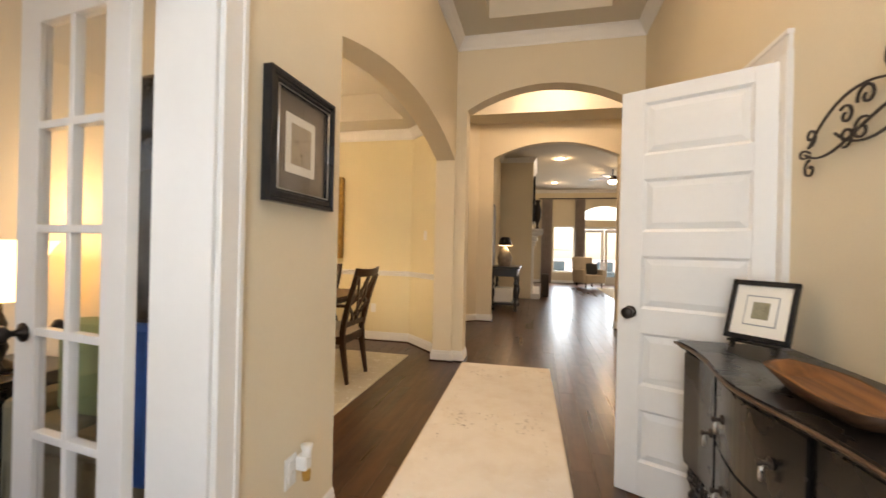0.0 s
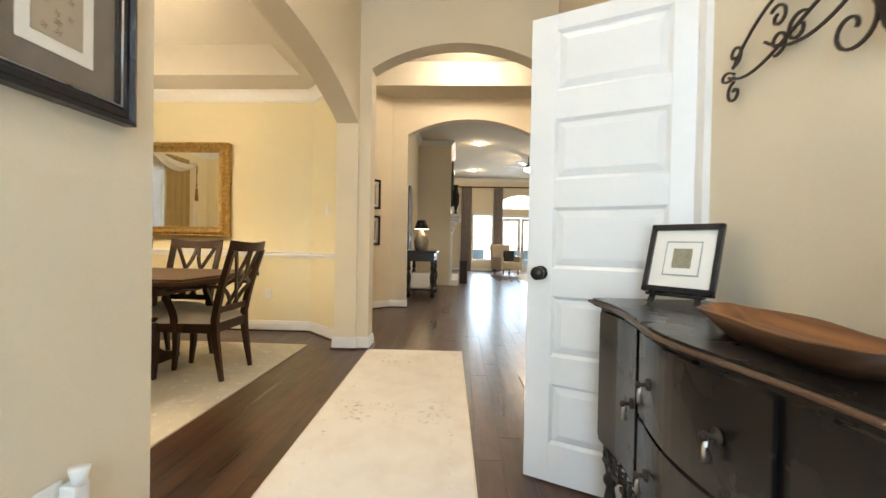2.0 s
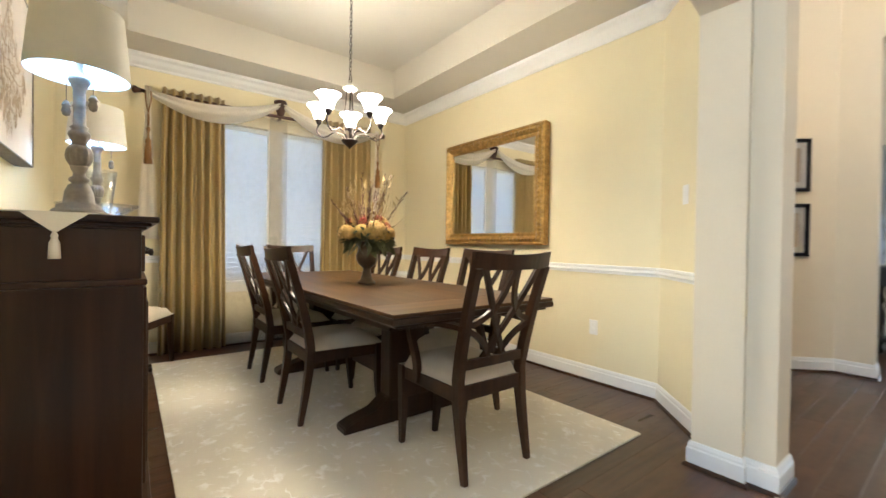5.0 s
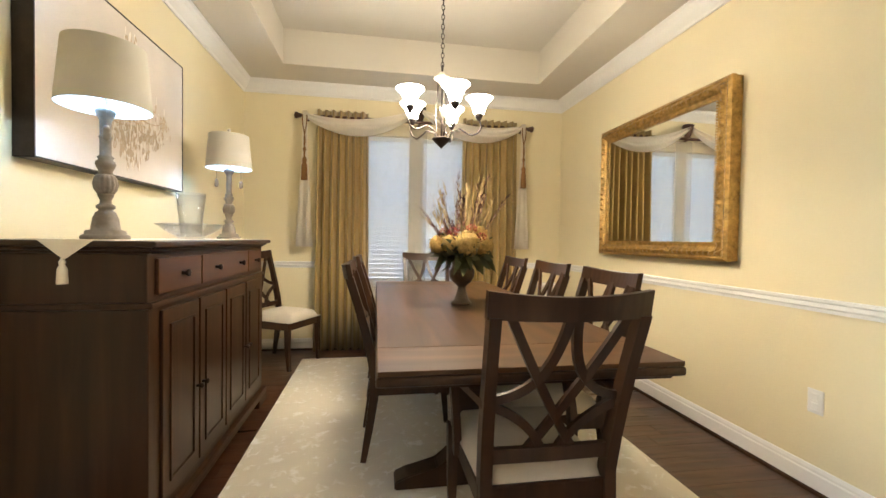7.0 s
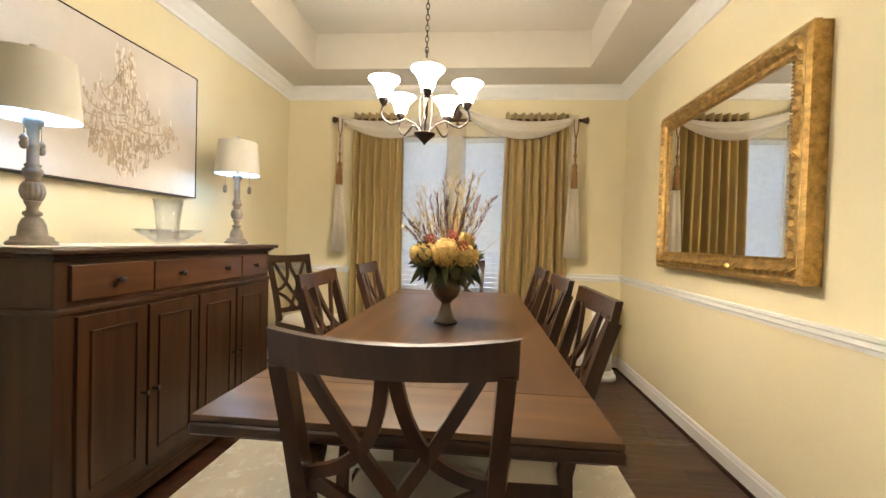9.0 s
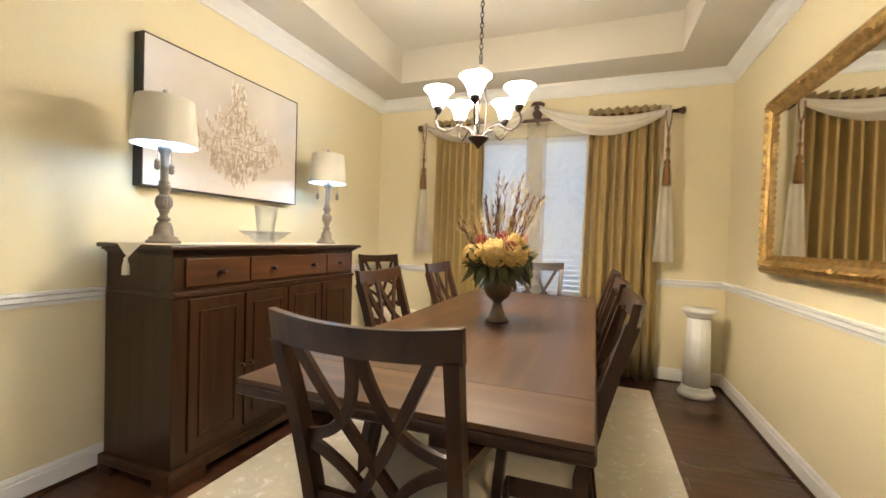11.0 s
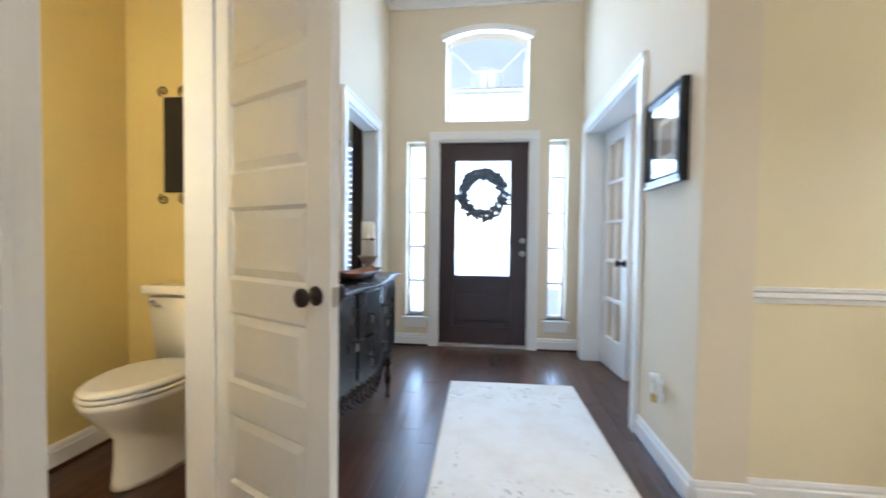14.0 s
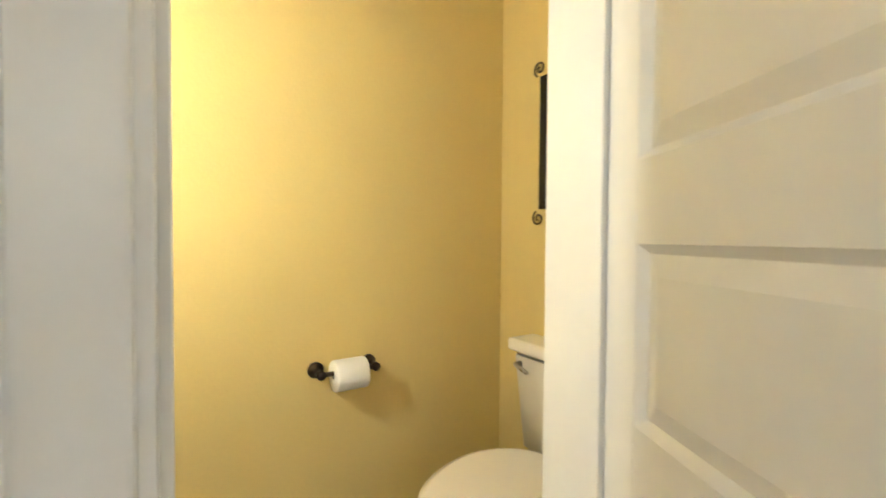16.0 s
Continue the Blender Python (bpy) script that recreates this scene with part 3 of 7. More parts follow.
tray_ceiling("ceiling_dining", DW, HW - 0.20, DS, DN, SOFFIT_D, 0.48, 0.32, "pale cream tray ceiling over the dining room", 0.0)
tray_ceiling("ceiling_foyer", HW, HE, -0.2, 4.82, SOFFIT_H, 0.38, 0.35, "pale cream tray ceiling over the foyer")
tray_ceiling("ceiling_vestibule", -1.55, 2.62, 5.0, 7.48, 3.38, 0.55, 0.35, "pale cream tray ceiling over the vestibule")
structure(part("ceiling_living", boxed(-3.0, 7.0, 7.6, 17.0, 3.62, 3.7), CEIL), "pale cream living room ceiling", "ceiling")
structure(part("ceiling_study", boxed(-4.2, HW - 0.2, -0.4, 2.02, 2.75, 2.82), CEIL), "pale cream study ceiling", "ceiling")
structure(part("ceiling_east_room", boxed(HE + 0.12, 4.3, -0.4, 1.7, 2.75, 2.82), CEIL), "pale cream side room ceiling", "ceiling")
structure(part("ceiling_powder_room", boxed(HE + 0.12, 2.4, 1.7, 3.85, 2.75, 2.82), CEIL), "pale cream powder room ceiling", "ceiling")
structure(part("ground", boxed(-60, 60, -60, 80, -0.30, -0.06), surf("pale_drive", (0.50, 0.49, 0.46), 0.95, 0.12, 0.5, 8, 0.01)), "pale sunlit drive and yard around the house", "ground")
structure(part("floor", boxed(-5.0, 7.1, -0.5, 17.2, -0.05, -0.006), GAP), "dark subfloor between the planks", "floor")

BASE = [(0.0, 0.0), (0.016, 0.0), (0.016, 0.088), (0.011, 0.094), (0.011, 0.106), (0.006, 0.120), (0.0, 0.122)]
SHOE = [(0.0, 0.0), (0.03, 0.0), (0.026, 0.012), (0.016, 0.018), (0.0, 0.018)]
RAIL = [(0.0, 0.858), (0.010, 0.858), (0.012, 0.875), (0.024, 0.883), (0.020, 0.902), (0.032, 0.910), (0.032, 0.924), (0.0, 0.924)]


def crown(z):
    return [(0.0, z - 0.12), (0.012, z - 0.12), (0.016, z - 0.10), (0.04, z - 0.075), (0.06, z - 0.045), (0.085, z - 0.025), (0.09, z - 0.001), (0.0, z - 0.001)]


def trim(name, path, prof, label, closed=False, mat=None):
    return structure(part(name, sweep(path, prof, closed), mat or TRIM), label, "trim")


# baseboards run with the room on their left
for line in ([(HE, 1.125), (HE, 2.365)], [(HE, 3.169), (HE, 3.935)], [(HE, 4.725), (HE, 4.81), (1.222, 4.81), (1.222, 5.01), (HE + 0.1, 5.01)], [(HE, -0.2), (HE, 0.155)],
             [(HW, 2.14), (HW, 1.50)], [(HW, -0.2), (-0.21, -0.2)], [(0.875, -0.2), (HE, -0.2)],
             [(HW, 5.01), (-0.478, 5.01), (-0.478, 4.81), (HW, 4.81), (HW, 4.78), (HW - 0.21, 4.78), (HW - 0.21, 5.005), (-1.30, DN), (DW, DN), (DW, DS), (HW - 0.21, DS), (HW - 0.21, 2.14), (HW, 2.14)],
             [(2.6, 7.46), (1.54, 7.46), (1.54, 7.62)], [(-0.47, 7.62), (-0.47, 7.46), (-0.72, 7.46), (-1.5, 6.68)],
             [(2.27, 1.84), (2.27, 3.75)], [(1.42, 1.84), (2.27, 1.84)], [(7.0, 17.0), (3.62, 17.0)], [(1.88, 17.0), (0.14, 17.0)], [(-0.68, 11.2), (-0.68, 7.7)]):
    trim("baseboard", line, BASE, "white painted baseboard")
    trim("trim", line, SHOE, "dark shoe moulding along the baseboard", mat=DARKWOOD)
trim("trim_chair_rail", [(-0.806, 5.005), (-1.30, DN), (DW, DN), (DW, 4.5)], RAIL, "white chair rail")
trim("trim_chair_rail", [(DW, 3.2), (DW, DS), (-0.81, DS)], RAIL, "white chair rail")
trim("trim_crown", [(-0.806, DS + 0.001), (-0.806, 5.005), (-1.30, DN), (DW, DN), (DW, DS)], crown(SOFFIT_D), "white crown moulding", True)
trim("trim_crown", [(HE, -0.2), (HE, 4.81), (HW, 4.81), (HW, -0.2)], crown(SOFFIT_H), "white crown moulding", True)
trim("trim_crown", [(7.0, 7.62), (7.0, 17.0), (-0.6, 17.0)], crown(3.62), "white crown moulding")
trim("trim_crown", [(0.14, 13.2), (0.14, 11.2), (-0.68, 11.2), (-0.68, 7.65)], crown(3.62), "white crown moulding")


def casing(axis, face, side, a0, a1, z1, w=0.085, t=0.02, z0=0.0, depth=0.12, lining=True):
    """Door casing on one face of a wall, with the jamb lining through it; side is +1 or -1, away from the wall."""
    ob = thing("door_casing", "white painted door casing", "door casing", kind="structure")
    f0, f1 = sorted((face, face + side * t))
    g0, g1 = sorted((face + side * 0.002, face - side * depth))
    for name, c0, c1, q0, q1 in (("jamb_casing", a0 - w, a0 + 0.004, z0, z1), ("jamb_casing", a1 - 0.004, a1 + w, z0, z1), ("head_casing", a0 - w, a1 + w, z1, z1 + w)):
        bm = bmesh.new()
        if axis == "x":
            box(bm, f0, f1, c0, c1, q0, q1, 0.005)
            box(bm, f0 - 0.006, f1 + 0.006, *((c0 - 0.003, c0 + 0.018) if c0 < a0 - 0.01 and name == "jamb_casing" else (c1 - 0.018, c1 + 0.003)), q0 + 0.002, q1 + 0.002, 0.003) if name == "jamb_casing" else box(bm, f0 - 0.0065, f1 + 0.006, c0 - 0.003, c1 + 0.003, q1 - 0.018, q1 + 0.003, 0.003)
        else:
            box(bm, c0, c1, f0, f1, q0, q1, 0.005)
        part(name, bm, TRIM, ob)
    if lining:
        for c0, c1, q0, q1 in ((a0 - 0.001, a0 + 0.018, z0, z1), (a1 - 0.018, a1 + 0.001, z0, z1), (a0, a1, z1 - 0.018, z1 + 0.001)):
            part("jamb", boxed(*((g0, g1, c0, c1) if axis == "x" else (c0, c1, g0, g1)), q0, q1, 0.002), TRIM, ob)
    return ob


casing("x", HW, 1, 0.06, 1.41, 2.07, depth=0.21)
casing("x", HE, -1, 0.24, 1.04, 2.08)
casing("x", HE, -1, 2.45, 3.083, 2.07)
casing("x", HE, -1, 4.02, 4.64, 2.06)
casing("y", -0.2, 1, -0.125, 0.79, 2.075, depth=0.2)
casing("y", 17.0, -1, 1.95, 3.55, 2.12, depth=0.2)

structure(part("porch_ceiling", boxed(-1.6, 2.2, -3.2, -0.41, 3.55, 3.65), surf("porch_paint", (0.50, 0.56, 0.60), 0.8, 0.05)), "pale blue-grey porch ceiling outside the front door", "ceiling")


# ---- doors and windows ----


def panel_door(name, label, m, width, height, n=5, thick=0.035, mat=None, knob_z=0.925, hinge_stile=0.11):
    """A flat-panel door, hinge edge at the origin, leaf along +x, faces at y = 0 and y = -thick."""
    mat = mat or TRIM
    d = thing(name, label, "door", m, kind="structure")
    st, hs, rail, bot, top_rail = 0.11, hinge_stile, 0.12, 0.175, 0.068
    part("stile", boxed(0, hs, -thick, 0, 0.008, height, 0.003), mat, d)
    part("stile", boxed(width - st, width, -thick, 0, 0.008, height, 0.003), mat, d)
    ph = (height - bot - rail * (n - 1) - top_rail) / n
    z = bot
    part("rail", boxed(hs, width - st, -thick, 0, 0.008, bot), mat, d)
    for i in range(n):
        top = z + ph
        bm = bmesh.new()
        box(bm, hs - 0.002, width - st + 0.002, -thick + 0.013, -0.013, z - 0.002, top + 0.002)
        for s, y in ((1, 0), (-1, -thick)):
            # a bevelled moulding inside the opening and a raised field
            o = [(hs, z), (width - st, z), (width - st, top), (hs, top)]
            q = [(hs + 0.014, z + 0.014), (width - st - 0.014, z + 0.014), (width - st - 0.014, top - 0.014), (hs + 0.014, top - 0.014)]
            w = [(hs + 0.045, z + 0.045), (width - st - 0.045, z + 0.045), (width - st - 0.045, top - 0.045), (hs + 0.045, top - 0.045)]
            ys = (y - s * 0.0005, y - s * 0.0125, y - s * 0.003)
            rings = [[bm.verts.new((a, ys[k], b)) for a, b in ring] for k, ring in enumerate((o, q, w))]
            for r1, r2 in zip(rings, rings[1:]):
                for j in range(4):
                    bm.faces.new((r1[j], r1[(j + 1) % 4], r2[(j + 1) % 4], r2[j]))
            bm.faces.new(rings[2])
        part("panel", bm, mat, d)
        z = top
        up = rail if i < n - 1 else top_rail
        part("rail", boxed(hs, width - st, -thick, 0, z, z + up), mat, d)
        z += up
    for s, y in ((1, 0), (-1, -thick)):
        k = part("knob", turned([(0.0, 0), (0.031, 0.0), (0.031, 0.006), (0.024, 0.010), (0.011, 0.014), (0.010, 0.034), (0.020, 0.040), (0.029, 0.050), (0.029, 0.062), (0.020, 0.070), (0.0, 0.072)], seg=20), BRONZE, d, "dark bronze knob")
        k.matrix_local = pose(width - 0.062, y, knob_z, -90 * s, 0, 0)
    for hz in (0.22, height / 2, height - 0.22):
        part("hinge", turned([(0.007, -0.045), (0.007, 0.045)], seg=10, at=(-0.004, -thick - 0.004, hz)), NICKEL, d)
    part("latch_plate", boxed(width - 0.0005, width + 0.0015, -thick + 0.006, -0.006, knob_z - 0.03, knob_z + 0.03), NICKEL, d)
    return d


# powder room door, standing open into the hall
for y0, y1, z0, z1 in ((3.053, 3.066, 0.0, 2.052), (2.468, 3.053, 2.040, 2.052)):
    structure(part("trim_door_stop", boxed(1.345, 1.38, y0, y1, z0, z1, 0.002), TRIM), "white door stop on the jamb", "trim")
tagged(part("strike_plate", boxed(1.305, 1.335, 3.0635, 3.0655, 0.89, 0.96, 0.0008), BRONZE), "dark strike plate on the white door jamb", "strike plate")
panel_door("door_1", "white five-panel interior door standing open into the hall", Matrix(((-0.896, 0.444, 0, 1.300), (0.444, 0.896, 0, 2.4525), (0, 0, 1, 0), (0, 0, 0, 1))), 0.640, 2.05, hinge_stile=0.087)
# closet door, shut
panel_door("door_2", "white five-panel closet door, shut", pose(1.315, 4.62, 0, 0, 0, -90), 0.585, 2.03)


def glazed_door(name, label, m, width, height, rows, cols, mat, thick=0.035, bottom=0.26, wide=0.11, knob=True):
    d = thing(name, label, "door", m, kind="structure")
    part("stile", boxed(0, wide, -thick, 0, 0.008, height, 0.003), mat, d)
    part("stile", boxed(width - wide, width, -thick, 0, 0.008, height, 0.003), mat, d)
    part("rail", boxed(wide, width - wide, -thick, 0, 0.008, bottom), mat, d)
    part("rail", boxed(wide, width - wide, -thick, 0, height - 0.115, height), mat, d)
    gw, gh = width - 2 * wide, height - 0.115 - bottom
    for i in range(1, cols):
        x = wide + gw * i / cols
        part("glazing_bar", boxed(x - 0.013, x + 0.013, -thick + 0.002, -0.002, bottom, height - 0.115, 0.004), mat, d)
    for j in range(1, rows):
        z = bottom + gh * j / rows
        part("glazing_bar", boxed(wide, width - wide, -thick + 0.001, -0.001, z - 0.013, z + 0.013, 0.004), mat, d)
    for i in range(cols):
        for j in range(rows):
            p = part("pane", boxed(wide + gw * i / cols, wide + gw * (i + 1) / cols, -thick / 2 - 0.002, -thick / 2 + 0.002, bottom + gh * j / rows, bottom + gh * (j + 1) / rows), GLASS, d)
            p.visible_shadow = False
    if knob:
        for s, y in ((1, 0), (-1, -thick)):
            k = part("knob", turned([(0.0, 0), (0.031, 0.0), (0.031, 0.006), (0.011, 0.014), (0.010, 0.034), (0.029, 0.050), (0.029, 0.062), (0.020, 0.070), (0.0, 0.072)], seg=18), BRONZE, d, "dark bronze knob")
            k.matrix_local = pose(width - 0.055, y, 0.92, -90 * s, 0, 0)
    return d


glazed_door("door_3", "white ten-pane French door standing open into the study", pose(-0.845, 1.352, 0, 0, 0, 172.5), 0.545, 2.04, 5, 2, TRIM)
glazed_door("door_4", "white ten-pane French door, nearly shut", pose(-0.775, 0.075, 0, 0, 0, 96), 0.54, 2.04, 5, 2, TRIM)

# front door with its glass, wreath and locks
fd = thing("front_door", "dark brown front door with a tall glass pane and a wreath", "door", kind="structure")
DX0, DX1, DY0, DY1 = -0.12, 0.785, -0.29, -0.245
part("stile", boxed(DX0, 0.045, DY0, DY1, 0.03, 2.055, 0.003), DOORWOOD, fd)
part("stile", boxed(0.635, DX1, DY0, DY1, 0.03, 2.055, 0.003), DOORWOOD, fd)
part("rail", boxed(0.045, 0.635, DY0, DY1, 1.90, 2.055), DOORWOOD, fd)
part("rail", boxed(0.045, 0.635, DY0, DY1, 0.58, 0.70), DOORWOOD, fd)
part("rail", boxed(0.045, 0.635, DY0, DY1, 0.03, 0.20), DOORWOOD, fd)
bm = boxed(0.045, 0.635, DY0, DY1 - 0.02, 0.20, 0.58)
box(bm, 0.085, 0.595, DY0, DY1 - 0.006, 0.25, 0.53, 0.012)
part("panel", bm, DOORWOOD, fd)
for a in ((0.045, 0.07, 0.70, 1.90), (0.61, 0.635, 0.70, 1.90), (0.045, 0.635, 0.70, 0.725), (0.045, 0.635, 1.875, 1.90)):
    part("glass_bead", boxed(a[0], a[1], DY0 - 0.004, DY1 + 0.008, a[2], a[3], 0.004), DOORWOOD, fd)
p = part("pane", boxed(0.05, 0.63, -0.27, -0.264, 0.705, 1.895), GLASS, fd)
p.visible_shadow = False
for z, r in ((1.08, 0.028), (0.95, 0.03)):
    k = part("lock" if z > 1 else "knob", turned([(0, 0), (r, 0), (r, 0.008), (0.014, 0.014), (0.014, 0.03), (0.026, 0.04), (0.026, 0.055), (0, 0.06)], seg=18), NICKEL, fd, "brushed nickel")
    k.matrix_local = pose(-0.058, DY1, z, -90, 0, 0)
part("threshold", boxed(DX0, DX1, -0.36, -0.20, 0.0, 0.03, 0.006), NICKEL, fd)
WREATH = surf("dark_twigs", (0.05, 0.05, 0.055), 0.9, 0.4, 20, 80, 0.003)
wr = thing("wreath", "dark twig and leaf wreath hung on the front door glass", "wreath")
bm = bmesh.new()
rnd = random.Random(4)
for k in range(150):
    a = rnd.uniform(0, 2 * math.pi)
    r = 0.20 + rnd.uniform(-0.035, 0.035)
    b = a + rnd.uniform(0.25, 0.6)
    r2 = r + rnd.uniform(-0.03, 0.05)
    y = -0.325 + rnd.uniform(-0.02, 0.03)
    top = rnd.random() < 0.3
    c = Vector((0.34, 0, 1.545))
    p0, p1 = c + Vector((r * math.cos(a), y, r * math.sin(a))), c + Vector((r2 * math.cos(b), y + 0.01, r2 * math.sin(b)))
    tube(bm, [p0, (p0 + p1) / 2 + Vector((0.012 * math.cos(a), 0, 0.012 * math.sin(a))), p1], [0.010, 0.009, 0.004], seg=5)
part("twigs", bm, WREATH, wr)
bm = bmesh.new()
for k in range(260):
    a = rnd.gauss(1.2, 0.6) if k % 3 == 0 else rnd.uniform(0, 2 * math.pi)
    r = 0.20 + rnd.uniform(-0.04, 0.06)
    c = Vector((0.34 + r * math.cos(a), -0.315 + rnd.uniform(-0.015, 0.02), 1.545 + r * math.sin(a)))
    d = Vector((rnd.uniform(-1, 1), rnd.uniform(-0.4, 0.4), rnd.uniform(-1, 1))).normalized() * 0.05
    w = Vector((-d.z, 0.3 * d.y, d.x)) * 0.35
    vs = [bm.verts.new(c - d), bm.verts.new(c + w), bm.verts.new(c + d), bm.verts.new(c - w), bm.verts.new(c + Vector((0, 0.008, 0)))]
    for i in range(4):
        bm.faces.new((vs[i], vs[(i + 1) % 4], vs[4]))
part("leaves", bm, WREATH, wr)


def window(name, label, axis, face, a0, a1, z0, z1, xs=(), zs=(), frame=0.035, sill=None, rise=0.0):
    """Frame, glazing bars and panes set in an opening; axis as for wall()."""
    w = thing(name, label, "window", kind="structure")

    def bar(nm, b0, b1, c0, c1, d0=-0.02, d1=0.02, bev=0.004):
        q = (face + d0, face + d1, b0, b1) if axis == "x" else (b0, b1, face + d0, face + d1)
        return part(nm, boxed(*q, c0, c1, bev), TRIM, w)
    bar("window_frame", a0, a0 + frame, z0, z1 + rise * 0.2)
    bar("window_frame", a1 - frame, a1, z0, z1 + rise * 0.2)
    bar("window_frame", a0, a1, z0, z0 + frame)
    if not rise:
        bar("window_frame", a0, a1, z1 - frame, z1)
    for x in xs:
        bar("glazing_bar", x - 0.01, x + 0.01, z0, z1, -0.012, 0.012, 0.003)
    for z in zs:
        bar("glazing_bar", a0, a1, z - 0.012, z + 0.012, -0.015, 0.017, 0.003)
    q = (face - 0.003, face + 0.003, a0, a1) if axis == "x" else (a0, a1, face - 0.003, face + 0.003)
    p = part("pane", boxed(*q, z0, z1 + rise), GLASS, w)
    p.visible_shadow = False
    if sill:
        s0, s1 = sill
        q = (s0, s1, a0 - 0.04, a1 + 0.04) if axis == "x" else (a0 - 0.04, a1 + 0.04, s0, s1)
        part("window_sill", boxed(*q, z0 - 0.03, z0, 0.005), TRIM, w)
        e = 0.012 * (1 if abs(s1) < abs(s0) or s1 > s0 else -1)
        q = (s1 - 0.034, s1 - 0.014, a0 - 0.02, a1 + 0.02) if axis == "x" else (a0 - 0.02, a1 + 0.02, s1 - 0.034, s1 - 0.014)
        part("apron", boxed(*q, z0 - 0.11, z0 - 0.03, 0.004), TRIM, w)
    return w


SIDE_Z = [0.30 + 1.77 * k / 5 for k in range(1, 5)]
for nm, a0, a1 in (("window_1", -0.48, -0.30), ("window_2", 0.92, 1.11)):
    w = window(nm, "narrow white sidelight window beside the front door", "y", -0.33, a0, a1, 0.30, 2.07, (), SIDE_Z, 0.03, (-0.34, -0.165))
w = window("window_3", "arched transom window over the front door", "y", -0.33, -0.09, 0.72, 2.26, 3.06, (), (2.62,), 0.03, None, 0.09)
bm = bmesh.new()
for x0, z0, x1, z1 in ((0.315, 2.62, 0.315, 2.80), (0.17, 2.80, 0.46, 2.80), (0.17, 2.80, -0.06, 3.02), (0.46, 2.80, 0.69, 3.02), (0.17, 2.62, 0.17, 2.80), (0.46, 2.62, 0.46, 2.80)):
    tube(bm, [(x0, -0.33, z0), (x1, -0.33, z1)], 1, flat=(0.006, 0.008))
part("glazing_bar", bm, TRIM, w)
rad = (0.42 ** 2 + 0.09 ** 2) / 0.18
bm = bmesh.new()
for dy, th in ((-0.19, 0.05), ):
    pts = [(0.315 - 0.45 + 0.90 * i / 20, dy, 3.15 - rad + math.sqrt(rad * rad - (-0.42 + 0.84 * i / 20) ** 2) + 0.012) for i in range(21)]
    tube(bm, pts, 1, flat=(0.035, 0.03), up=(0, 0, 1))
part("arched_head", bm, TRIM, w)
window("window_4", "white sash window behind blinds and sheers in the dining room", "x", DW - 0.09, 3.24, 4.44, 0.66, 2.27, (3.80, 3.84, 3.88), (1.45,), 0.05, (DW - 0.1, DW + 0.03))
part("mullion", boxed(DW - 0.12, DW - 0.004, 3.765, 3.915, 0.66, 2.27, 0.004), TRIM, bpy.data.objects["window_4"])
window("window_5", "white window of the study", "y", -0.33, -3.2, -1.6, 0.8, 2.2, (-2.4,), (1.5,), 0.05)
window("window_6", "white window of the side room", "y", -0.33, 1.62, 3.1, 0.7, 2.1, (2.36,), (1.4,), 0.05)
window("window_7", "white living room window", "y", 17.08, 0.86, 1.66, 0.42, 2.22, (), (1.3,), 0.05)
window("window_8", "arched living room window over the French doors", "y", 17.08, 1.95, 3.55, 2.42, 2.75, (), (), 0.05, None, 0.25)
window("window_9", "white living room window", "y", 17.08, 4.4, 6.0, 0.5, 2.2, (5.2,), (), 0.05)
glazed_door("door_5", "white glazed patio door", pose(1.97, 17.05, 0, 0, 0, 0), 0.77, 2.09, 1, 1, TRIM, bottom=0.3)
glazed_door("door_6", "white glazed patio door", pose(3.53, 17.015, 0, 0, 0, 180), 0.77, 2.09, 1, 1, TRIM, bottom=0.3)


def blinds(name, axis, face, a0, a1, z0, z1, step=0.05):
    d = thing(name, "white horizontal slat blind, slats tilted open", "window blind")
    n = int((z1 - z0) / step)
    for k in range(n):
        z = z0 + step * (k + 0.5)
        bm = bmesh.new()
        q = ((-0.0105, -0.0228), (0.0105, 0.0228))
        c = [(face + o, z + h) for o, h in q]
        if axis == "x":
            hexa(bm, [(c[0][0], a0, c[0][1]), (c[1][0], a0, c[1][1]), (c[1][0], a1, c[1][1]), (c[0][0], a1, c[0][1]), (c[0][0], a0, c[0][1] + 0.003), (c[1][0], a0, c[1][1] + 0.003), (c[1][0], a1, c[1][1] + 0.003), (c[0][0], a1, c[0][1] + 0.003)])
        else:
            hexa(bm, [(a0, c[0][0], c[0][1]), (a1, c[0][0], c[0][1]), (a1, c[1][0], c[1][1]), (a0, c[1][0], c[1][1]), (a0, c[0][0], c[0][1] + 0.003), (a1, c[0][0], c[0][1] + 0.003), (a1, c[1][0], c[1][1] + 0.003), (a0, c[1][0], c[1][1] + 0.003)])
        part("slat", bm, BLIND, d)
    q = (face - 0.03, face + 0.03, a0, a1) if axis == "x" else (a0, a1, face - 0.03, face + 0.03)
    part("head_rail", boxed(*q, z1 - 0.01, z1 + 0.04, 0.004), BLIND, d)
    return d


blinds("window_blind", "x", DW - 0.03, 3.28, 3.79, 0.70, 2.21)
blinds("window_blind", "x", DW - 0.03, 3.89, 4.40, 0.70, 2.21)
blinds("window_blind", "y", -0.26, 1.70, 3.06, 0.74, 2.04, 0.06)

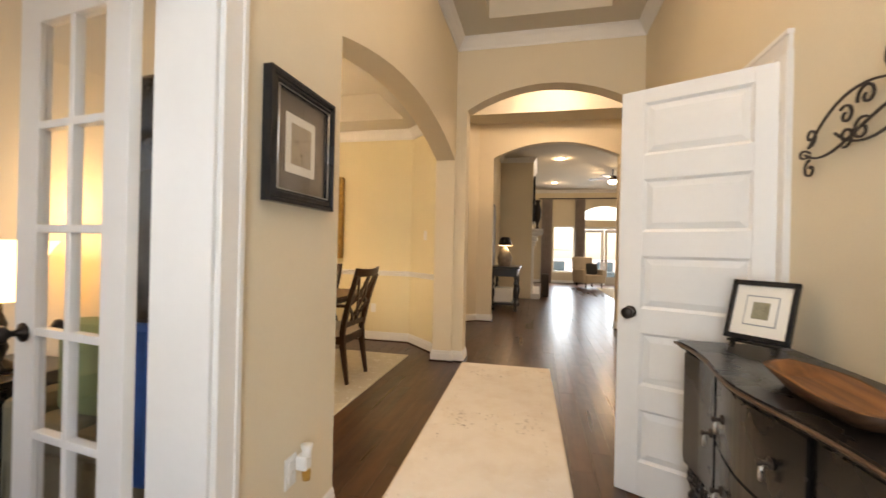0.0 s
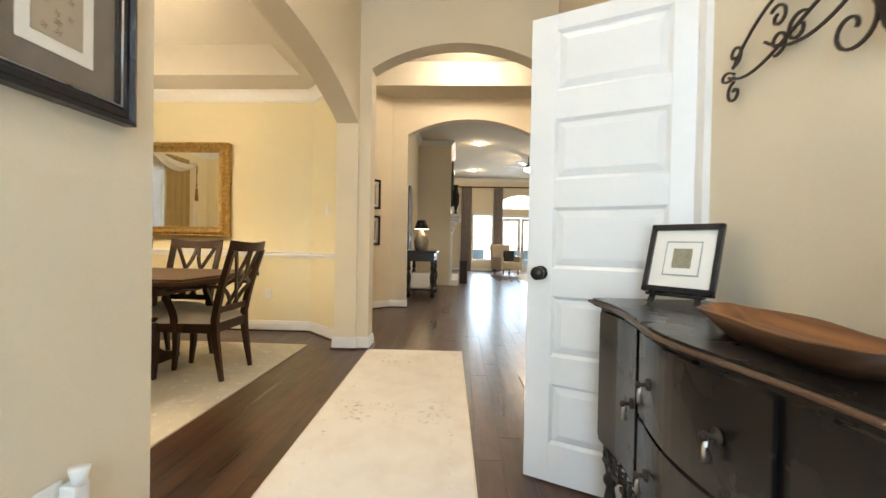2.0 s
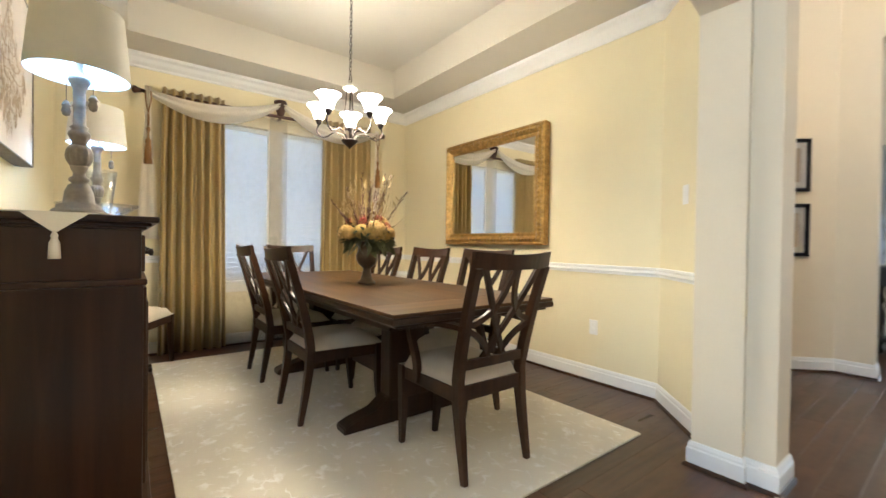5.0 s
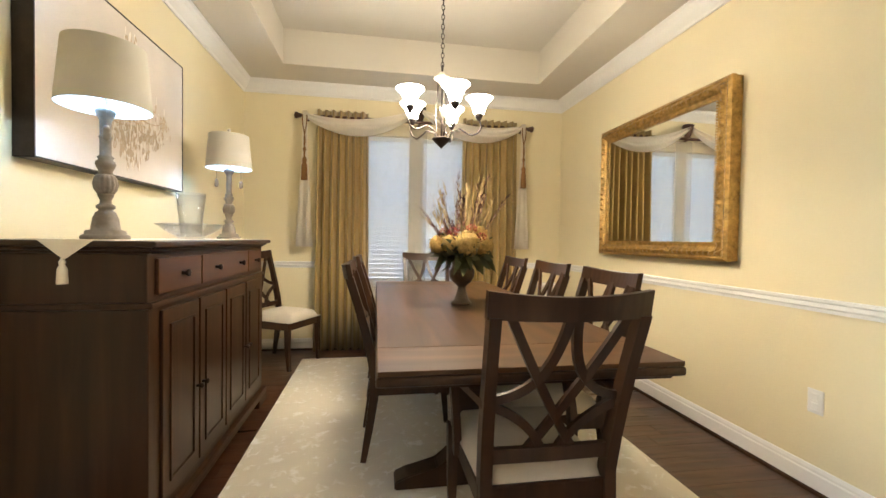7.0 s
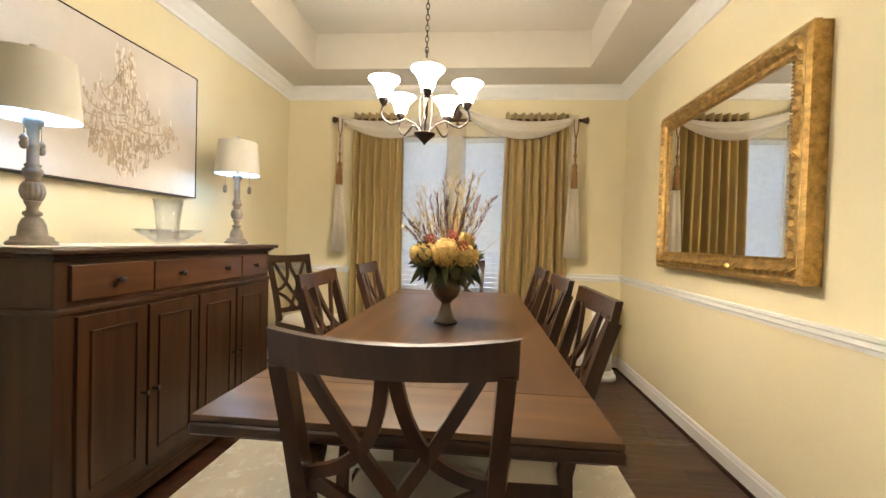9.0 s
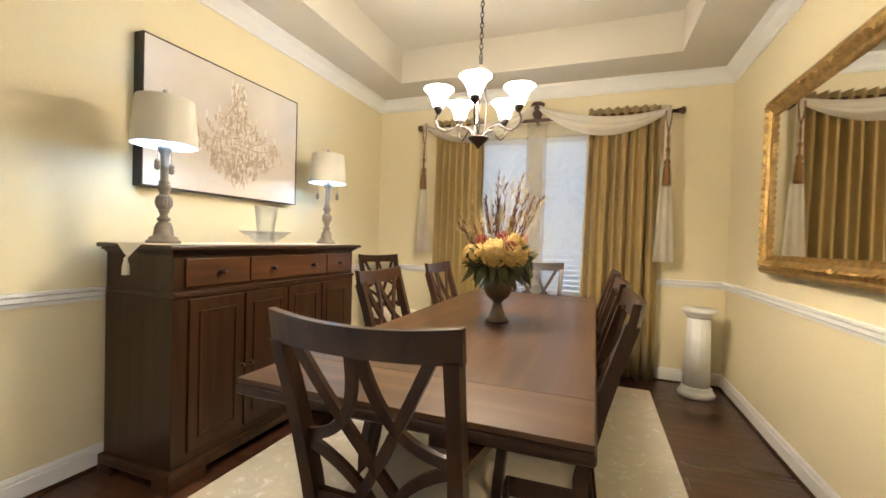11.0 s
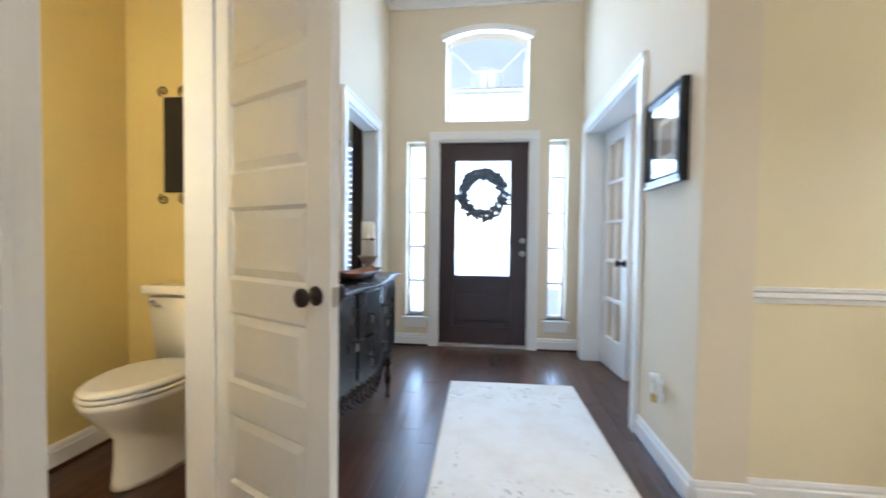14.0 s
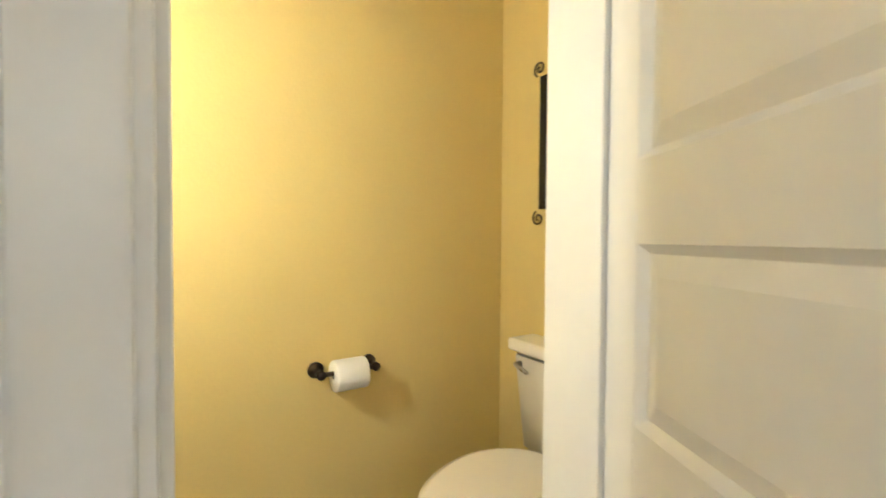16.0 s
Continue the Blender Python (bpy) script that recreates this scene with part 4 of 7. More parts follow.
# ---- dining room ----
rugd = tagged(part("area_rug", boxed(-4.25, -1.11, 2.74, 4.90, -0.001, 0.010, 0.004), RUG), "cream area rug with faint curling vines under the dining table", "rug")
rugr = thing("runner_rug", "faded cream hall runner with worn dark motifs", "rug", pose(0.035, 2.80, 0, 0, 0, 1.4))
part("carpet", boxed(-0.45, 0.45, -2.0, 2.0, -0.001, 0.009, 0.004), RUNNER, rugr)
part("edge_binding", sweep([(-0.452, -2.002), (0.452, -2.002), (0.452, 2.002), (-0.452, 2.002)], [(0.004, -0.001), (-0.006, -0.001), (-0.006, 0.008), (0.004, 0.0095)], True), SEAT, rugr, "cream bound edge")

# table
TX0, TX1, TY0, TY1, TZ = -4.02, -1.385, 3.425, 4.455, 0.778
tab = thing("dining_table", "long dark-stained wooden trestle dining table", "table", pose(0, 0, 0))
bm = boxed(TX0 + 0.28, TX1 - 0.28, TY0 + 0.006, TY1 - 0.006, TZ - 0.016, TZ, 0.0012, 1)
part("tabletop", bm, TABLEWOOD, tab)
ENDWOOD = wood("table_end_wood", (0.044, 0.021, 0.009), (0.145, 0.073, 0.030), 0.36, 1, 4, 0.00015, 0.05, 0.1)
for a in (TX0 + 0.006, TX1 - 0.279):
    part("breadboard_end", boxed(a, a + 0.273, TY0 + 0.006, TY1 - 0.006, TZ - 0.016, TZ, 0.0012, 1), ENDWOOD, tab)
bm = bmesh.new()
box(bm, TX0, TX1, TY0, TY1, TZ - 0.050, TZ - 0.0175, 0.013, 3)
box(bm, TX0 + 0.03, TX1 - 0.03, TY0 + 0.03, TY1 - 0.03, TZ - 0.066, TZ - 0.048, 0.008)
part("edge_moulding", bm, DARKWOOD, tab)
part("apron", boxed(TX0 + 0.30, TX1 - 0.30, TY0 + 0.16, TY1 - 0.16, TZ - 0.14, TZ - 0.06, 0.006), DARKWOOD, tab)
for x in (-2.10, -3.36):
    part("trestle_post", boxed(x - 0.06, x + 0.06, 3.80, 4.08, 0.14, TZ - 0.13, 0.012), DARKWOOD, tab)
    bm = bmesh.new()
    prof = [(-0.42, 0.012), (0.42, 0.012), (0.42, 0.05), (0.36, 0.075), (0.22, 0.10), (0.15, 0.17), (-0.15, 0.17), (-0.22, 0.10), (-0.36, 0.075), (-0.42, 0.05)]
    va = [bm.verts.new((x - 0.055, 3.94 + y, z)) for y, z in prof]
    vb = [bm.verts.new((x + 0.055, 3.94 + y, z)) for y, z in prof]
    bm.faces.new(va)
    bm.faces.new(vb)
    for i in range(len(prof)):
        bm.faces.new((va[i], va[(i + 1) % len(prof)], vb[(i + 1) % len(prof)], vb[i]))
    bmesh.ops.bevel(bm, geom=bm.edges[:], offset=0.006, segments=2, affect="EDGES")
    part("trestle_foot", bm, DARKWOOD, tab)
part("stretcher", boxed(-3.32, -2.14, 3.90, 3.98, 0.20, 0.30, 0.01), DARKWOOD, tab)


def dining_chair(arms, group, label, m):
    """Faces +y; the rear legs stand at y = -0.24."""
    c = thing("dining_armchair" if arms else "dining_chair", label, "chair", m, group)
    h = 1.038
    hw = 0.221

    def back(s):
        # the line of the back post, by height
        return -0.235 if s < 0.46 else -0.235 - 0.155 * ((s - 0.46) / (h - 0.46)) ** 1.25
    for sx in (-1, 1):
        pts = [(sx * (hw - 0.018), -0.29, 0.011), (sx * (hw - 0.02), -0.262, 0.18), (sx * (hw - 0.02), -0.240, 0.34)]
        pts += [(sx * (hw - 0.02 + 0.02 * (z - 0.46) / 0.57), back(z), z) for z in (0.46, 0.58, 0.7, 0.82, 0.972)]
        part("leg", rod(pts, [0.62, 0.85, 1, 1, 1, 0.95, 0.9, 0.9], flat=(0.019, 0.023), up=(0, 1, 0)), DARKWOOD, c, "dark curved rear leg and back post")
        part("leg", rod([(sx * (hw - 0.01), 0.215, 0.011), (sx * (hw - 0.005), 0.20, 0.2), (sx * (hw - 0.005), 0.20, 0.43)], [0.6, 0.9, 1.05], flat=(0.021, 0.021), up=(0, 1, 0)), DARKWOOD, c)
    # crest rail, bowed back in the middle and dipped on top
    bm = bmesh.new()
    n = 14
    rows = []
    for i in range(n + 1):
        u = -1 + 2 * i / n
        x = u * (hw + 0.0195)
        bow = -0.035 * (1 - u * u)
        zt = h - 0.012 + 0.014 * u * u
        zb = 0.958 + 0.004 * u * u
        y0 = back(0.96) + bow
        y1 = back(1.0) + bow
        rows.append([bm.verts.new(p) for p in ((x, y0 - 0.011, zb), (x, y0 + 0.015, zb), (x, y1 + 0.012, zt), (x, y1 - 0.012, zt))])
    for a, b in zip(rows, rows[1:]):
        for j in range(4):
            bm.faces.new((a[j], a[(j + 1) % 4], b[(j + 1) % 4], b[j])).smooth = False
    bm.faces.new(rows[0])
    bm.faces.new(rows[-1])
    bmesh.ops.bevel(bm, geom=[e for e in bm.edges if len(e.link_faces) == 2 and e.calc_face_angle(0) > 1.0], offset=0.005, segments=2, affect="EDGES")
    part("crest_rail", bm, DARKWOOD, c)

    def at(u, v):
        # u across, v from the lower rail (0) to the crest (1)
        z = 0.535 + v * 0.432
        return (u * (hw - 0.02), back(z) - 0.030 * (1 - u * u) * v ** 1.0 + 0.004, z)

    def slat(ctrl, k=12):
        pts = bez(*ctrl, n=k)
        return rod([at(u, v) for u, v in pts], 1, flat=(0.0135, 0.008), up=(0, 1, 0))
    for s in (-1, 1):
        part("back_slat", slat(((s * -0.88, 1.02), (s * -0.45, 0.62), (s * 0.05, 0.22), (s * 0.42, -0.04))), DARKWOOD, c)
        part("back_slat", slat(((s * 0.05, 1.02), (s * 0.12, 0.62), (s * 0.42, 0.44), (s * 1.0, 0.40))), DARKWOOD, c)
        part("back_slat", slat(((s * 1.0, 0.36), (s * 0.62, 0.30), (s * 0.25, 0.16), (s * 0.10, -0.04))), DARKWOOD, c)
    part("lower_rail", rod([(-hw + 0.02, back(0.53), 0.525), (0, back(0.53) - 0.004, 0.525), (hw - 0.02, back(0.53), 0.525)], 1, flat=(0.022, 0.011), up=(0, 1, 0)), DARKWOOD, c)
    for a in ((-hw, hw, 0.175, 0.215), (-hw + 0.01, hw - 0.01, -0.25, -0.225)):
        part("seat_rail", boxed(a[0], a[1], a[2], a[3], 0.36, 0.43, 0.006), DARKWOOD, c)
    for s in (-1, 1):
        part("seat_rail", boxed(min(s * hw, s * (hw - 0.028)), max(s * hw, s * (hw - 0.028)), -0.235, 0.19, 0.36, 0.43, 0.006), DARKWOOD, c)
    bm = bmesh.new()
    k = 10
    grid = []
    for i in range(k + 1):
        row = []
        for j in range(k + 1):
            u, v = -1 + 2 * i / k, -1 + 2 * j / k
            edge = max(abs(u), abs(v))
            z = 0.43 + 0.068 * (1 - max(0, (edge - 0.55) / 0.45) ** 2.6) + 0.01 * (1 - u * u) * (1 - v * v)
            row.append(bm.verts.new((u * (hw + 0.006) * (1 - 0.03 * (1 - v)), -0.005 + v * 0.232, z)))
        grid.append(row)
    for i in range(k):
        for j in range(k):
            bm.faces.new((grid[i][j], grid[i + 1][j], grid[i + 1][j + 1], grid[i][j + 1])).smooth = True
    rim = [grid[i][0] for i in range(k + 1)] + [grid[k][j] for j in range(1, k + 1)] + [grid[i][k] for i in range(k - 1, -1, -1)] + [grid[0][j] for j in range(k - 1, 0, -1)]
    low = [bm.verts.new((v.co.x * 0.985, v.co.y * 0.985, 0.425)) for v in rim]
    for i in range(len(rim)):
        bm.faces.new((rim[i], rim[(i + 1) % len(rim)], low[(i + 1) % len(rim)], low[i])).smooth = True
    bm.faces.new(low)
    part("seat", bm, SEAT, c, "cream upholstered seat")
    if arms:
        for s in (-1, 1):
            part("arm", rod(bez((s * (hw - 0.015), back(0.70), 0.70), (s * (hw + 0.02), -0.1, 0.71), (s * (hw + 0.03), 0.0, 0.69), (s * (hw + 0.015), 0.13, 0.665), 8), 1, flat=(0.022, 0.012)), DARKWOOD, c)
            part("arm_support", rod(bez((s * (hw + 0.012), 0.11, 0.66), (s * (hw + 0.012), 0.14, 0.60), (s * (hw + 0.01), 0.02, 0.52), (s * (hw + 0.005), 0.06, 0.38), 8), 1, flat=(0.014, 0.02), up=(0, 1, 0)), DARKWOOD, c)
    return c


DC = "dark-stained wooden dining chair with a lattice back and cream seat"
AC = "dark-stained wooden armchair with a lattice back at the table's end"
# seats face the table
head = dining_chair(True, "armchairs at the table ends", AC, pose(-1.600, 3.955, 0, 0, 0, 90))
copy_thing(head, pose(-3.98, 3.93, 0, 0, 0, -90))
side = dining_chair(False, "chairs round the table", DC, pose(-2.52, 3.66, 0, 0, 0, 0))
copy_thing(side, pose(-3.42, 3.67, 0, 0, 0, 0))
for x in (-2.03, -2.70, -3.40):
    copy_thing(side, pose(x, 4.18, 0, 0, 0, 180))
tagged(copy_thing(side, pose(-4.15, 2.60, 0, 0, 0, -27)), "dark wooden lattice-back chair standing alone in the corner")


# sideboard along the south wall
BX0, BX1, BY0, BY1, BZ = -3.268, -1.78, DS + 0.06, 2.625, 1.15
buf = thing("buffet", "tall dark walnut buffet with four doors and drawers", "sideboard")
bm = boxed(BX0, BX1, BY0, BY1, 0.09, 0.905, 0.004)
part("body", bm, DARKWOOD, buf)
bm = boxed(BX0 + 0.0, BX1 - 0.0, BY0, BY1 + 0.012, 0.905, 0.928, 0.006)
part("waist_moulding", bm, DARKWOOD, buf)
part("drawer_case", boxed(BX0 + 0.004, BX1 - 0.004, BY0, BY1 - 0.006, 0.928, 1.106, 0.004), DARKWOOD, buf)
bm = bmesh.new()
for k, (o, z0, z1) in enumerate(((0.010, 1.104, 1.116), (0.024, 1.115, 1.129), (0.045, 1.128, BZ))):
    box(bm, BX0 - o, BX1 + o, BY0, BY1 + o, z0, z1, 0.007)
part("top", bm, DARKWOOD, buf)
bm = bmesh.new()
box(bm, BX0 - 0.03, BX1 + 0.03, BY0, BY1 + 0.03, 0.05, 0.10, 0.012)
for x in (BX0 - 0.03, BX1 - 0.17):
    box(bm, x, x + 0.20, BY1 - 0.09, BY1 + 0.03, 0.0, 0.06, 0.012)
    box(bm, x, x + 0.20, BY0, BY0 + 0.10, 0.0, 0.06, 0.012)
part("plinth", bm, DARKWOOD, buf)
xs = [BX0 + 0.07 + (BX1 - BX0 - 0.14) * k / 4 for k in range(5)]
for k in range(4):
    a, b = xs[k] + 0.008, xs[k + 1] - 0.008
    d = part("cabinet_door", boxed(a, b, BY1 - 0.004, BY1 + 0.012, 0.15, 0.89, 0.003), DARKWOOD, buf)
    bm = bmesh.new()
    for q in ((a + 0.05, a + 0.062, 0.21, 0.83), (b - 0.062, b - 0.05, 0.21, 0.83), (a + 0.05, b - 0.05, 0.21, 0.222), (a + 0.05, b - 0.05, 0.818, 0.83)):
        box(bm, q[0], q[1], BY1 + 0.010, BY1 + 0.019, q[2], q[3], 0.003)
    part("moulding", bm, DARKWOOD, d)
    kx = b - 0.022 if k % 2 == 0 else a + 0.022
    k1 = part("door_knob", turned([(0, 0), (0.007, 0), (0.006, 0.014), (0.012, 0.02), (0.012, 0.027), (0, 0.031)], seg=12), BRONZE, d)
    k1.matrix_local = pose(kx, BY1 + 0.012, 0.50, -90, 0, 0)
for a, b, n in ((BX0 + 0.06, BX0 + 0.34, 1), (BX0 + 0.35, BX1 - 0.45, 2), (BX1 - 0.44, BX1 - 0.06, 1)):
    d = part("drawer", boxed(a, b, BY1 - 0.012, BY1 + 0.006, 0.95, 1.085, 0.004), DRAWERWOOD, buf, "red-brown drawer front")
    for i in range(n):
        kx = (a + b) / 2 if n == 1 else (a + 0.16, b - 0.16)[i]
        k1 = part("drawer_knob", turned([(0, 0), (0.009, 0), (0.007, 0.014), (0.015, 0.02), (0.015, 0.03), (0, 0.034)], seg=12), BRONZE, d)
        k1.matrix_local = pose(kx, BY1 + 0.006, 1.018, -90, 0, 0)
# runner cloth with tassel on the buffet
clo = thing("table_runner", "cream cloth runner with pointed tasselled ends on the buffet", "cloth")
bm = bmesh.new()
box(bm, BX0 + 0.02, BX1 + 0.047, BY0 + 0.10, BY1 - 0.08, BZ + 0.0005, BZ + 0.004)
part("cloth", bm, SWAG, clo)
bm = bmesh.new()
ya, yb = (BY0 + BY1) / 2 - 0.075, (BY0 + BY1) / 2 + 0.095
for x in (BX1 + 0.046,):
    v = [bm.verts.new(p) for p in ((x, ya, BZ + 0.003), (x, yb, BZ + 0.003), (x + 0.006, (ya + yb) / 2, BZ - 0.065), (x + 0.004, ya, BZ + 0.003), (x + 0.004, yb, BZ + 0.003), (x + 0.010, (ya + yb) / 2, BZ - 0.065))]
    for f in ((0, 1, 2), (3, 4, 5), (0, 1, 4, 3), (1, 2, 5, 4), (2, 0, 3, 5)):
        bm.faces.new([v[i] for i in f])
part("point", bm, SWAG, clo)
part("tassel", turned([(0.004, 0.0), (0.010, -0.012), (0.008, -0.022), (0.014, -0.035), (0.016, -0.085), (0.0, -0.085)], seg=14, at=(BX1 + 0.062, (ya + yb) / 2, BZ - 0.06)), SWAG, clo)


def table_lamp(x, y, z, turn):
    l = thing("table_lamp", "turned grey-brown table lamp with a cream drum shade, lit", "lamp", pose(x, y, z, 0, 0, turn), "lamps on the buffet")
    part("base", turned([(0.0, 0.0), (0.073, 0.0), (0.074, 0.010), (0.068, 0.016), (0.062, 0.018), (0.060, 0.030), (0.044, 0.036), (0.042, 0.05), (0.039, 0.075), (0.030, 0.098), (0.020, 0.106), (0.028, 0.113), (0.029, 0.122), (0.018, 0.130), (0.017, 0.142), (0.024, 0.158), (0.025, 0.166), (0.0, 0.166)], seg=28), LAMPBASE, l)
    part("bead", turned([(0.0, 0.164), (0.023, 0.166), (0.031, 0.180), (0.035, 0.200), (0.031, 0.222), (0.023, 0.236), (0.0, 0.238)], seg=56, flute=0.10, flutes=14), LAMPBASE, l, "fluted bead")
    part("stem", turned([(0.022, 0.236), (0.020, 0.246), (0.027, 0.262), (0.031, 0.272), (0.029, 0.282), (0.021, 0.290), (0.026, 0.298), (0.018, 0.306), (0.0175, 0.365), (0.021, 0.371), (0.017, 0.378), (0.018, 0.43), (0.024, 0.442), (0.031, 0.456), (0.030, 0.468), (0.014, 0.476), (0.010, 0.53), (0.0, 0.53)], seg=28), LAMPBASE, l)
    bm = bmesh.new()
    lathe(bm, [(0.143, 0.475), (0.123, 0.700), (0.121, 0.700), (0.1405, 0.475), (0.143, 0.475)], seg=40)
    part("shade", bm, LAMPSHADE, l, "cream linen drum shade")
    bm = bmesh.new()
    lathe(bm, [(0.1395, 0.477), (0.1205, 0.698)], seg=40, caps=False)
    part("shade_lining", bm, LAMPIN, l, "white lit shade lining")
    part("bulb", turned([(0.0, 0.53), (0.012, 0.53), (0.028, 0.575), (0.020, 0.60), (0.0, 0.61)], seg=16), glow("lamp_bulb", (0.9, 0.95, 1.0), 3), l)
    part("harp", rod([(0.05 * math.cos(a), 0, 0.60 + 0.11 * math.sin(a)) for a in [math.pi * i / 12 - 0.4 + 0.8 * i / 12 * 0 for i in range(13)]], 0.0025, seg=6), BRONZE, l)
    part("finial", turned([(0.0, 0.69), (0.005, 0.69), (0.006, 0.712), (0.013, 0.72), (0.011, 0.73), (0.013, 0.742), (0.0, 0.748)], seg=14), NICKEL, l)
    for s in (-1, 1):
        bm = bmesh.new()
        tube(bm, [(s * 0.016, 0, 0.50), (s * 0.074, 0, 0.495), (s * 0.075, 0, 0.40)], 0.0014, seg=5)
        lathe(bm, [(0.0, 0.0), (0.010, 0.005), (0.014, 0.02), (0.010, 0.034), (0.014, 0.038), (0.006, 0.055), (0.0, 0.055)], seg=12, at=(s * 0.075, 0, 0.345))
        part("pull_chain", bm, LAMPBASE, l)
    return l


LAMPS = ((-1.86, 2.445, 32), (-3.18, 2.43, 120))
for x, y, turn in LAMPS:
    table_lamp(x, y, BZ + 0.004, turn)
    point_lamp("buffet_lamp_light", (x, y, BZ + 0.498), 1.7, (0.52, 0.76, 1.0), 0.03)
cb = thing("crystal_bowl", "clear cut-crystal bowl on the buffet", "bowl", pose(-2.50, 2.47, BZ + 0.004))
part("bowl", turned([(0.0, 0.004), (0.05, 0.0), (0.055, 0.006), (0.09, 0.03), (0.150, 0.075), (0.145, 0.078), (0.085, 0.036), (0.05, 0.012), (0.0, 0.01)], seg=24, flute=0.08, flutes=8), CRYSTAL, cb)
cv = thing("crystal_vase", "clear cut-crystal vase standing in the bowl", "vase", pose(-2.50, 2.47, BZ + 0.016))
part("vase", turned([(0.0, 0.0), (0.046, 0.0), (0.046, 0.01), (0.052, 0.09), (0.066, 0.225), (0.063, 0.225), (0.048, 0.09), (0.040, 0.016), (0.0, 0.014)], seg=24, flute=0.06, flutes=12), CRYSTAL, cv)

# canvas print above the buffet
cx0, cx1, cz0, cz1, cy = -3.128, -1.935, 1.455, 2.268, DS + 0.075
can = thing("canvas_picture", "pale canvas picture of a crystal chandelier, thin dark frame", "picture")
CANVAS = surf("pale_canvas", (0.64, 0.58, 0.52), 0.9, 0.14, 2.5, 200, 0.001)
INK = surf("brown_ink", (0.49, 0.39, 0.28), 0.9, 0.25, 12, 90, 0.0)
INK2 = surf("light_ink", (0.80, 0.74, 0.67), 0.9, 0.1, 12, 90, 0.0)
part("canvas", boxed(cx0 + 0.0065, cx1 - 0.0065, DS + 0.002, cy - 0.004, cz0 + 0.0065, cz1 - 0.0065), CANVAS, can)
for q in ((cx0, cx0 + 0.007, cz0, cz1), (cx1 - 0.007, cx1, cz0, cz1), (cx0, cx1, cz0, cz0 + 0.007), (cx0, cx1, cz1 - 0.007, cz1)):
    part("frame", boxed(q[0], q[1], DS + 0.002, cy, q[2], q[3], 0.002), BRONZE, can)
rnd = random.Random(11)
bm, bm2 = bmesh.new(), bmesh.new()
ccx = -2.56
for k in range(900):
    v = rnd.random()
    half = 0.06 + 0.35 * math.exp(-((v - 0.40) / 0.20) ** 2)
    u = max(-1.0, min(1.0, rnd.gauss(0, 0.5)))
    x, z = ccx + u * half, 1.54 + v * 0.64 + 0.03 * math.sin(u * 9)
    q = bm if rnd.random() < 0.62 else bm2
    w, hh = rnd.uniform(0.002, 0.008), rnd.uniform(0.004, 0.026)
    n = 7
    vs = [q.verts.new((x + w * math.cos(2 * math.pi * i / n), cy - 0.0035 + 0.0004 * (k % 5), z + hh * math.sin(2 * math.pi * i / n))) for i in range(n)]
    q.faces.new(vs)


def drop(x, z, w, h):
    """An open pear drop drawn in brown line."""
    tube(bm, [(x + w * math.sin(a) * (0.5 - 0.5 * math.cos(a / 2)), cy - 0.003, z + h * math.cos(a)) for a in [2 * math.pi * i / 14 for i in range(14)]], 1, flat=(0.003, 0.0006), up=(0, 1, 0), closed=True)


for k in range(80):
    u = rnd.uniform(-1, 1)
    drop(ccx + u * 0.36, 1.555 + 0.20 * abs(u) ** 1.5 + rnd.uniform(0, 0.16), rnd.uniform(0.009, 0.018), rnd.uniform(0.014, 0.030))
for s in (-1, 1):
    for r, zz in ((0.33, 1.87), (0.24, 1.91), (0.15, 1.97), (0.29, 1.80), (0.10, 1.84)):
        tube(bm, bez((ccx, cy - 0.003, zz - 0.06), (ccx + s * r * 0.5, cy - 0.003, zz - 0.10), (ccx + s * r, cy - 0.003, zz - 0.07), (ccx + s * r, cy - 0.003, zz + 0.01), 10), 1, flat=(0.003, 0.0006), up=(0, 1, 0))
        tube(bm2, [(ccx + s * r, cy - 0.0033, zz + 0.01), (ccx + s * r, cy - 0.0033, zz + 0.055)], 1, flat=(0.006, 0.0006), up=(0, 1, 0))
    tube(bm, bez((ccx + s * 0.015, cy - 0.003, 2.17), (ccx + s * 0.03, cy - 0.003, 2.08), (ccx + s * 0.05, cy - 0.003, 2.0), (ccx + s * 0.13, cy - 0.003, 1.94), 8), 1, flat=(0.003, 0.0006), up=(0, 1, 0))
tagged(part("drawing", bm, INK, can), "fine brown brush strokes of the chandelier", kind="stuff")
tagged(part("highlights", bm2, INK2, can), "pale brush strokes of the chandelier", kind="stuff")


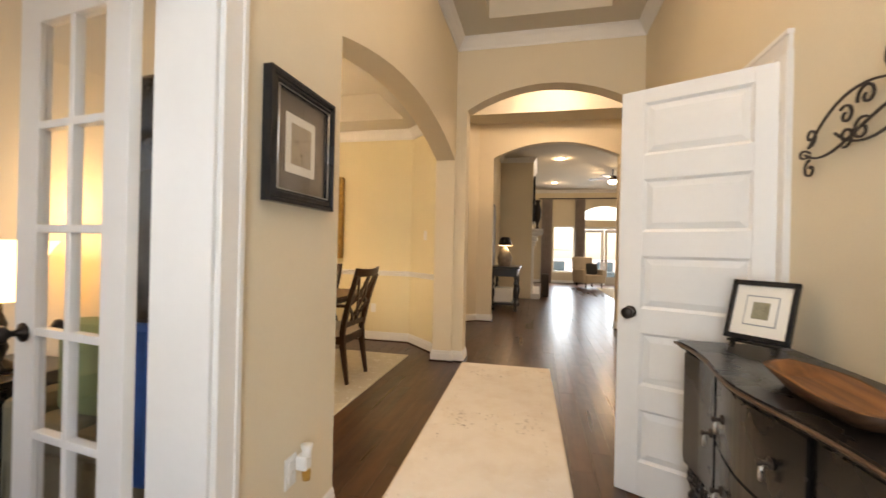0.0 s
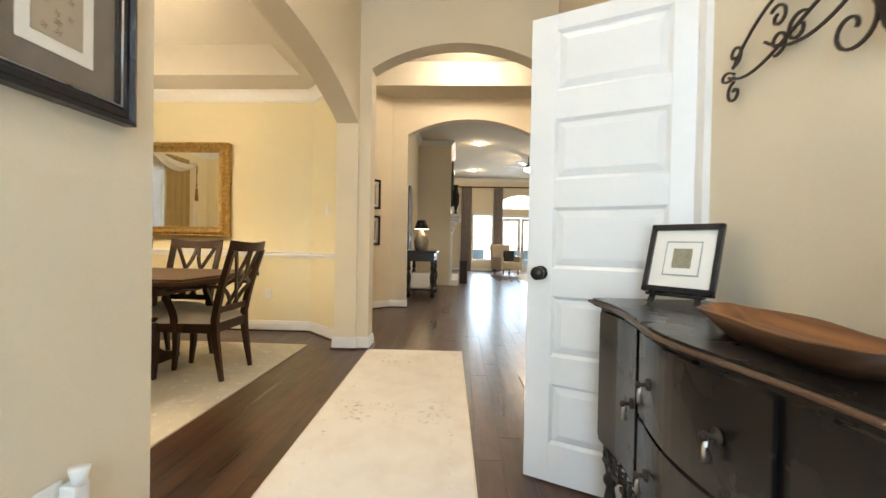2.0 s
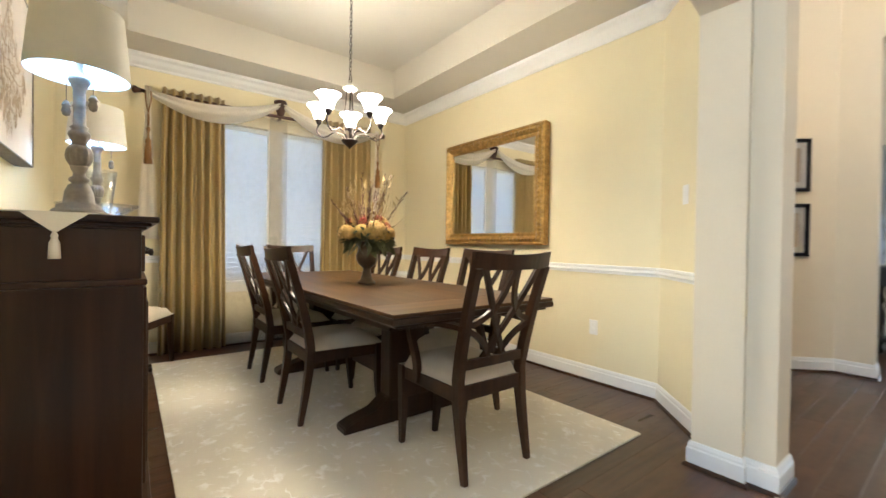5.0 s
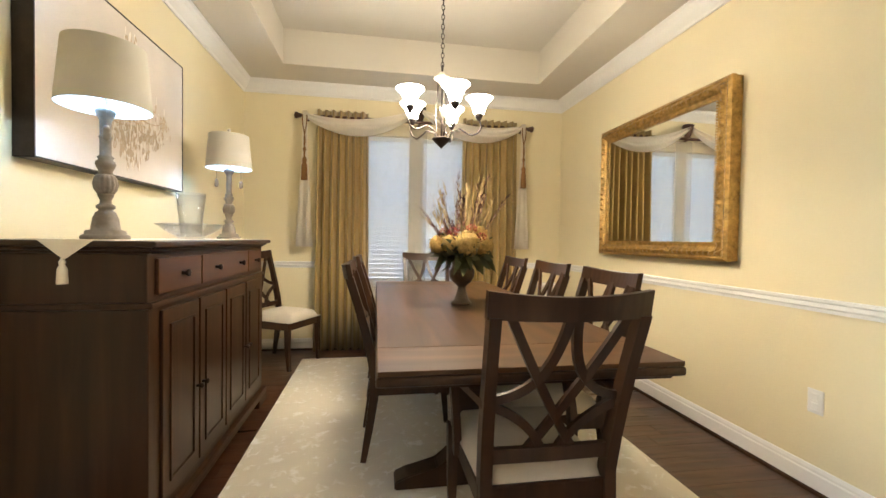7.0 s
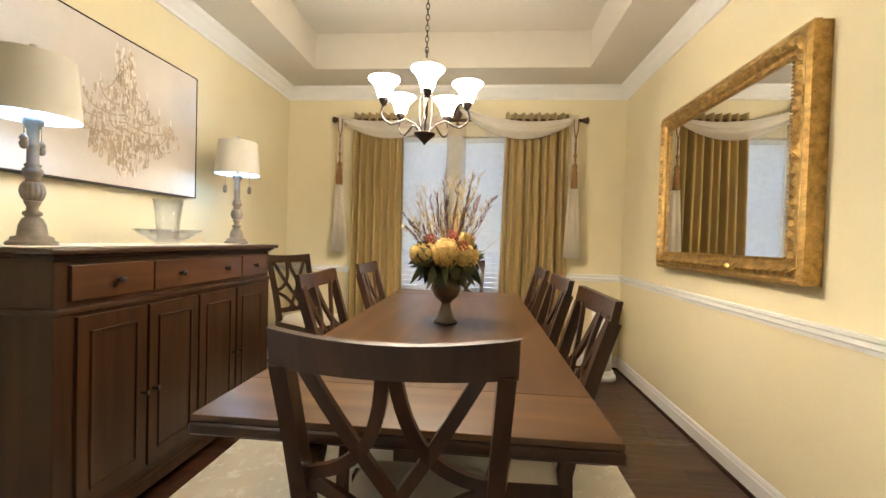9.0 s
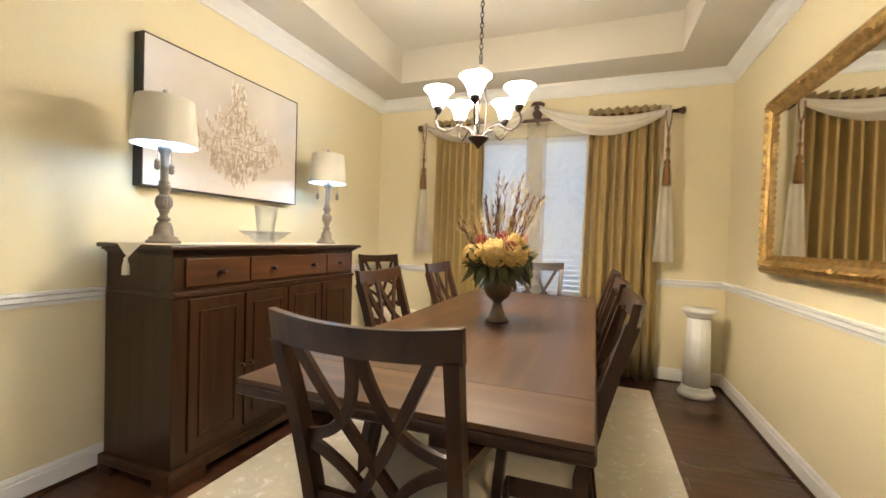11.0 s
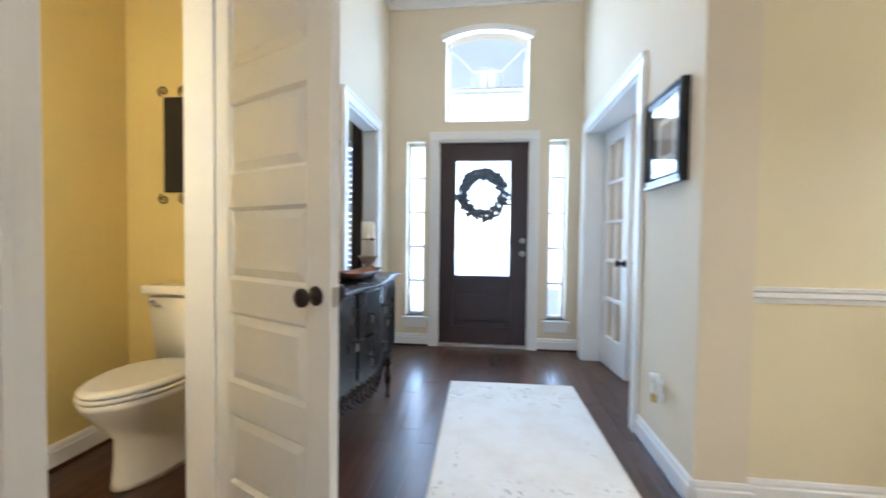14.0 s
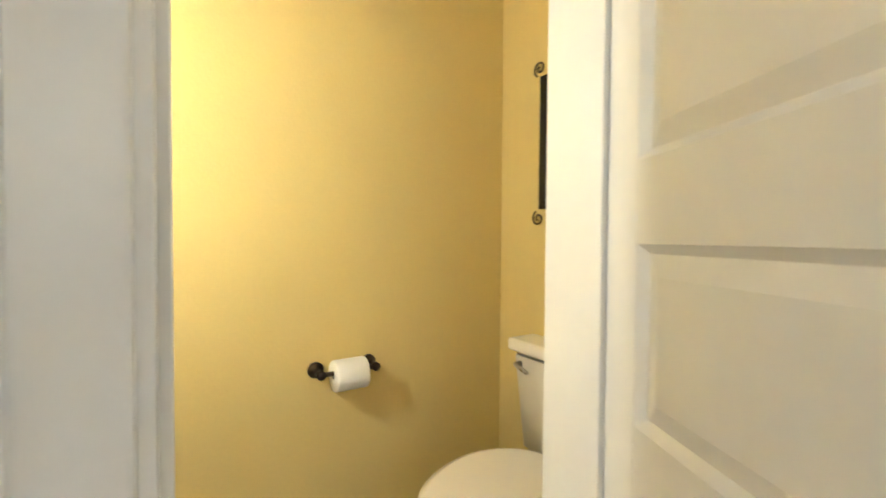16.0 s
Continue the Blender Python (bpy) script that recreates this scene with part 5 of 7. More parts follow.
# gilt mirror on the north wall
def mirror():
    x0, x1, z0, z1, yw = -3.63, -2.25, 1.07, 2.15, DN - 0.045
    m = thing("wall_mirror", "large mirror in an ornate antique gold frame", "mirror")
    W = 0.115
    prof = [(0.0, 0.0), (0.0, 0.030), (0.018, 0.042), (0.030, 0.036), (0.045, 0.044), (0.070, 0.040), (0.085, 0.026), (0.100, 0.026), (W, 0.012), (W, 0.0)]
    bm = bmesh.new()
    rings = []
    for cx, cz, sx, sz in ((x0, z0, 1, 1), (x1, z0, -1, 1), (x1, z1, -1, -1), (x0, z1, 1, -1)):
        rings.append([bm.verts.new((cx + sx * o, yw - 0.002 - d, cz + sz * o)) for o, d in prof])
    for a, b in zip(rings, rings[1:] + rings[:1]):
        for j in range(len(prof)):
            bm.faces.new((a[j], a[(j + 1) % len(prof)], b[(j + 1) % len(prof)], b[j]))
    fr = part("frame", bm, GOLD, m, "antique gold carved frame")
    part("backing", boxed(x0 + 0.003, x1 - 0.003, yw - 0.004, DN - 0.001, z0 + 0.003, z1 - 0.003), GOLD, m)
    rnd = random.Random(3)

    def leaf(x, z, ang, L):
        bm = bmesh.new()
        c, s = math.cos(ang), math.sin(ang)
        q = [(-L, 0, 0.0), (-0.2 * L, 0.42 * L, 0.004), (L, 0.05 * L, 0.001), (-0.2 * L, -0.42 * L, 0.004), (-0.1 * L, 0, 0.020)]
        vs = [bm.verts.new((x + c * a - s * b, yw - 0.042 - h, z + s * a + c * b)) for a, b, h in q]
        for i in range(4):
            bm.faces.new((vs[i], vs[(i + 1) % 4], vs[4]))
        part("carved_leaf", bm, GOLD, fr)
    o = 0.052
    for k in range(30):
        x = x0 + o + (x1 - x0 - 2 * o) * k / 29
        for z in (z0 + o, z1 - o):
            leaf(x, z, rnd.uniform(-0.6, 0.6), 0.046)
    for k in range(22):
        z = z0 + o + (z1 - z0 - 2 * o) * (k + 0.5) / 22
        for x in (x0 + o, x1 - o):
            leaf(x, z, math.pi / 2 + rnd.uniform(-0.6, 0.6), 0.046)
    part("mirror_glass", boxed(x0 + W - 0.004, x1 - W + 0.004, yw - 0.018, yw - 0.010, z0 + W - 0.004, z1 - W + 0.004), MIRROR, m, "bevelled mirror glass")
    bm = bmesh.new()
    for k in range(70):
        x = x0 + W + (x1 - x0 - 2 * W) * k / 69
        for z in (z0 + W - 0.006, z1 - W + 0.006):
            box(bm, x - 0.005, x + 0.005, yw - 0.030, yw - 0.016, z - 0.005, z + 0.005)
    for k in range(50):
        z = z0 + W + (z1 - z0 - 2 * W) * k / 49
        for x in (x0 + W - 0.006, x1 - W + 0.006):
            box(bm, x - 0.005, x + 0.005, yw - 0.030, yw - 0.016, z - 0.005, z + 0.005)
    part("beading", bm, GOLD, m)


mirror()


# chandelier over the table
def chandelier(x, y):
    c = thing("chandelier", "five-light bronze chandelier with frosted bell glass shades, lit", "chandelier", pose(x, y, 1.72 * 0.08) @ Matrix.Diagonal((0.92, 0.92, 0.92, 1)))
    ztop = (SOFFIT_D + 0.32 - 1.72 * 0.08) / 0.92
    part("canopy", turned([(0.0, 0.0), (0.06, 0.0), (0.055, -0.02), (0.02, -0.04), (0.0, -0.04)], seg=20, at=(0, 0, ztop)), BRONZE, c)
    bm = bmesh.new()
    z, k = ztop - 0.03, 0
    while z > 2.275:
        pts = [((0.010 * math.cos(a) if k % 2 else 0), (0 if k % 2 else 0.010 * math.cos(a)), z - 0.022 + 0.020 * math.sin(a)) for a in [2 * math.pi * i / 10 for i in range(10)]]
        tube(bm, pts, 0.0028, seg=5, closed=True)
        z -= 0.031
        k += 1
    part("chain", bm, BRONZE, c)
    part("loop", rod([(0.024 * math.cos(a), 0, 2.242 + 0.026 * math.sin(a)) for a in [2 * math.pi * i / 16 for i in range(16)]], 0.004, seg=6, closed=True), BRONZE, c)
    part("crown_cup", turned([(0.0, 2.212), (0.012, 2.221), (0.016, 2.212), (0.030, 2.199), (0.055, 2.179), (0.05, 2.171), (0.03, 2.156), (0.0, 2.147)], seg=24), surf("aged_white_metal", (0.55, 0.50, 0.42), 0.45, 0.15, 20, 60, 0.0005), c, "pale domed cup")
    part("stem", rod([(0, 0, 2.152), (0, 0, 1.782)], 0.006, seg=8), BRONZE, c)
    for k in range(3):
        a = 2 * math.pi * k / 3
        pts = bez((0.03 * math.cos(a), 0.03 * math.sin(a), 2.160), (0.02 * math.cos(a), 0.02 * math.sin(a), 2.057), (0.07 * math.cos(a), 0.07 * math.sin(a), 1.920), (0.02 * math.cos(a), 0.02 * math.sin(a), 1.799), 10)
        part("stay", rod(pts, 0.004, seg=6), BRONZE, c)
    part("bowl", turned([(0.0, 1.720), (0.006, 1.722), (0.009, 1.732), (0.018, 1.739), (0.050, 1.769), (0.062, 1.782), (0.062, 1.789), (0.0, 1.792)], seg=24), BRONZE, c)
    for k in range(5):
        a = math.radians(-62 + 72 * k)
        ca, sa = math.cos(a), math.sin(a)
        ln = [(0.03, 1.782), (0.06, 1.834), (0.12, 1.855), (0.17, 1.825), (0.205, 1.812), (0.245, 1.834), (0.262, 1.868), (0.255, 1.898), (0.245, 1.915)]
        pts = []
        for i in range(len(ln) - 1):
            for s in (0, 0.5):
                pts.append((ln[i][0] + (ln[i + 1][0] - ln[i][0]) * s, ln[i][1] + (ln[i + 1][1] - ln[i][1]) * s))
        pts.append(ln[-1])
        arm = part("arm", rod([(r * ca, r * sa, z) for r, z in pts], 0.0055, seg=7), BRONZE, c)
        part("cup", turned([(0.0, 1.911), (0.010, 1.911), (0.022, 1.930), (0.030, 1.950), (0.028, 1.954), (0.0, 1.954)], seg=16, at=(0.245 * ca, 0.245 * sa, 0)), BRONZE, arm)
        bm = bmesh.new()
        lathe(bm, [(0.030, 1.950), (0.036, 1.963), (0.045, 1.997), (0.060, 2.027), (0.086, 2.053), (0.088, 2.057), (0.083, 2.055), (0.056, 2.030), (0.041, 1.997), (0.031, 1.963), (0.026, 1.954)], seg=28, at=(0.245 * ca, 0.245 * sa, 0))
        part("shade", bm, SHADE_ON, arm, "frosted bell glass shade, lit")
        point_lamp("chandelier_light", (x + 0.225 * ca, y + 0.225 * sa, 2.02), 2.5, WARM, 0.03)
    # fill spot added below the shades, no bulb there; brightens table and rug
    d = bpy.data.lights.new("chandelier_fill_spot", "SPOT")
    d.energy, d.color, d.spot_size, d.spot_blend, d.shadow_soft_size = 26, WARM, radians(165), 0.5, 0.22
    new("chandelier_fill_spot", d).matrix_world = Matrix.Translation((x, y, 1.96))
    return c


chandelier(-2.646, 3.805)


# curtains
def curtain(name, x, y0, y1, z0, z1, folds, depth, mat, label, flare=0.0, seed=0):
    rnd = random.Random(seed)
    bm = bmesh.new()
    n = folds * 10
    ph = [rnd.uniform(-0.5, 0.5) for _ in range(folds + 2)]
    levels = [0, 0.25, 0.5, 0.75, 0.94, 1.0]
    front, back = [], []
    for s in levels:
        z = z0 + (z1 - z0) * s
        fr, bk = [], []
        for i in range(n + 1):
            u = i / n
            yy = y0 + (y1 - y0) * u + (u - 0.5) * flare * (1 - s)
            k = u * folds
            amp = depth * (0.75 + 0.25 * math.sin(3.1 * k + ph[int(k)])) * (1.0 if s < 0.95 else 0.85)
            off = amp * math.sin(2 * math.pi * k + 0.5 * ph[int(k)] * math.sin(3 * s))
            fr.append(bm.verts.new((x + off, yy, z)))
            bk.append(bm.verts.new((x + off - 0.004, yy, z)))
        front.append(fr)
        back.append(bk)
    for rows in (front, back):
        for a, b in zip(rows, rows[1:]):
            for i in range(n):
                bm.faces.new((a[i], a[i + 1], b[i + 1], b[i])).smooth = True
    for k in (0, -1):
        for i in range(n):
            bm.faces.new((front[k][i], front[k][i + 1], back[k][i + 1], back[k][i]))
    for a, b in zip(range(len(levels) - 1), range(1, len(levels))):
        for e in (0, n):
            bm.faces.new((front[a][e], front[b][e], back[b][e], back[a][e]))
    me = part(name, bm, mat)
    return tagged(me, label, "curtain")


CX = DW + 0.10
curtain("curtain", CX, 2.82, 3.33, 0.015, 2.465, 7, 0.060, CURTAIN, "gold silk curtain panel hanging in deep folds to the floor", 0.05, 1)
curtain("curtain", CX, 4.33, 4.93, 0.015, 2.465, 8, 0.060, CURTAIN, "gold silk curtain panel hanging in deep folds to the floor", 0.06, 2)
SHEER, _t, _b = nodes_of("embroidered_sheer")
_tc = _t.nodes.new("ShaderNodeTexCoord")
_v = _t.nodes.new("ShaderNodeTexVoronoi")
_v.feature = "F1"
_v.inputs["Scale"].default_value = 22
link(_t, _tc.outputs["Object"], _v.inputs[0])
_r = _t.nodes.new("ShaderNodeValToRGB")
for _p, _c in ((0.28, 0.19), (0.33, 0.28), (0.38, 0.28), (0.43, 0.19)):
    _e = _r.color_ramp.elements.new(_p)
    _e.color = (_c, _c, _c, 1)
_r.color_ramp.elements[0].color = (0.19, 0.19, 0.19, 1)
_r.color_ramp.elements[-1].color = (0.19, 0.19, 0.19, 1)
link(_t, _v.outputs["Distance"], _r.inputs[0])
_tr = _t.nodes.new("ShaderNodeBsdfTransparent")
_df = _t.nodes.new("ShaderNodeBsdfTranslucent")
_df.inputs[0].default_value = (0.80, 0.74, 0.62, 1)
_dd = _t.nodes.new("ShaderNodeBsdfDiffuse")
_dd.inputs[0].default_value = (0.78, 0.70, 0.56, 1)
_m1 = _t.nodes.new("ShaderNodeMixShader")
link(_t, _df.outputs[0], _m1.inputs[1])
link(_t, _dd.outputs[0], _m1.inputs[2])
_mx = _t.nodes.new("ShaderNodeMixShader")
link(_t, _r.outputs[0], _mx.inputs[0])
link(_t, _tr.outputs[0], _mx.inputs[1])
link(_t, _m1.outputs[0], _mx.inputs[2])
link(_t, _mx.outputs[0], _t.nodes["Material Output"].inputs[0])
curtain("sheer_curtain", CX - 0.045, 3.30, 3.95, 0.02, 2.38, 7, 0.012, SHEER, "embroidered ivory sheer curtain over the window", 0.0, 3)
curtain("sheer_curtain", CX - 0.018, 3.76, 4.38, 0.02, 2.38, 7, 0.012, SHEER, "embroidered ivory sheer curtain over the window", 0.0, 4)
ROD = wood("dark_rod_wood", (0.02, 0.009, 0.006), (0.10, 0.045, 0.025), 0.4, 1, 8, 0.001, 0.1)
rd = thing("curtain_rod", "dark wooden curtain rod with turned end knobs", "curtain rod")
part("pole", rod([(CX, 2.66, 2.40), (CX, 5.06, 2.40)], 0.017, seg=12), ROD, rd)
for s, y in ((-1, 2.66), (1, 5.06)):
    k = part("finial", turned([(0.017, 0), (0.026, 0.008), (0.02, 0.018), (0.034, 0.035), (0.030, 0.055), (0.0, 0.065)], seg=16), ROD, rd)
    k.matrix_local = pose(CX, y, 2.40, -90 * s, 0, 0)
for y in (2.72, 3.86, 5.0):
    part("bracket", boxed(DW + 0.001, CX + 0.01, y - 0.012, y + 0.012, 2.37, 2.386, 0.003), ROD, rd)
sh = tagged(part("scarf_holder", lathe(bmesh.new(), [(0.0, 2.40), (0.028, 2.41), (0.04, 2.45), (0.05, 2.50), (0.06, 2.545), (0.052, 2.56), (0.0, 2.56)], seg=12, at=(CX + 0.02, 3.86, 0), flute=0.15, flutes=6), ROD), "dark carved scarf holder above the window", "curtain holder")


def swag(y0, za, y1, zb, sag, name="swag"):
    bm = bmesh.new()
    n, k = 24, 9
    rows = []
    for i in range(n + 1):
        s = i / n
        drop = sag * 4 * s * (1 - s)
        w = 0.045 + 0.125 * math.sin(math.pi * s) ** 0.8
        row = []
        for j in range(k + 1):
            v = j / k
            row.append(bm.verts.new((CX + 0.072 + 0.014 * math.sin(v * 11 + 0.6 * math.sin(3 * s)) + 0.05 * math.sin(math.pi * v) * math.sin(math.pi * s), y0 + (y1 - y0) * s, za + (zb - za) * s - drop + (0.5 - v) * w)))
        rows.append(row)
    for a, b in zip(rows, rows[1:]):
        for j in range(k):
            bm.faces.new((a[j], a[j + 1], b[j + 1], b[j])).smooth = True
    g = bm.faces[:]
    bmesh.ops.solidify(bm, geom=g, thickness=0.006)
    return bm


sc = thing("scarf_valance", "ivory scarf valance draped in swags over the curtain rod", "valance")
part("swag", swag(2.72, 2.385, 3.84, 2.50, 0.15), SWAG, sc)
part("swag", swag(3.88, 2.50, 4.96, 2.385, 0.15), SWAG, sc)
for ya, yb in ((2.64, 2.79), (4.90, 5.06)):
    bm = bmesh.new()
    n = 36
    rows = []
    yc = (ya + yb) / 2
    for s, w, z in ((0, 0.05, 2.43), (0.1, 0.05, 2.33), (0.3, 0.06, 2.05), (0.6, 0.11, 1.6), (1, 0.165, 1.08)):
        rows.append([bm.verts.new((CX + 0.075 + 0.035 * w * math.sin(j / n * 13), yc + (j / n - 0.5) * w, z)) for j in range(n + 1)])
    for a, b in zip(rows, rows[1:]):
        for j in range(n):
            bm.faces.new((a[j], a[j + 1], b[j + 1], b[j])).smooth = True
    bmesh.ops.solidify(bm, geom=bm.faces[:], thickness=0.006)
    part("tail", bm, SWAG, sc)
    ts = thing("tassel_tieback", "amber rope tieback with a thick tassel", "tassel", pose(CX + 0.100, yc, 0), "tassels on the valance")
    part("rope", rod(bez((0, -0.02, 2.38), (0, -0.03, 2.25), (0, 0.02, 2.2), (0, 0.0, 2.06), 8), 0.0055, seg=6), TASSEL, ts)
    part("rope", rod(bez((0, 0.02, 2.38), (0, 0.03, 2.25), (0, -0.02, 2.2), (0, 0.0, 2.06), 8), 0.0055, seg=6), TASSEL, ts)
    part("tassel", turned([(0.0, 2.07), (0.010, 2.06), (0.016, 2.04), (0.009, 2.02), (0.008, 1.97), (0.020, 1.95), (0.023, 1.93), (0.016, 1.91), (0.024, 1.89), (0.030, 1.74), (0.0, 1.74)], seg=20, flute=0.08, flutes=10), TASSEL, ts)

# pedestal in the corner
pd = thing("pedestal", "white fluted column pedestal in the corner", "pedestal", pose(-4.33, 5.25, 0))
part("base", turned([(0.0, 0.0), (0.135, 0.0), (0.135, 0.03), (0.125, 0.045), (0.11, 0.05), (0.115, 0.07), (0.10, 0.085), (0.0, 0.085)], seg=36), TRIM, pd)
part("shaft", turned([(0.098, 0.085), (0.085, 0.64)], seg=80, flute=-0.03, flutes=16), TRIM, pd)
part("capital", turned([(0.0, 0.64), (0.088, 0.64), (0.10, 0.665), (0.10, 0.675), (0.125, 0.685), (0.125, 0.72), (0.0, 0.72)], seg=36), TRIM, pd)

# urn and dried arrangement
rnd = random.Random(21)
URN = surf("dark_bronze_urn", (0.11, 0.08, 0.05), 0.35, 0.35, 12, 60, 0.001, metal=0.5)
ua = thing("flower_arrangement", "autumn arrangement of dried grasses and hydrangeas in a bronze urn", "flower arrangement", pose(-2.64, 3.945, TZ))
part("urn", turned([(0.0, 0.0), (0.062, 0.0), (0.062, 0.014), (0.046, 0.026), (0.032, 0.07), (0.024, 0.105), (0.034, 0.118), (0.060, 0.14), (0.076, 0.172), (0.078, 0.205), (0.062, 0.235), (0.064, 0.265), (0.082, 0.298), (0.076, 0.300), (0.055, 0.26), (0.0, 0.26)], seg=32), URN, ua, "dark bronze urn")
LEAF = surf("dark_green_leaf", (0.070, 0.080, 0.028), 0.5, 0.4, 20, 60, 0.001)
PETAL = surf("gold_petal", (0.52, 0.35, 0.11), 0.8, 0.3, 40, 80, 0.001)
RED = surf("red_petal", (0.30, 0.03, 0.02), 0.7, 0.3, 40, 80, 0.001)
DRY = surf("dry_grass", (0.36, 0.27, 0.12), 0.8, 0.35, 30, 80, 0.001)
FEATHER = surf("brown_feather", (0.10, 0.045, 0.028), 0.8, 0.4, 40, 90, 0.001)


def blade(bm, p0, p1, bend, w, n=5, taper=True):
    p0, p1 = Vector(p0), Vector(p1)
    d = (p1 - p0).normalized()
    sd = d.cross(Vector((rnd.uniform(-1, 1), rnd.uniform(-1, 1), 0.2))).normalized()
    nb = d.cross(sd)
    la, lb = [], []
    for i in range(n + 1):
        s = i / n
        q = p0.lerp(p1, s) + nb * bend * math.sin(math.pi * s)
        ww = w * (math.sin(math.pi * (0.12 + 0.88 * s)) if taper else 1 - 0.8 * s)
        la.append(bm.verts.new(q + sd * ww))
        lb.append(bm.verts.new(q - sd * ww + nb * ww * 0.3))
    for i in range(n):
        bm.faces.new((la[i], la[i + 1], lb[i + 1], lb[i]))


bg, bf = bmesh.new(), bmesh.new()
for k in range(100):
    a = rnd.uniform(0, 2 * math.pi)
    tilt = min(0.95, abs(rnd.gauss(0.36, 0.24)))
    L = rnd.uniform(0.28, 0.56) * (1 - 0.25 * tilt)
    d = Vector((math.cos(a) * math.sin(tilt), math.sin(a) * math.sin(tilt), math.cos(tilt)))
    p0 = Vector((0.03 * math.cos(a), 0.03 * math.sin(a), 0.29))
    if k % 4:
        blade(bg, p0, p0 + d * L, rnd.uniform(-0.06, 0.06), rnd.uniform(0.0015, 0.004), taper=bool(k % 2))
        if k % 3 == 0:
            # a seed head at the tip
            for j in range(7):
                tip = p0 + d * L * (0.80 + 0.03 * j)
                blade(bg, tip, tip + Vector((rnd.uniform(-1, 1), rnd.uniform(-1, 1), 1.4)) * 0.022, 0.003, 0.004, 3)
    else:
        top = p0 + d * L * 0.95
        blade(bf, p0, top, 0.02, 0.0015, taper=False)
        for j in range(26):
            s0 = p0.lerp(top, 0.45 + 0.55 * j / 26)
            blade(bf, s0, s0 + (d + Vector((rnd.uniform(-1, 1), rnd.uniform(-1, 1), rnd.uniform(-0.3, 0.3))) * 0.55) * 0.032, 0.003, 0.0034, 3)
part("dried_grass", bg, DRY, ua, "tan dried grasses")
part("feather_plume", bf, FEATHER, ua, "brown feather plumes")


def bloom(name, c, r, mat, n, label):
    bm = bmesh.new()
    for k in range(n):
        z = 1 - 2 * (k + 0.5) / n
        a = k * 2.39996
        d = Vector((math.sqrt(1 - z * z) * math.cos(a), math.sqrt(1 - z * z) * math.sin(a), z))
        p = Vector(c) + d * r * rnd.uniform(0.85, 1.05)
        t1 = d.orthogonal().normalized()
        t2 = d.cross(t1)
        s = r * 0.26
        vs = [bm.verts.new(p + t1 * s + d * 0.006), bm.verts.new(p + t2 * s - d * 0.002), bm.verts.new(p - t1 * s + d * 0.008), bm.verts.new(p - t2 * s), bm.verts.new(p + d * 0.002)]
        for i in range(4):
            bm.faces.new((vs[i], vs[(i + 1) % 4], vs[4])).smooth = True
    part(name, bm, mat, ua, label)


for a, r, z, s in ((0.05, 0.125, 0.375, 0.072), (0.85, 0.14, 0.36, 0.058), (-0.75, 0.13, 0.37, 0.05), (2.2, 0.13, 0.36, 0.06), (3.3, 0.13, 0.37, 0.068), (4.5, 0.14, 0.36, 0.058), (1.2, 0.10, 0.43, 0.048), (-1.5, 0.15, 0.36, 0.05)):
    bloom("hydrangea", (r * math.cos(a), r * math.sin(a), z), s, PETAL, 150, "gold hydrangea bloom")
for a, r, z in ((0.35, 0.10, 0.46), (-0.7, 0.12, 0.44), (0.62, 0.15, 0.41), (3.0, 0.1, 0.47), (4.2, 0.12, 0.44), (1.9, 0.12, 0.45)):
    bloom("red_bloom", (r * math.cos(a), r * math.sin(a), z), 0.028, RED, 40, "small red bloom")
bm = bmesh.new()
for k in range(150):
    a = rnd.uniform(0, 2 * math.pi)
    r0, r1 = 0.07, rnd.uniform(0.13, 0.22)
    z0, z1 = 0.31 + rnd.uniform(0, 0.1), 0.31 + rnd.uniform(-0.13, 0.12)
    blade(bm, (r0 * math.cos(a), r0 * math.sin(a), z0), (r1 * math.cos(a + 0.2), r1 * math.sin(a + 0.2), z1), rnd.uniform(-0.05, 0.05), rnd.uniform(0.016, 0.028), 5)
part("leaves", bm, LEAF, ua, "dark green leaves")

# ---- hall ----


def framed(name, label, m, w, h, border, mats, layers, depth=0.03, category="picture", group=""):
    """A framed picture in the x-z plane, facing -y, centred on the origin; layers: (inset, material, label)."""
    f = thing(name, label, category, m, group)
    prof = [(0.0, 0.0), (0.0, depth), (border * 0.25, depth + 0.004), (border * 0.4, depth - 0.006), (border * 0.7, depth - 0.002), (border * 0.9, depth - 0.012), (border, depth - 0.014), (border, 0.0)]
    bm = bmesh.new()
    rings = []
    for cx, cz, sx, sz in ((-w / 2, -h / 2, 1, 1), (w / 2, -h / 2, -1, 1), (w / 2, h / 2, -1, -1), (-w / 2, h / 2, 1, -1)):
        rings.append([bm.verts.new((cx + sx * o, -d, cz + sz * o)) for o, d in prof])
    for a, b in zip(rings, rings[1:] + rings[:1]):
        for j in range(len(prof)):
            bm.faces.new((a[j], a[(j + 1) % len(prof)], b[(j + 1) % len(prof)], b[j]))
    part("frame", bm, mats, f)
    for k, (ins, mat, nm) in enumerate(layers):
        part(nm, boxed(-w / 2 + ins, w / 2 - ins, -0.006 - 0.002 * (k + 1), -0.004, -h / 2 + ins * 1.0, h / 2 - ins), mat, f)
    p = part("glass", boxed(-w / 2 + border - 0.003, w / 2 - border + 0.003, -depth + 0.012, -depth + 0.0145, -h / 2 + border - 0.003, h / 2 - border + 0.003), GLASS, f)
    p.visible_shadow = False
    return f


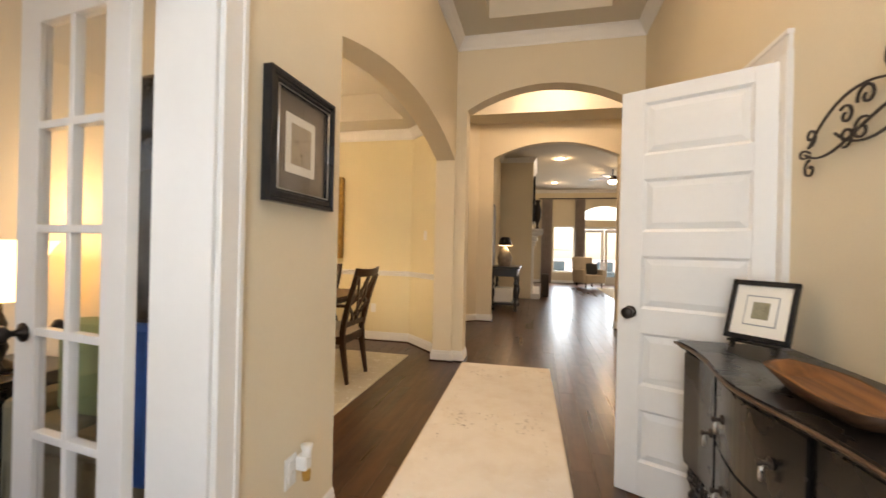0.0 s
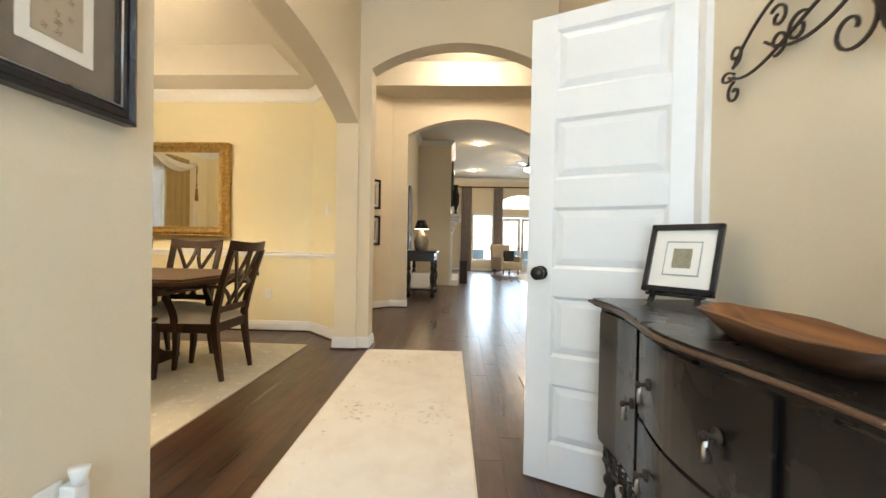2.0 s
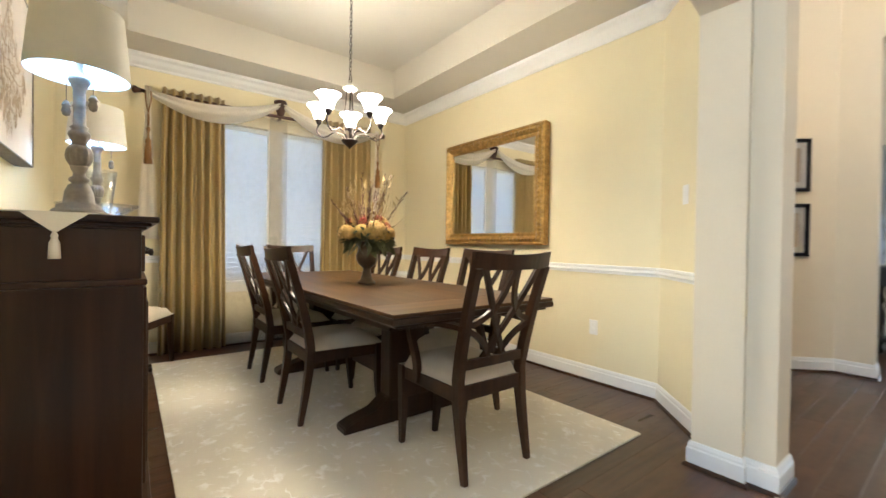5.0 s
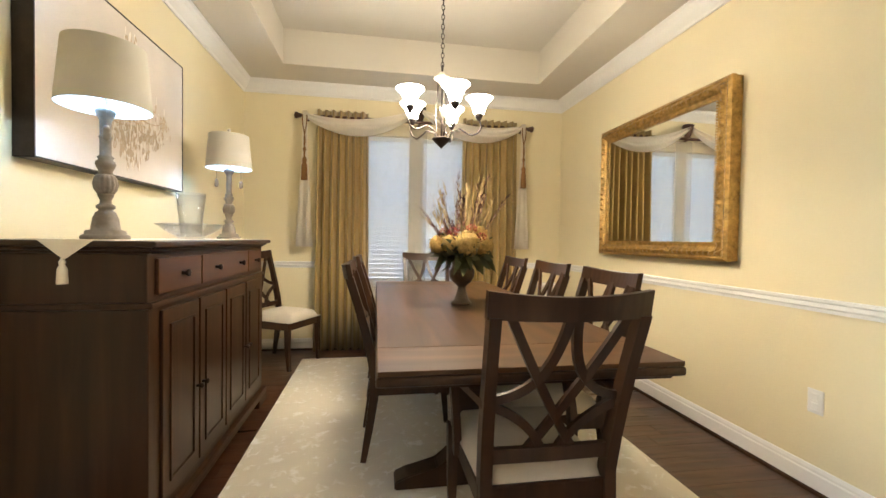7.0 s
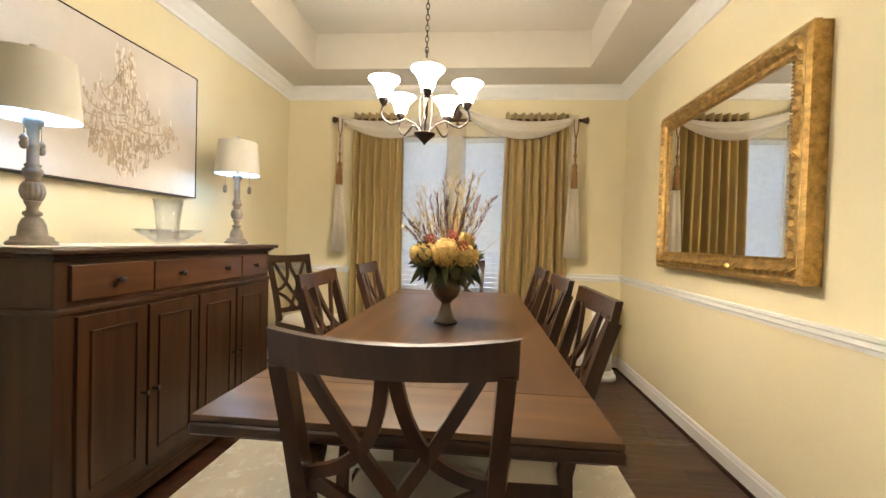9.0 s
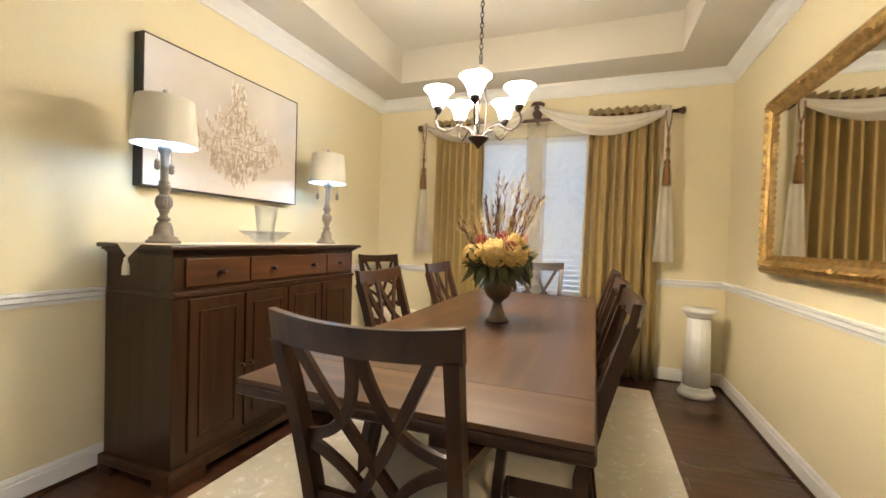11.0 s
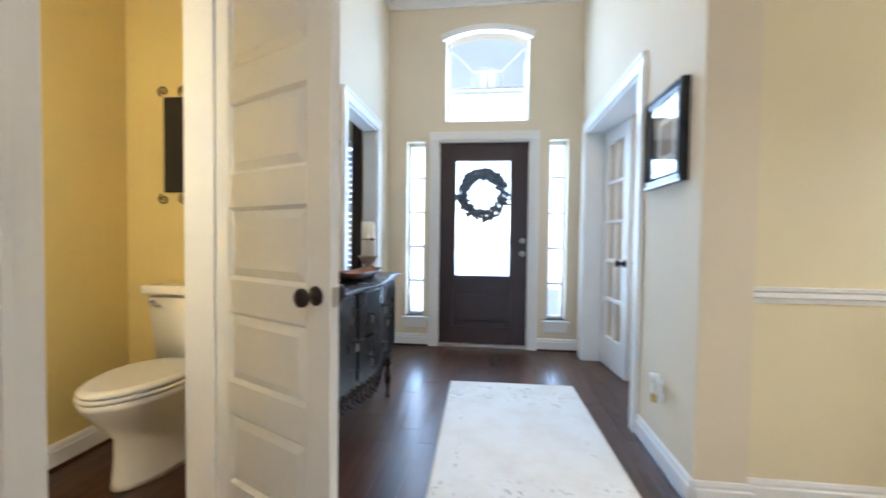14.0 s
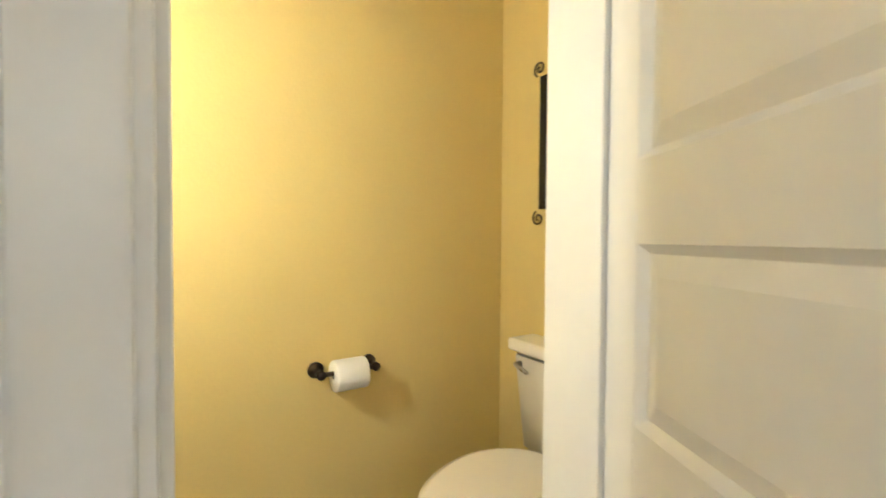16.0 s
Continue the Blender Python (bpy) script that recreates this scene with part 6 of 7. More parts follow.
BLACKFRAME = surf("black_lacquer", (0.012, 0.012, 0.015), 0.22, 0.2, 8, 60, 0.0005)
FABRICMAT = surf("taupe_damask_mat", (0.17, 0.14, 0.115), 0.8, 0.35, 25, 120, 0.001)
FAWN = surf("fawn_print", (0.42, 0.34, 0.25), 0.9, 0.08, 10, 80, 0.0)
fr = framed("framed_print", "black framed botanical print with a taupe damask mat", pose(HW + 0.002, 1.81, 1.596, 0, 0, 90), 0.43, 0.45, 0.05, BLACKFRAME,
            [(0.048, FABRICMAT, "outer_mat"), (0.118, PAPER, "inner_mat"), (0.150, FAWN, "print")], 0.035)
bm = bmesh.new()
rnd = random.Random(8)
for k in range(10):
    x, z = rnd.choice((-0.035, 0, 0.035)) + rnd.uniform(-0.006, 0.006), -0.055 + 0.022 * (k % 6)
    for a in range(4):
        q = a * math.pi / 2 + 0.4
        vs = [bm.verts.new((x, -0.0135, z)), bm.verts.new((x + 0.009 * math.cos(q - 0.3), -0.0135, z + 0.009 * math.sin(q - 0.3))), bm.verts.new((x + 0.009 * math.cos(q + 0.3), -0.0135, z + 0.009 * math.sin(q + 0.3)))]
        bm.faces.new(vs)
part("sprigs", bm, surf("brown_print", (0.16, 0.11, 0.07), 0.9, 0.2), fr)
part("bead", rod([(-0.168, -0.030, -0.178), (0.168, -0.030, -0.178), (0.168, -0.030, 0.178), (-0.168, -0.030, 0.178)], 0.003, seg=5, closed=True), NICKEL, fr, "thin silver inner bead")


def wall_plate(name, label, m, holes=0, toggle=False):
    p = thing(name, label, "switch" if toggle else "socket", m)
    part("plate", boxed(-0.036, 0.036, -0.006, 0, -0.058, 0.058, 0.003), PLASTIC, p)
    if toggle:
        part("toggle", boxed(-0.016, 0.016, -0.010, -0.005, -0.032, 0.032, 0.002), PLASTIC, p)
    for k in range(holes):
        part("receptacle", boxed(-0.017, 0.017, -0.009, -0.005, -0.04 + 0.045 * k, -0.006 + 0.045 * k, 0.004), PLASTIC, p)
    return p


wall_plate("wall_socket", "white wall socket in the hall", pose(HW + 0.001, 1.80, 0.37, 0, 0, 90), 2)
fresh = thing("air_freshener", "white plug-in air freshener with a clear amber bottle", "air freshener", pose(HW + 0.012, 1.84, 0.385, 0, 0, 90))
part("body", boxed(-0.022, 0.022, -0.045, 0, -0.02, 0.035, 0.008), PLASTIC, fresh)
part("cap", turned([(0.0, 0.0), (0.016, 0.0), (0.018, 0.02), (0.024, 0.045), (0.0, 0.045)], seg=16, at=(0, -0.035, 0.03)), PLASTIC, fresh)
part("bottle", turned([(0.0, -0.06), (0.015, -0.06), (0.017, -0.03), (0.010, -0.015), (0.0, -0.015)], seg=14, at=(0, -0.035, 0)), glass("amber_glass", (0.9, 0.75, 0.45), 0.05), fresh)
wall_plate("wall_socket", "white wall socket below the chair rail", pose(-1.80, DN - 0.001, 0.43), 2)
wall_plate("light_switch", "white rocker light switch on the slanting wall", pose(-1.033, 5.232, 1.385, 0, 0, -45), toggle=True)


# wrought iron scroll ornament over the hall sideboard
def spiral(c, r0, r1, a0, turns, n=28):
    out = []
    for i in range(n + 1):
        s = i / n
        r = r0 + (r1 - r0) * s
        a = a0 + turns * 2 * math.pi * s
        out.append((c[0] + r * math.cos(a), c[1] + r * math.sin(a)))
    return out


art = thing("iron_wall_art", "brown wrought-iron scroll ornament hung above the sideboard", "wall art", Matrix(((0, 0, -1, HE - 0.018), (-1, 0, 0, 1.745), (0, 1, 0, 1.680), (0, 0, 0, 1))))


def bar2(pts, w=0.0035):
    return rod([(a, b, 0) for a, b in pts], 1, flat=(0.0035, w), up=(0, 0, 1))


for s in (-1, 1):
    def P(x, y, s=s):
        return (s * x, s * y)

    def B(a, b, c, d, s=s):
        return bez(P(*a), P(*b), P(*c), P(*d), 14)
    part("scroll", bar2(B((-0.50, -0.07), (-0.36, -0.16), (-0.22, 0.00), (-0.03, 0.02))), IRON, art)
    part("scroll", bar2(B((-0.48, -0.05), (-0.36, 0.10), (-0.2, 0.14), (-0.02, 0.03))), IRON, art)
    part("scroll", bar2(spiral(P(-0.08, 0.13), 0.075, 0.012, 0.2 + (0 if s > 0 else math.pi), 1.2)), IRON, art)
    part("scroll", bar2(spiral(P(0.07, -0.14), 0.078, 0.012, 2.4 + (0 if s > 0 else math.pi), 1.25)), IRON, art)
    part("scroll", bar2(spiral(P(-0.07, -0.13), 0.065, 0.012, 0.9 + (0 if s > 0 else math.pi), -1.2)), IRON, art)
    part("scroll", bar2(B((-0.02, 0.02), (-0.03, 0.08), (-0.02, 0.10), (-0.008, 0.145))), IRON, art)
    part("scroll", bar2(B((-0.0, 0.0), (-0.01, -0.06), (0.0, -0.08), (-0.005, -0.13))), IRON, art)
    part("scroll", bar2(spiral(P(-0.22, -0.05), 0.042, 0.008, 0.6 + (0 if s > 0 else math.pi), 1.2)), IRON, art)
    part("scroll", bar2(spiral(P(-0.20, 0.05), 0.042, 0.008, 3.4 + (0 if s > 0 else math.pi), -1.2)), IRON, art)
    part("scroll", bar2(spiral(P(-0.29, 0.015), 0.036, 0.008, 2.4 + (0 if s > 0 else math.pi), -1.1)), IRON, art)
    part("scroll", bar2(spiral(P(-0.29, -0.055), 0.036, 0.008, 4.4 + (0 if s > 0 else math.pi), 1.1)), IRON, art)
    part("scroll", bar2(spiral(P(-0.47, -0.01), 0.036, 0.006, 4.4 + (0 if s > 0 else math.pi), 1.15)), IRON, art)
    part("scroll", bar2(spiral(P(-0.47, -0.13), 0.036, 0.006, 1.6 + (0 if s > 0 else math.pi), 1.15)), IRON, art)
    part("scroll", bar2(B((-0.47, -0.07), (-0.54, -0.02), (-0.56, -0.10), (-0.47, -0.08))), IRON, art)
    part("scroll", bar2(B((0.0, 0.01), (-0.10, -0.10), (-0.24, -0.12), (-0.34, -0.03))), IRON, art)
bm = bmesh.new()
for k in range(10):
    a = 2 * math.pi * k / 10
    vs = [bm.verts.new((0.006 * math.cos(a + q) * 0.5, 0.006 * math.sin(a + q) * 0.5, 0.012)) for q in (-0.5, 0.5)] + [bm.verts.new((0.045 * math.cos(a + 0.15), 0.045 * math.sin(a + 0.15), 0.004)), bm.verts.new((0.045 * math.cos(a - 0.15), 0.045 * math.sin(a - 0.15), 0.004))]
    bm.faces.new(vs)
lathe(bm, [(0.0, -0.004), (0.016, -0.004), (0.014, 0.016), (0.0, 0.018)], seg=10)
part("rosette", bm, IRON, art, "iron leaf rosette")


# antique black sideboard in the hall
def hall_sideboard():
    y0, y1, xf, H = 1.13, 2.32, 0.885, 0.862
    sb = thing("hall_sideboard", "antique black serpentine sideboard with brown worn edges", "sideboard")

    def front(y, off=0.0):
        u = (y - (y0 + y1) / 2) / ((y1 - y0) / 2)
        return xf + 0.03 - 0.055 * math.exp(-(u / 0.42) ** 2) - 0.03 * max(0.0, abs(u) - 0.75) * 2 + off

    def slab(yA, yB, z0, z1, off, back, n=28, bev=0.0):
        bm = bmesh.new()
        ys = [yA + (yB - yA) * i / n for i in range(n + 1)]
        ring = [(front(y, off), y) for y in ys] + [(back, yB), (back, yA)]
        lo = [bm.verts.new((x, y, z0)) for x, y in ring]
        hi = [bm.verts.new((x, y, z1)) for x, y in ring]
        bm.faces.new(lo)
        bm.faces.new(hi)
        m = len(ring)
        for i in range(m):
            bm.faces.new((lo[i], lo[(i + 1) % m], hi[(i + 1) % m], hi[i]))
        if bev:
            bmesh.ops.bevel(bm, geom=[e for e in bm.edges if abs(e.verts[0].co.z - e.verts[1].co.z) < 1e-5], offset=bev, segments=3, affect="EDGES")
        return bm
    part("top", slab(y0 - 0.02, y1 + 0.02, H - 0.024, H, -0.02, HE - 0.012, bev=0.008), BLACKWOOD, sb, "black serpentine top")
    EDGE = surf("worn_brown_edge", (0.085, 0.042, 0.022), 0.4, 0.4, 18, 60, 0.001)
    pts = [(front(y0 - 0.02 + (y1 - y0 + 0.04) * i / 28, -0.022), y0 - 0.02 + (y1 - y0 + 0.04) * i / 28, H - 0.012) for i in range(29)]
    part("edge_bead", rod(pts, 0.006, seg=6), EDGE, sb, "worn brown edge moulding")
    part("body", slab(y0, y1, 0.36, H - 0.024, 0.012, HE - 0.016), BLACKWOOD, sb)
    for a, b, n in ((y0 + 0.02, y0 + 0.33, 1), (y0 + 0.36, y1 - 0.36, 2), (y1 - 0.33, y1 - 0.02, 1)):
        for k in range(n):
            z0 = 0.385 + (0.215 if k else 0) if n == 2 else 0.385
            z1 = (0.59 if not k else 0.82) if n == 2 else 0.82
            dd = part("drawer" if n == 2 else "cabinet_door", slab(a, b, z0, z1, 0.0, front((a + b) / 2) + 0.04, 14, 0.003), BLACKWOOD, sb)
            for ky in ((a + 0.10, b - 0.10) if n == 2 else ((b - 0.03,) if a < 1.4 else (a + 0.03,))):
                zz = (z0 + z1) / 2
                h = part("handle", turned([(0.0, 0.0), (0.016, 0.0), (0.014, 0.004), (0.005, 0.006), (0.005, 0.018), (0.009, 0.022), (0.008, 0.030), (0.0, 0.032)], seg=12), IRON, dd, "dark drop handle")
                h.matrix_local = pose(front(ky, -0.002), ky, zz, 0, -90, 0)
                part("drop", rod([(front(ky, -0.02), ky, zz), (front(ky, -0.024), ky, zz - 0.02), (front(ky, -0.02), ky, zz - 0.045)], [0.003, 0.005, 0.008], seg=7), NICKEL, dd, "tarnished drop pull")
    # pierced apron of small scrolls
    bm = bmesh.new()
    n = 46
    for i in range(n):
        y = y0 + 0.05 + (y1 - y0 - 0.10) * (i + 0.5) / n
        w = (y1 - y0 - 0.10) / n
        zl = 0.325 - 0.05 * math.sin(math.pi * i / (n - 1)) - 0.022 * abs(math.sin(math.pi * i / 4.0))
        hexa(bm, [(front(y, 0.004), y - w / 2, zl), (front(y, 0.018), y - w / 2, zl), (front(y, 0.018), y + w / 2, zl), (front(y, 0.004), y + w / 2, zl),
                  (front(y, 0.004), y - w / 2, zl + 0.014), (front(y, 0.018), y - w / 2, zl + 0.014), (front(y, 0.018), y + w / 2, zl + 0.014), (front(y, 0.004), y + w / 2, zl + 0.014)])
        if i % 2 == 0:
            tube(bm, [(front(y, 0.010), y, zl + 0.01), (front(y, 0.010), y + 0.012, (zl + 0.36) / 2), (front(y, 0.010), y, 0.362)], 0.006, seg=5)
        else:
            tube(bm, [(front(y, 0.010) + 0.0, y + 0.014 * math.cos(a), 0.338 + 0.014 * math.sin(a)) for a in [2 * math.pi * q / 8 for q in range(8)]], 0.004, seg=5, closed=True)
    part("pierced_apron", bm, BLACKWOOD, sb, "pierced carved apron")
    for x, y in ((front(y0 + 0.04, 0.04), y0 + 0.04), (front(y1 - 0.04, 0.04), y1 - 0.04), (HE - 0.06, y0 + 0.05), (HE - 0.06, y1 - 0.05)):
        part("leg", turned([(0.0, 0.0), (0.012, 0.0), (0.018, 0.012), (0.013, 0.028), (0.011, 0.06), (0.020, 0.11), (0.024, 0.16), (0.016, 0.20), (0.014, 0.215), (0.024, 0.23), (0.024, 0.245), (0.016, 0.26), (0.022, 0.29), (0.026, 0.33), (0.026, 0.37), (0.0, 0.37)], seg=16, at=(x, y, 0)), BLACKWOOD, sb, "turned black leg")
    return H


SBZ = hall_sideboard()
es = thing("easel_picture", "black framed small print with a white mat on a table easel", "picture", pose(1.118, 2.217, SBZ, 0, 0, -52.5) @ Matrix.Diagonal((0.735, 0.90, 0.92, 1)))
# leaning picture facing -y of its own frame
q = part("frame_backing", boxed(-0.15, 0.15, 0.0, 0.012, 0.0, 0.255), BLACKWOOD, es)
q.matrix_local = pose(0, 0, 0.035, -17.5, 0, 0)
for a in ((-0.155, 0.155, 0.0, 0.022), (-0.155, 0.155, 0.238, 0.26), (-0.155, -0.133, 0.0, 0.26), (0.133, 0.155, 0.0, 0.26)):
    k = part("frame", boxed(a[0], a[1], -0.016, 0.002, a[2], a[3], 0.003), BLACKFRAME, es)
    k.matrix_local = pose(0, 0, 0.035, -17.5, 0, 0)
for nm, a, mt in (("mat", (-0.135, 0.135, 0.02, 0.24, -0.003), PAPER), ("mat_line", (-0.078, 0.078, 0.066, 0.196, -0.0045), surf("grey_line", (0.30, 0.32, 0.33), 0.9, 0.1)), ("mat_inner", (-0.073, 0.073, 0.071, 0.191, -0.0055), PAPER), ("print", (-0.040, 0.040, 0.095, 0.168, -0.007), surf("olive_print", (0.30, 0.27, 0.18), 0.9, 0.25, 30, 90))):
    k = part(nm, boxed(a[0], a[1], a[4], 0.0, a[2], a[3]), mt, es)
    k.matrix_local = pose(0, 0, 0.035, -17.5, 0, 0)
for s in (-1, 1):
    part("easel_leg", rod([(s * 0.10, -0.03, 0.0), (s * 0.095, -0.012, 0.034), (s * 0.09, 0.034, 0.036), (s * 0.03, 0.112, 0.25)], 1, flat=(0.011, 0.007)), BLACKWOOD, es)
part("easel_leg", rod([(0, 0.175, 0.0), (0.0, 0.105, 0.22)], 1, flat=(0.011, 0.007)), BLACKWOOD, es)
part("ledge", boxed(-0.12, 0.12, -0.034, 0.0, 0.026, 0.036, 0.003), BLACKWOOD, es)

# carved dough bowl
db = thing("dough_bowl", "long carved wooden dough bowl on the sideboard", "bowl", pose(1.015, 1.605, SBZ, 0, 0, -5))
bm = bmesh.new()
outer, inner, rim_o, rim_i = [], [], [], []
N = 36
for i in range(N):
    a = 2 * math.pi * i / N
    c, s = math.cos(a), math.sin(a)
    e = (abs(c) ** 4.5 + abs(s) ** 4.5) ** (-1 / 4.5)
    hw = 0.086 + 0.006 * math.sin(3 * a)
    hl = 0.24
    zr = 0.046 + 0.008 * abs(s) ** 3 + 0.003 * math.sin(5 * a)
    outer.append(bm.verts.new((c * e * hw * 0.60, s * e * hl * 0.66, 0.0)))
    rim_o.append(bm.verts.new((c * e * hw, s * e * hl, zr)))
    rim_i.append(bm.verts.new((c * e * hw * 0.86, s * e * hl * 0.93, zr + 0.001)))
    inner.append(bm.verts.new((c * e * hw * 0.58, s * e * hl * 0.70, 0.024)))
for i in range(N):
    j = (i + 1) % N
    for a, b in ((outer, rim_o), (rim_o, rim_i), (rim_i, inner)):
        f = bm.faces.new((a[i], a[j], b[j], b[i]))
        f.smooth, f.material_index = True, 1 if a is outer else 0
bm.faces.new(outer)
bm.faces.new(inner)
part("bowl", bm, [TRAYWOOD, wood("dark_bowl_underside", (0.018, 0.008, 0.004), (0.085, 0.034, 0.013), 0.6, 1, 9, 0.006, 0.1)], db)


def candle_stand(x, y, h, r, seed):
    cs = thing("pillar_candle", "ivory pillar candle with a star charm on a turned holder", "candle", pose(x, y, SBZ))
    part("holder", turned([(0.0, 0.0), (0.060, 0.0), (0.060, 0.008), (0.040, 0.020), (0.024, 0.034), (0.018, 0.044), (0.026, 0.052), (0.024, 0.060), (0.040, 0.072), (0.050, 0.092), (0.058, 0.108), (0.066, 0.112), (0.066, 0.120), (0.0, 0.118)], seg=28), surf("worn_tan_holder", (0.36, 0.26, 0.17), 0.6, 0.35, 12, 60, 0.002), cs, "worn tan holder")
    part("candle", turned([(0.0, 0.0), (r, 0.0), (r, h), (r - 0.008, h + 0.004), (r - 0.014, h - 0.004), (0.0, h - 0.01)], seg=24, at=(0, 0, 0.118)), CANDLE, cs)
    part("twine", rod([(r * 1.02 * math.cos(a), r * 1.02 * math.sin(a), 0.118 + h * 0.5) for a in [2 * math.pi * i / 20 for i in range(20)]], 0.003, seg=5, closed=True), TRAYWOOD, cs)
    bm = bmesh.new()
    for k in range(9):
        a = math.pi / 2 + 2 * math.pi * k / 9
        o = Vector((-0.040, 0.022, 0.048))
        sd = Vector((0.68, 0.73, 0))
        tip = o + sd * math.cos(a) * 0.030 + Vector((0, 0, math.sin(a) * 0.030))
        l = o + sd * math.cos(a + 0.35) * 0.013 + Vector((0, 0, math.sin(a + 0.35) * 0.013))
        r2 = o + sd * math.cos(a - 0.35) * 0.013 + Vector((0, 0, math.sin(a - 0.35) * 0.013))
        m1, m2 = o + Vector((-0.004, 0.004, 0)), o + Vector((0.004, -0.004, 0))
        v = [bm.verts.new(p) for p in (tip, l, m1, r2, m2)]
        for f in ((0, 1, 2), (0, 2, 3), (0, 1, 4), (0, 4, 3)):
            bm.faces.new([v[i] for i in f])
    part("star", bm, NICKEL, cs, "grey metal star")
    part("medallion", lathe(bmesh.new(), [(0.0, 0.118 + h * 0.46), (0.010, 0.118 + h * 0.46), (0.014, 0.118 + h * 0.5), (0.010, 0.118 + h * 0.54), (0.0, 0.118 + h * 0.54)], seg=14, at=(-0.034, 0.028, 0)), TASSEL, cs, "amber medallion on twine")
    return cs


candle_stand(1.060, 1.268, 0.22, 0.045, 1)

# vestibule prints on the slanting wall
for z in (1.80, 1.235):
    framed("small_print", "narrow dark framed print on the slanting wall", pose(-0.995, 7.18, z, 0, 0, 45), 0.34, 0.46, 0.035, BLACKFRAME,
           [(0.033, PAPER, "mat"), (0.08, FAWN, "print")], 0.02, group="prints on the slanting wall")

# ceiling lights that light the foyer and the vestibule
for nm, x, y, z, watts in (("foyer", 0.35, 2.2, SOFFIT_H + 0.35, 10), ("vestibule", 0.5, 6.2, 3.73, 21)):
    cl = thing("ceiling_light", "round flush ceiling light with a frosted glass bowl, lit", "ceiling light", pose(x, y, z))
    part("plate", turned([(0.0, 0.0), (0.17, 0.0), (0.17, -0.02), (0.0, -0.02)], seg=28), BRONZE, cl)
    part("bowl", turned([(0.16, -0.02), (0.14, -0.06), (0.09, -0.09), (0.0, -0.10)], seg=28), glow(nm + "_light_bowl", (1.0, 0.84, 0.6), 1.5), cl)
    point_lamp(nm + "_ceiling_lamp", (x, y, z - 0.17), watts, (1.0, 0.89, 0.74), 0.12)

# dining ceiling vent and detector
vt = thing("ceiling_vent", "small dark ceiling vent in the tray", "vent", pose(-3.35, 3.45, SOFFIT_D + 0.32))
part("frame", boxed(-0.05, 0.05, -0.10, 0.10, -0.008, 0.0, 0.003), PLASTIC, vt)
for k in range(6):
    part("slat", boxed(-0.04, 0.04, -0.085 + 0.03 * k, -0.067 + 0.03 * k, -0.011, -0.007), IRON, vt)
sd = tagged(part("smoke_detector", turned([(0.0, 0.0), (0.06, 0.0), (0.058, -0.02), (0.04, -0.032), (0.0, -0.034)], seg=24, at=(-3.2, 3.62, SOFFIT_D + 0.32)), PLASTIC), "round white smoke detector on the tray ceiling", "smoke detector")

# ---- powder room ----
wc = thing("toilet", "white two-piece toilet with its lid down", "toilet", pose(1.835, 1.985, 0) @ Matrix.Diagonal((1, 1, 1.075, 1)))
# faces +y, tank against the south wall


def oval(bm, rings, n=32):
    prev = None
    out = []
    for cy, hx, hy, z in rings:
        ring = []
        for i in range(n):
            a = 2 * math.pi * i / n
            c, s = math.cos(a), math.sin(a)
            k = 1.0 if s > 0 else 0.86
            ring.append(bm.verts.new((hx * c * (1 - 0.10 * max(0, s)), cy + hy * s * k, z)))
        out.append(ring)
    for a, b in zip(out, out[1:]):
        for i in range(n):
            bm.faces.new((a[i], a[(i + 1) % n], b[(i + 1) % n], b[i])).smooth = True
    bm.faces.new(out[0])
    bm.faces.new(out[-1])
    return bm


part("pedestal", oval(bmesh.new(), [(0.13, 0.128, 0.25, 0.0), (0.13, 0.122, 0.245, 0.025), (0.14, 0.112, 0.225, 0.12), (0.15, 0.112, 0.215, 0.20), (0.19, 0.145, 0.245, 0.28), (0.22, 0.185, 0.275, 0.36), (0.225, 0.19, 0.28, 0.385), (0.225, 0.18, 0.27, 0.39)]), PORCELAIN, wc, "white porcelain bowl")
part("seat", oval(bmesh.new(), [(0.225, 0.185, 0.275, 0.39), (0.225, 0.192, 0.285, 0.397), (0.225, 0.192, 0.285, 0.405), (0.225, 0.186, 0.28, 0.41)]), PORCELAIN, wc)
part("lid", oval(bmesh.new(), [(0.222, 0.184, 0.278, 0.413), (0.222, 0.190, 0.284, 0.418), (0.222, 0.188, 0.282, 0.430), (0.222, 0.165, 0.255, 0.440)]), PORCELAIN, wc, "white closed lid")
bm = bmesh.new()
hexa(bm, [(-0.175, -0.13, 0.39), (0.175, -0.13, 0.39), (0.175, -0.03, 0.39), (-0.175, -0.03, 0.39), (-0.215, -0.14, 0.74), (0.215, -0.14, 0.74), (0.215, -0.015, 0.74), (-0.215, -0.015, 0.74)])
bmesh.ops.bevel(bm, geom=bm.edges[:], offset=0.018, segments=4, affect="EDGES")
for f in bm.faces:
    f.smooth = True
part("tank", bm, PORCELAIN, wc)
part("tank_lid", boxed(-0.228, 0.228, -0.143, 0.0, 0.738, 0.782, 0.014, 3), PORCELAIN, wc)
part("flush_lever", rod([(0.165, -0.012, 0.70), (0.165, 0.012, 0.70), (0.145, 0.02, 0.698), (0.095, 0.022, 0.688)], [0.011, 0.009, 0.008, 0.006], seg=8), NICKEL, wc, "chrome flush lever")
tp = thing("toilet_paper_holder", "dark bronze post holding a white toilet paper roll", "paper holder")
TPZ, TPX = 0.77, 2.27
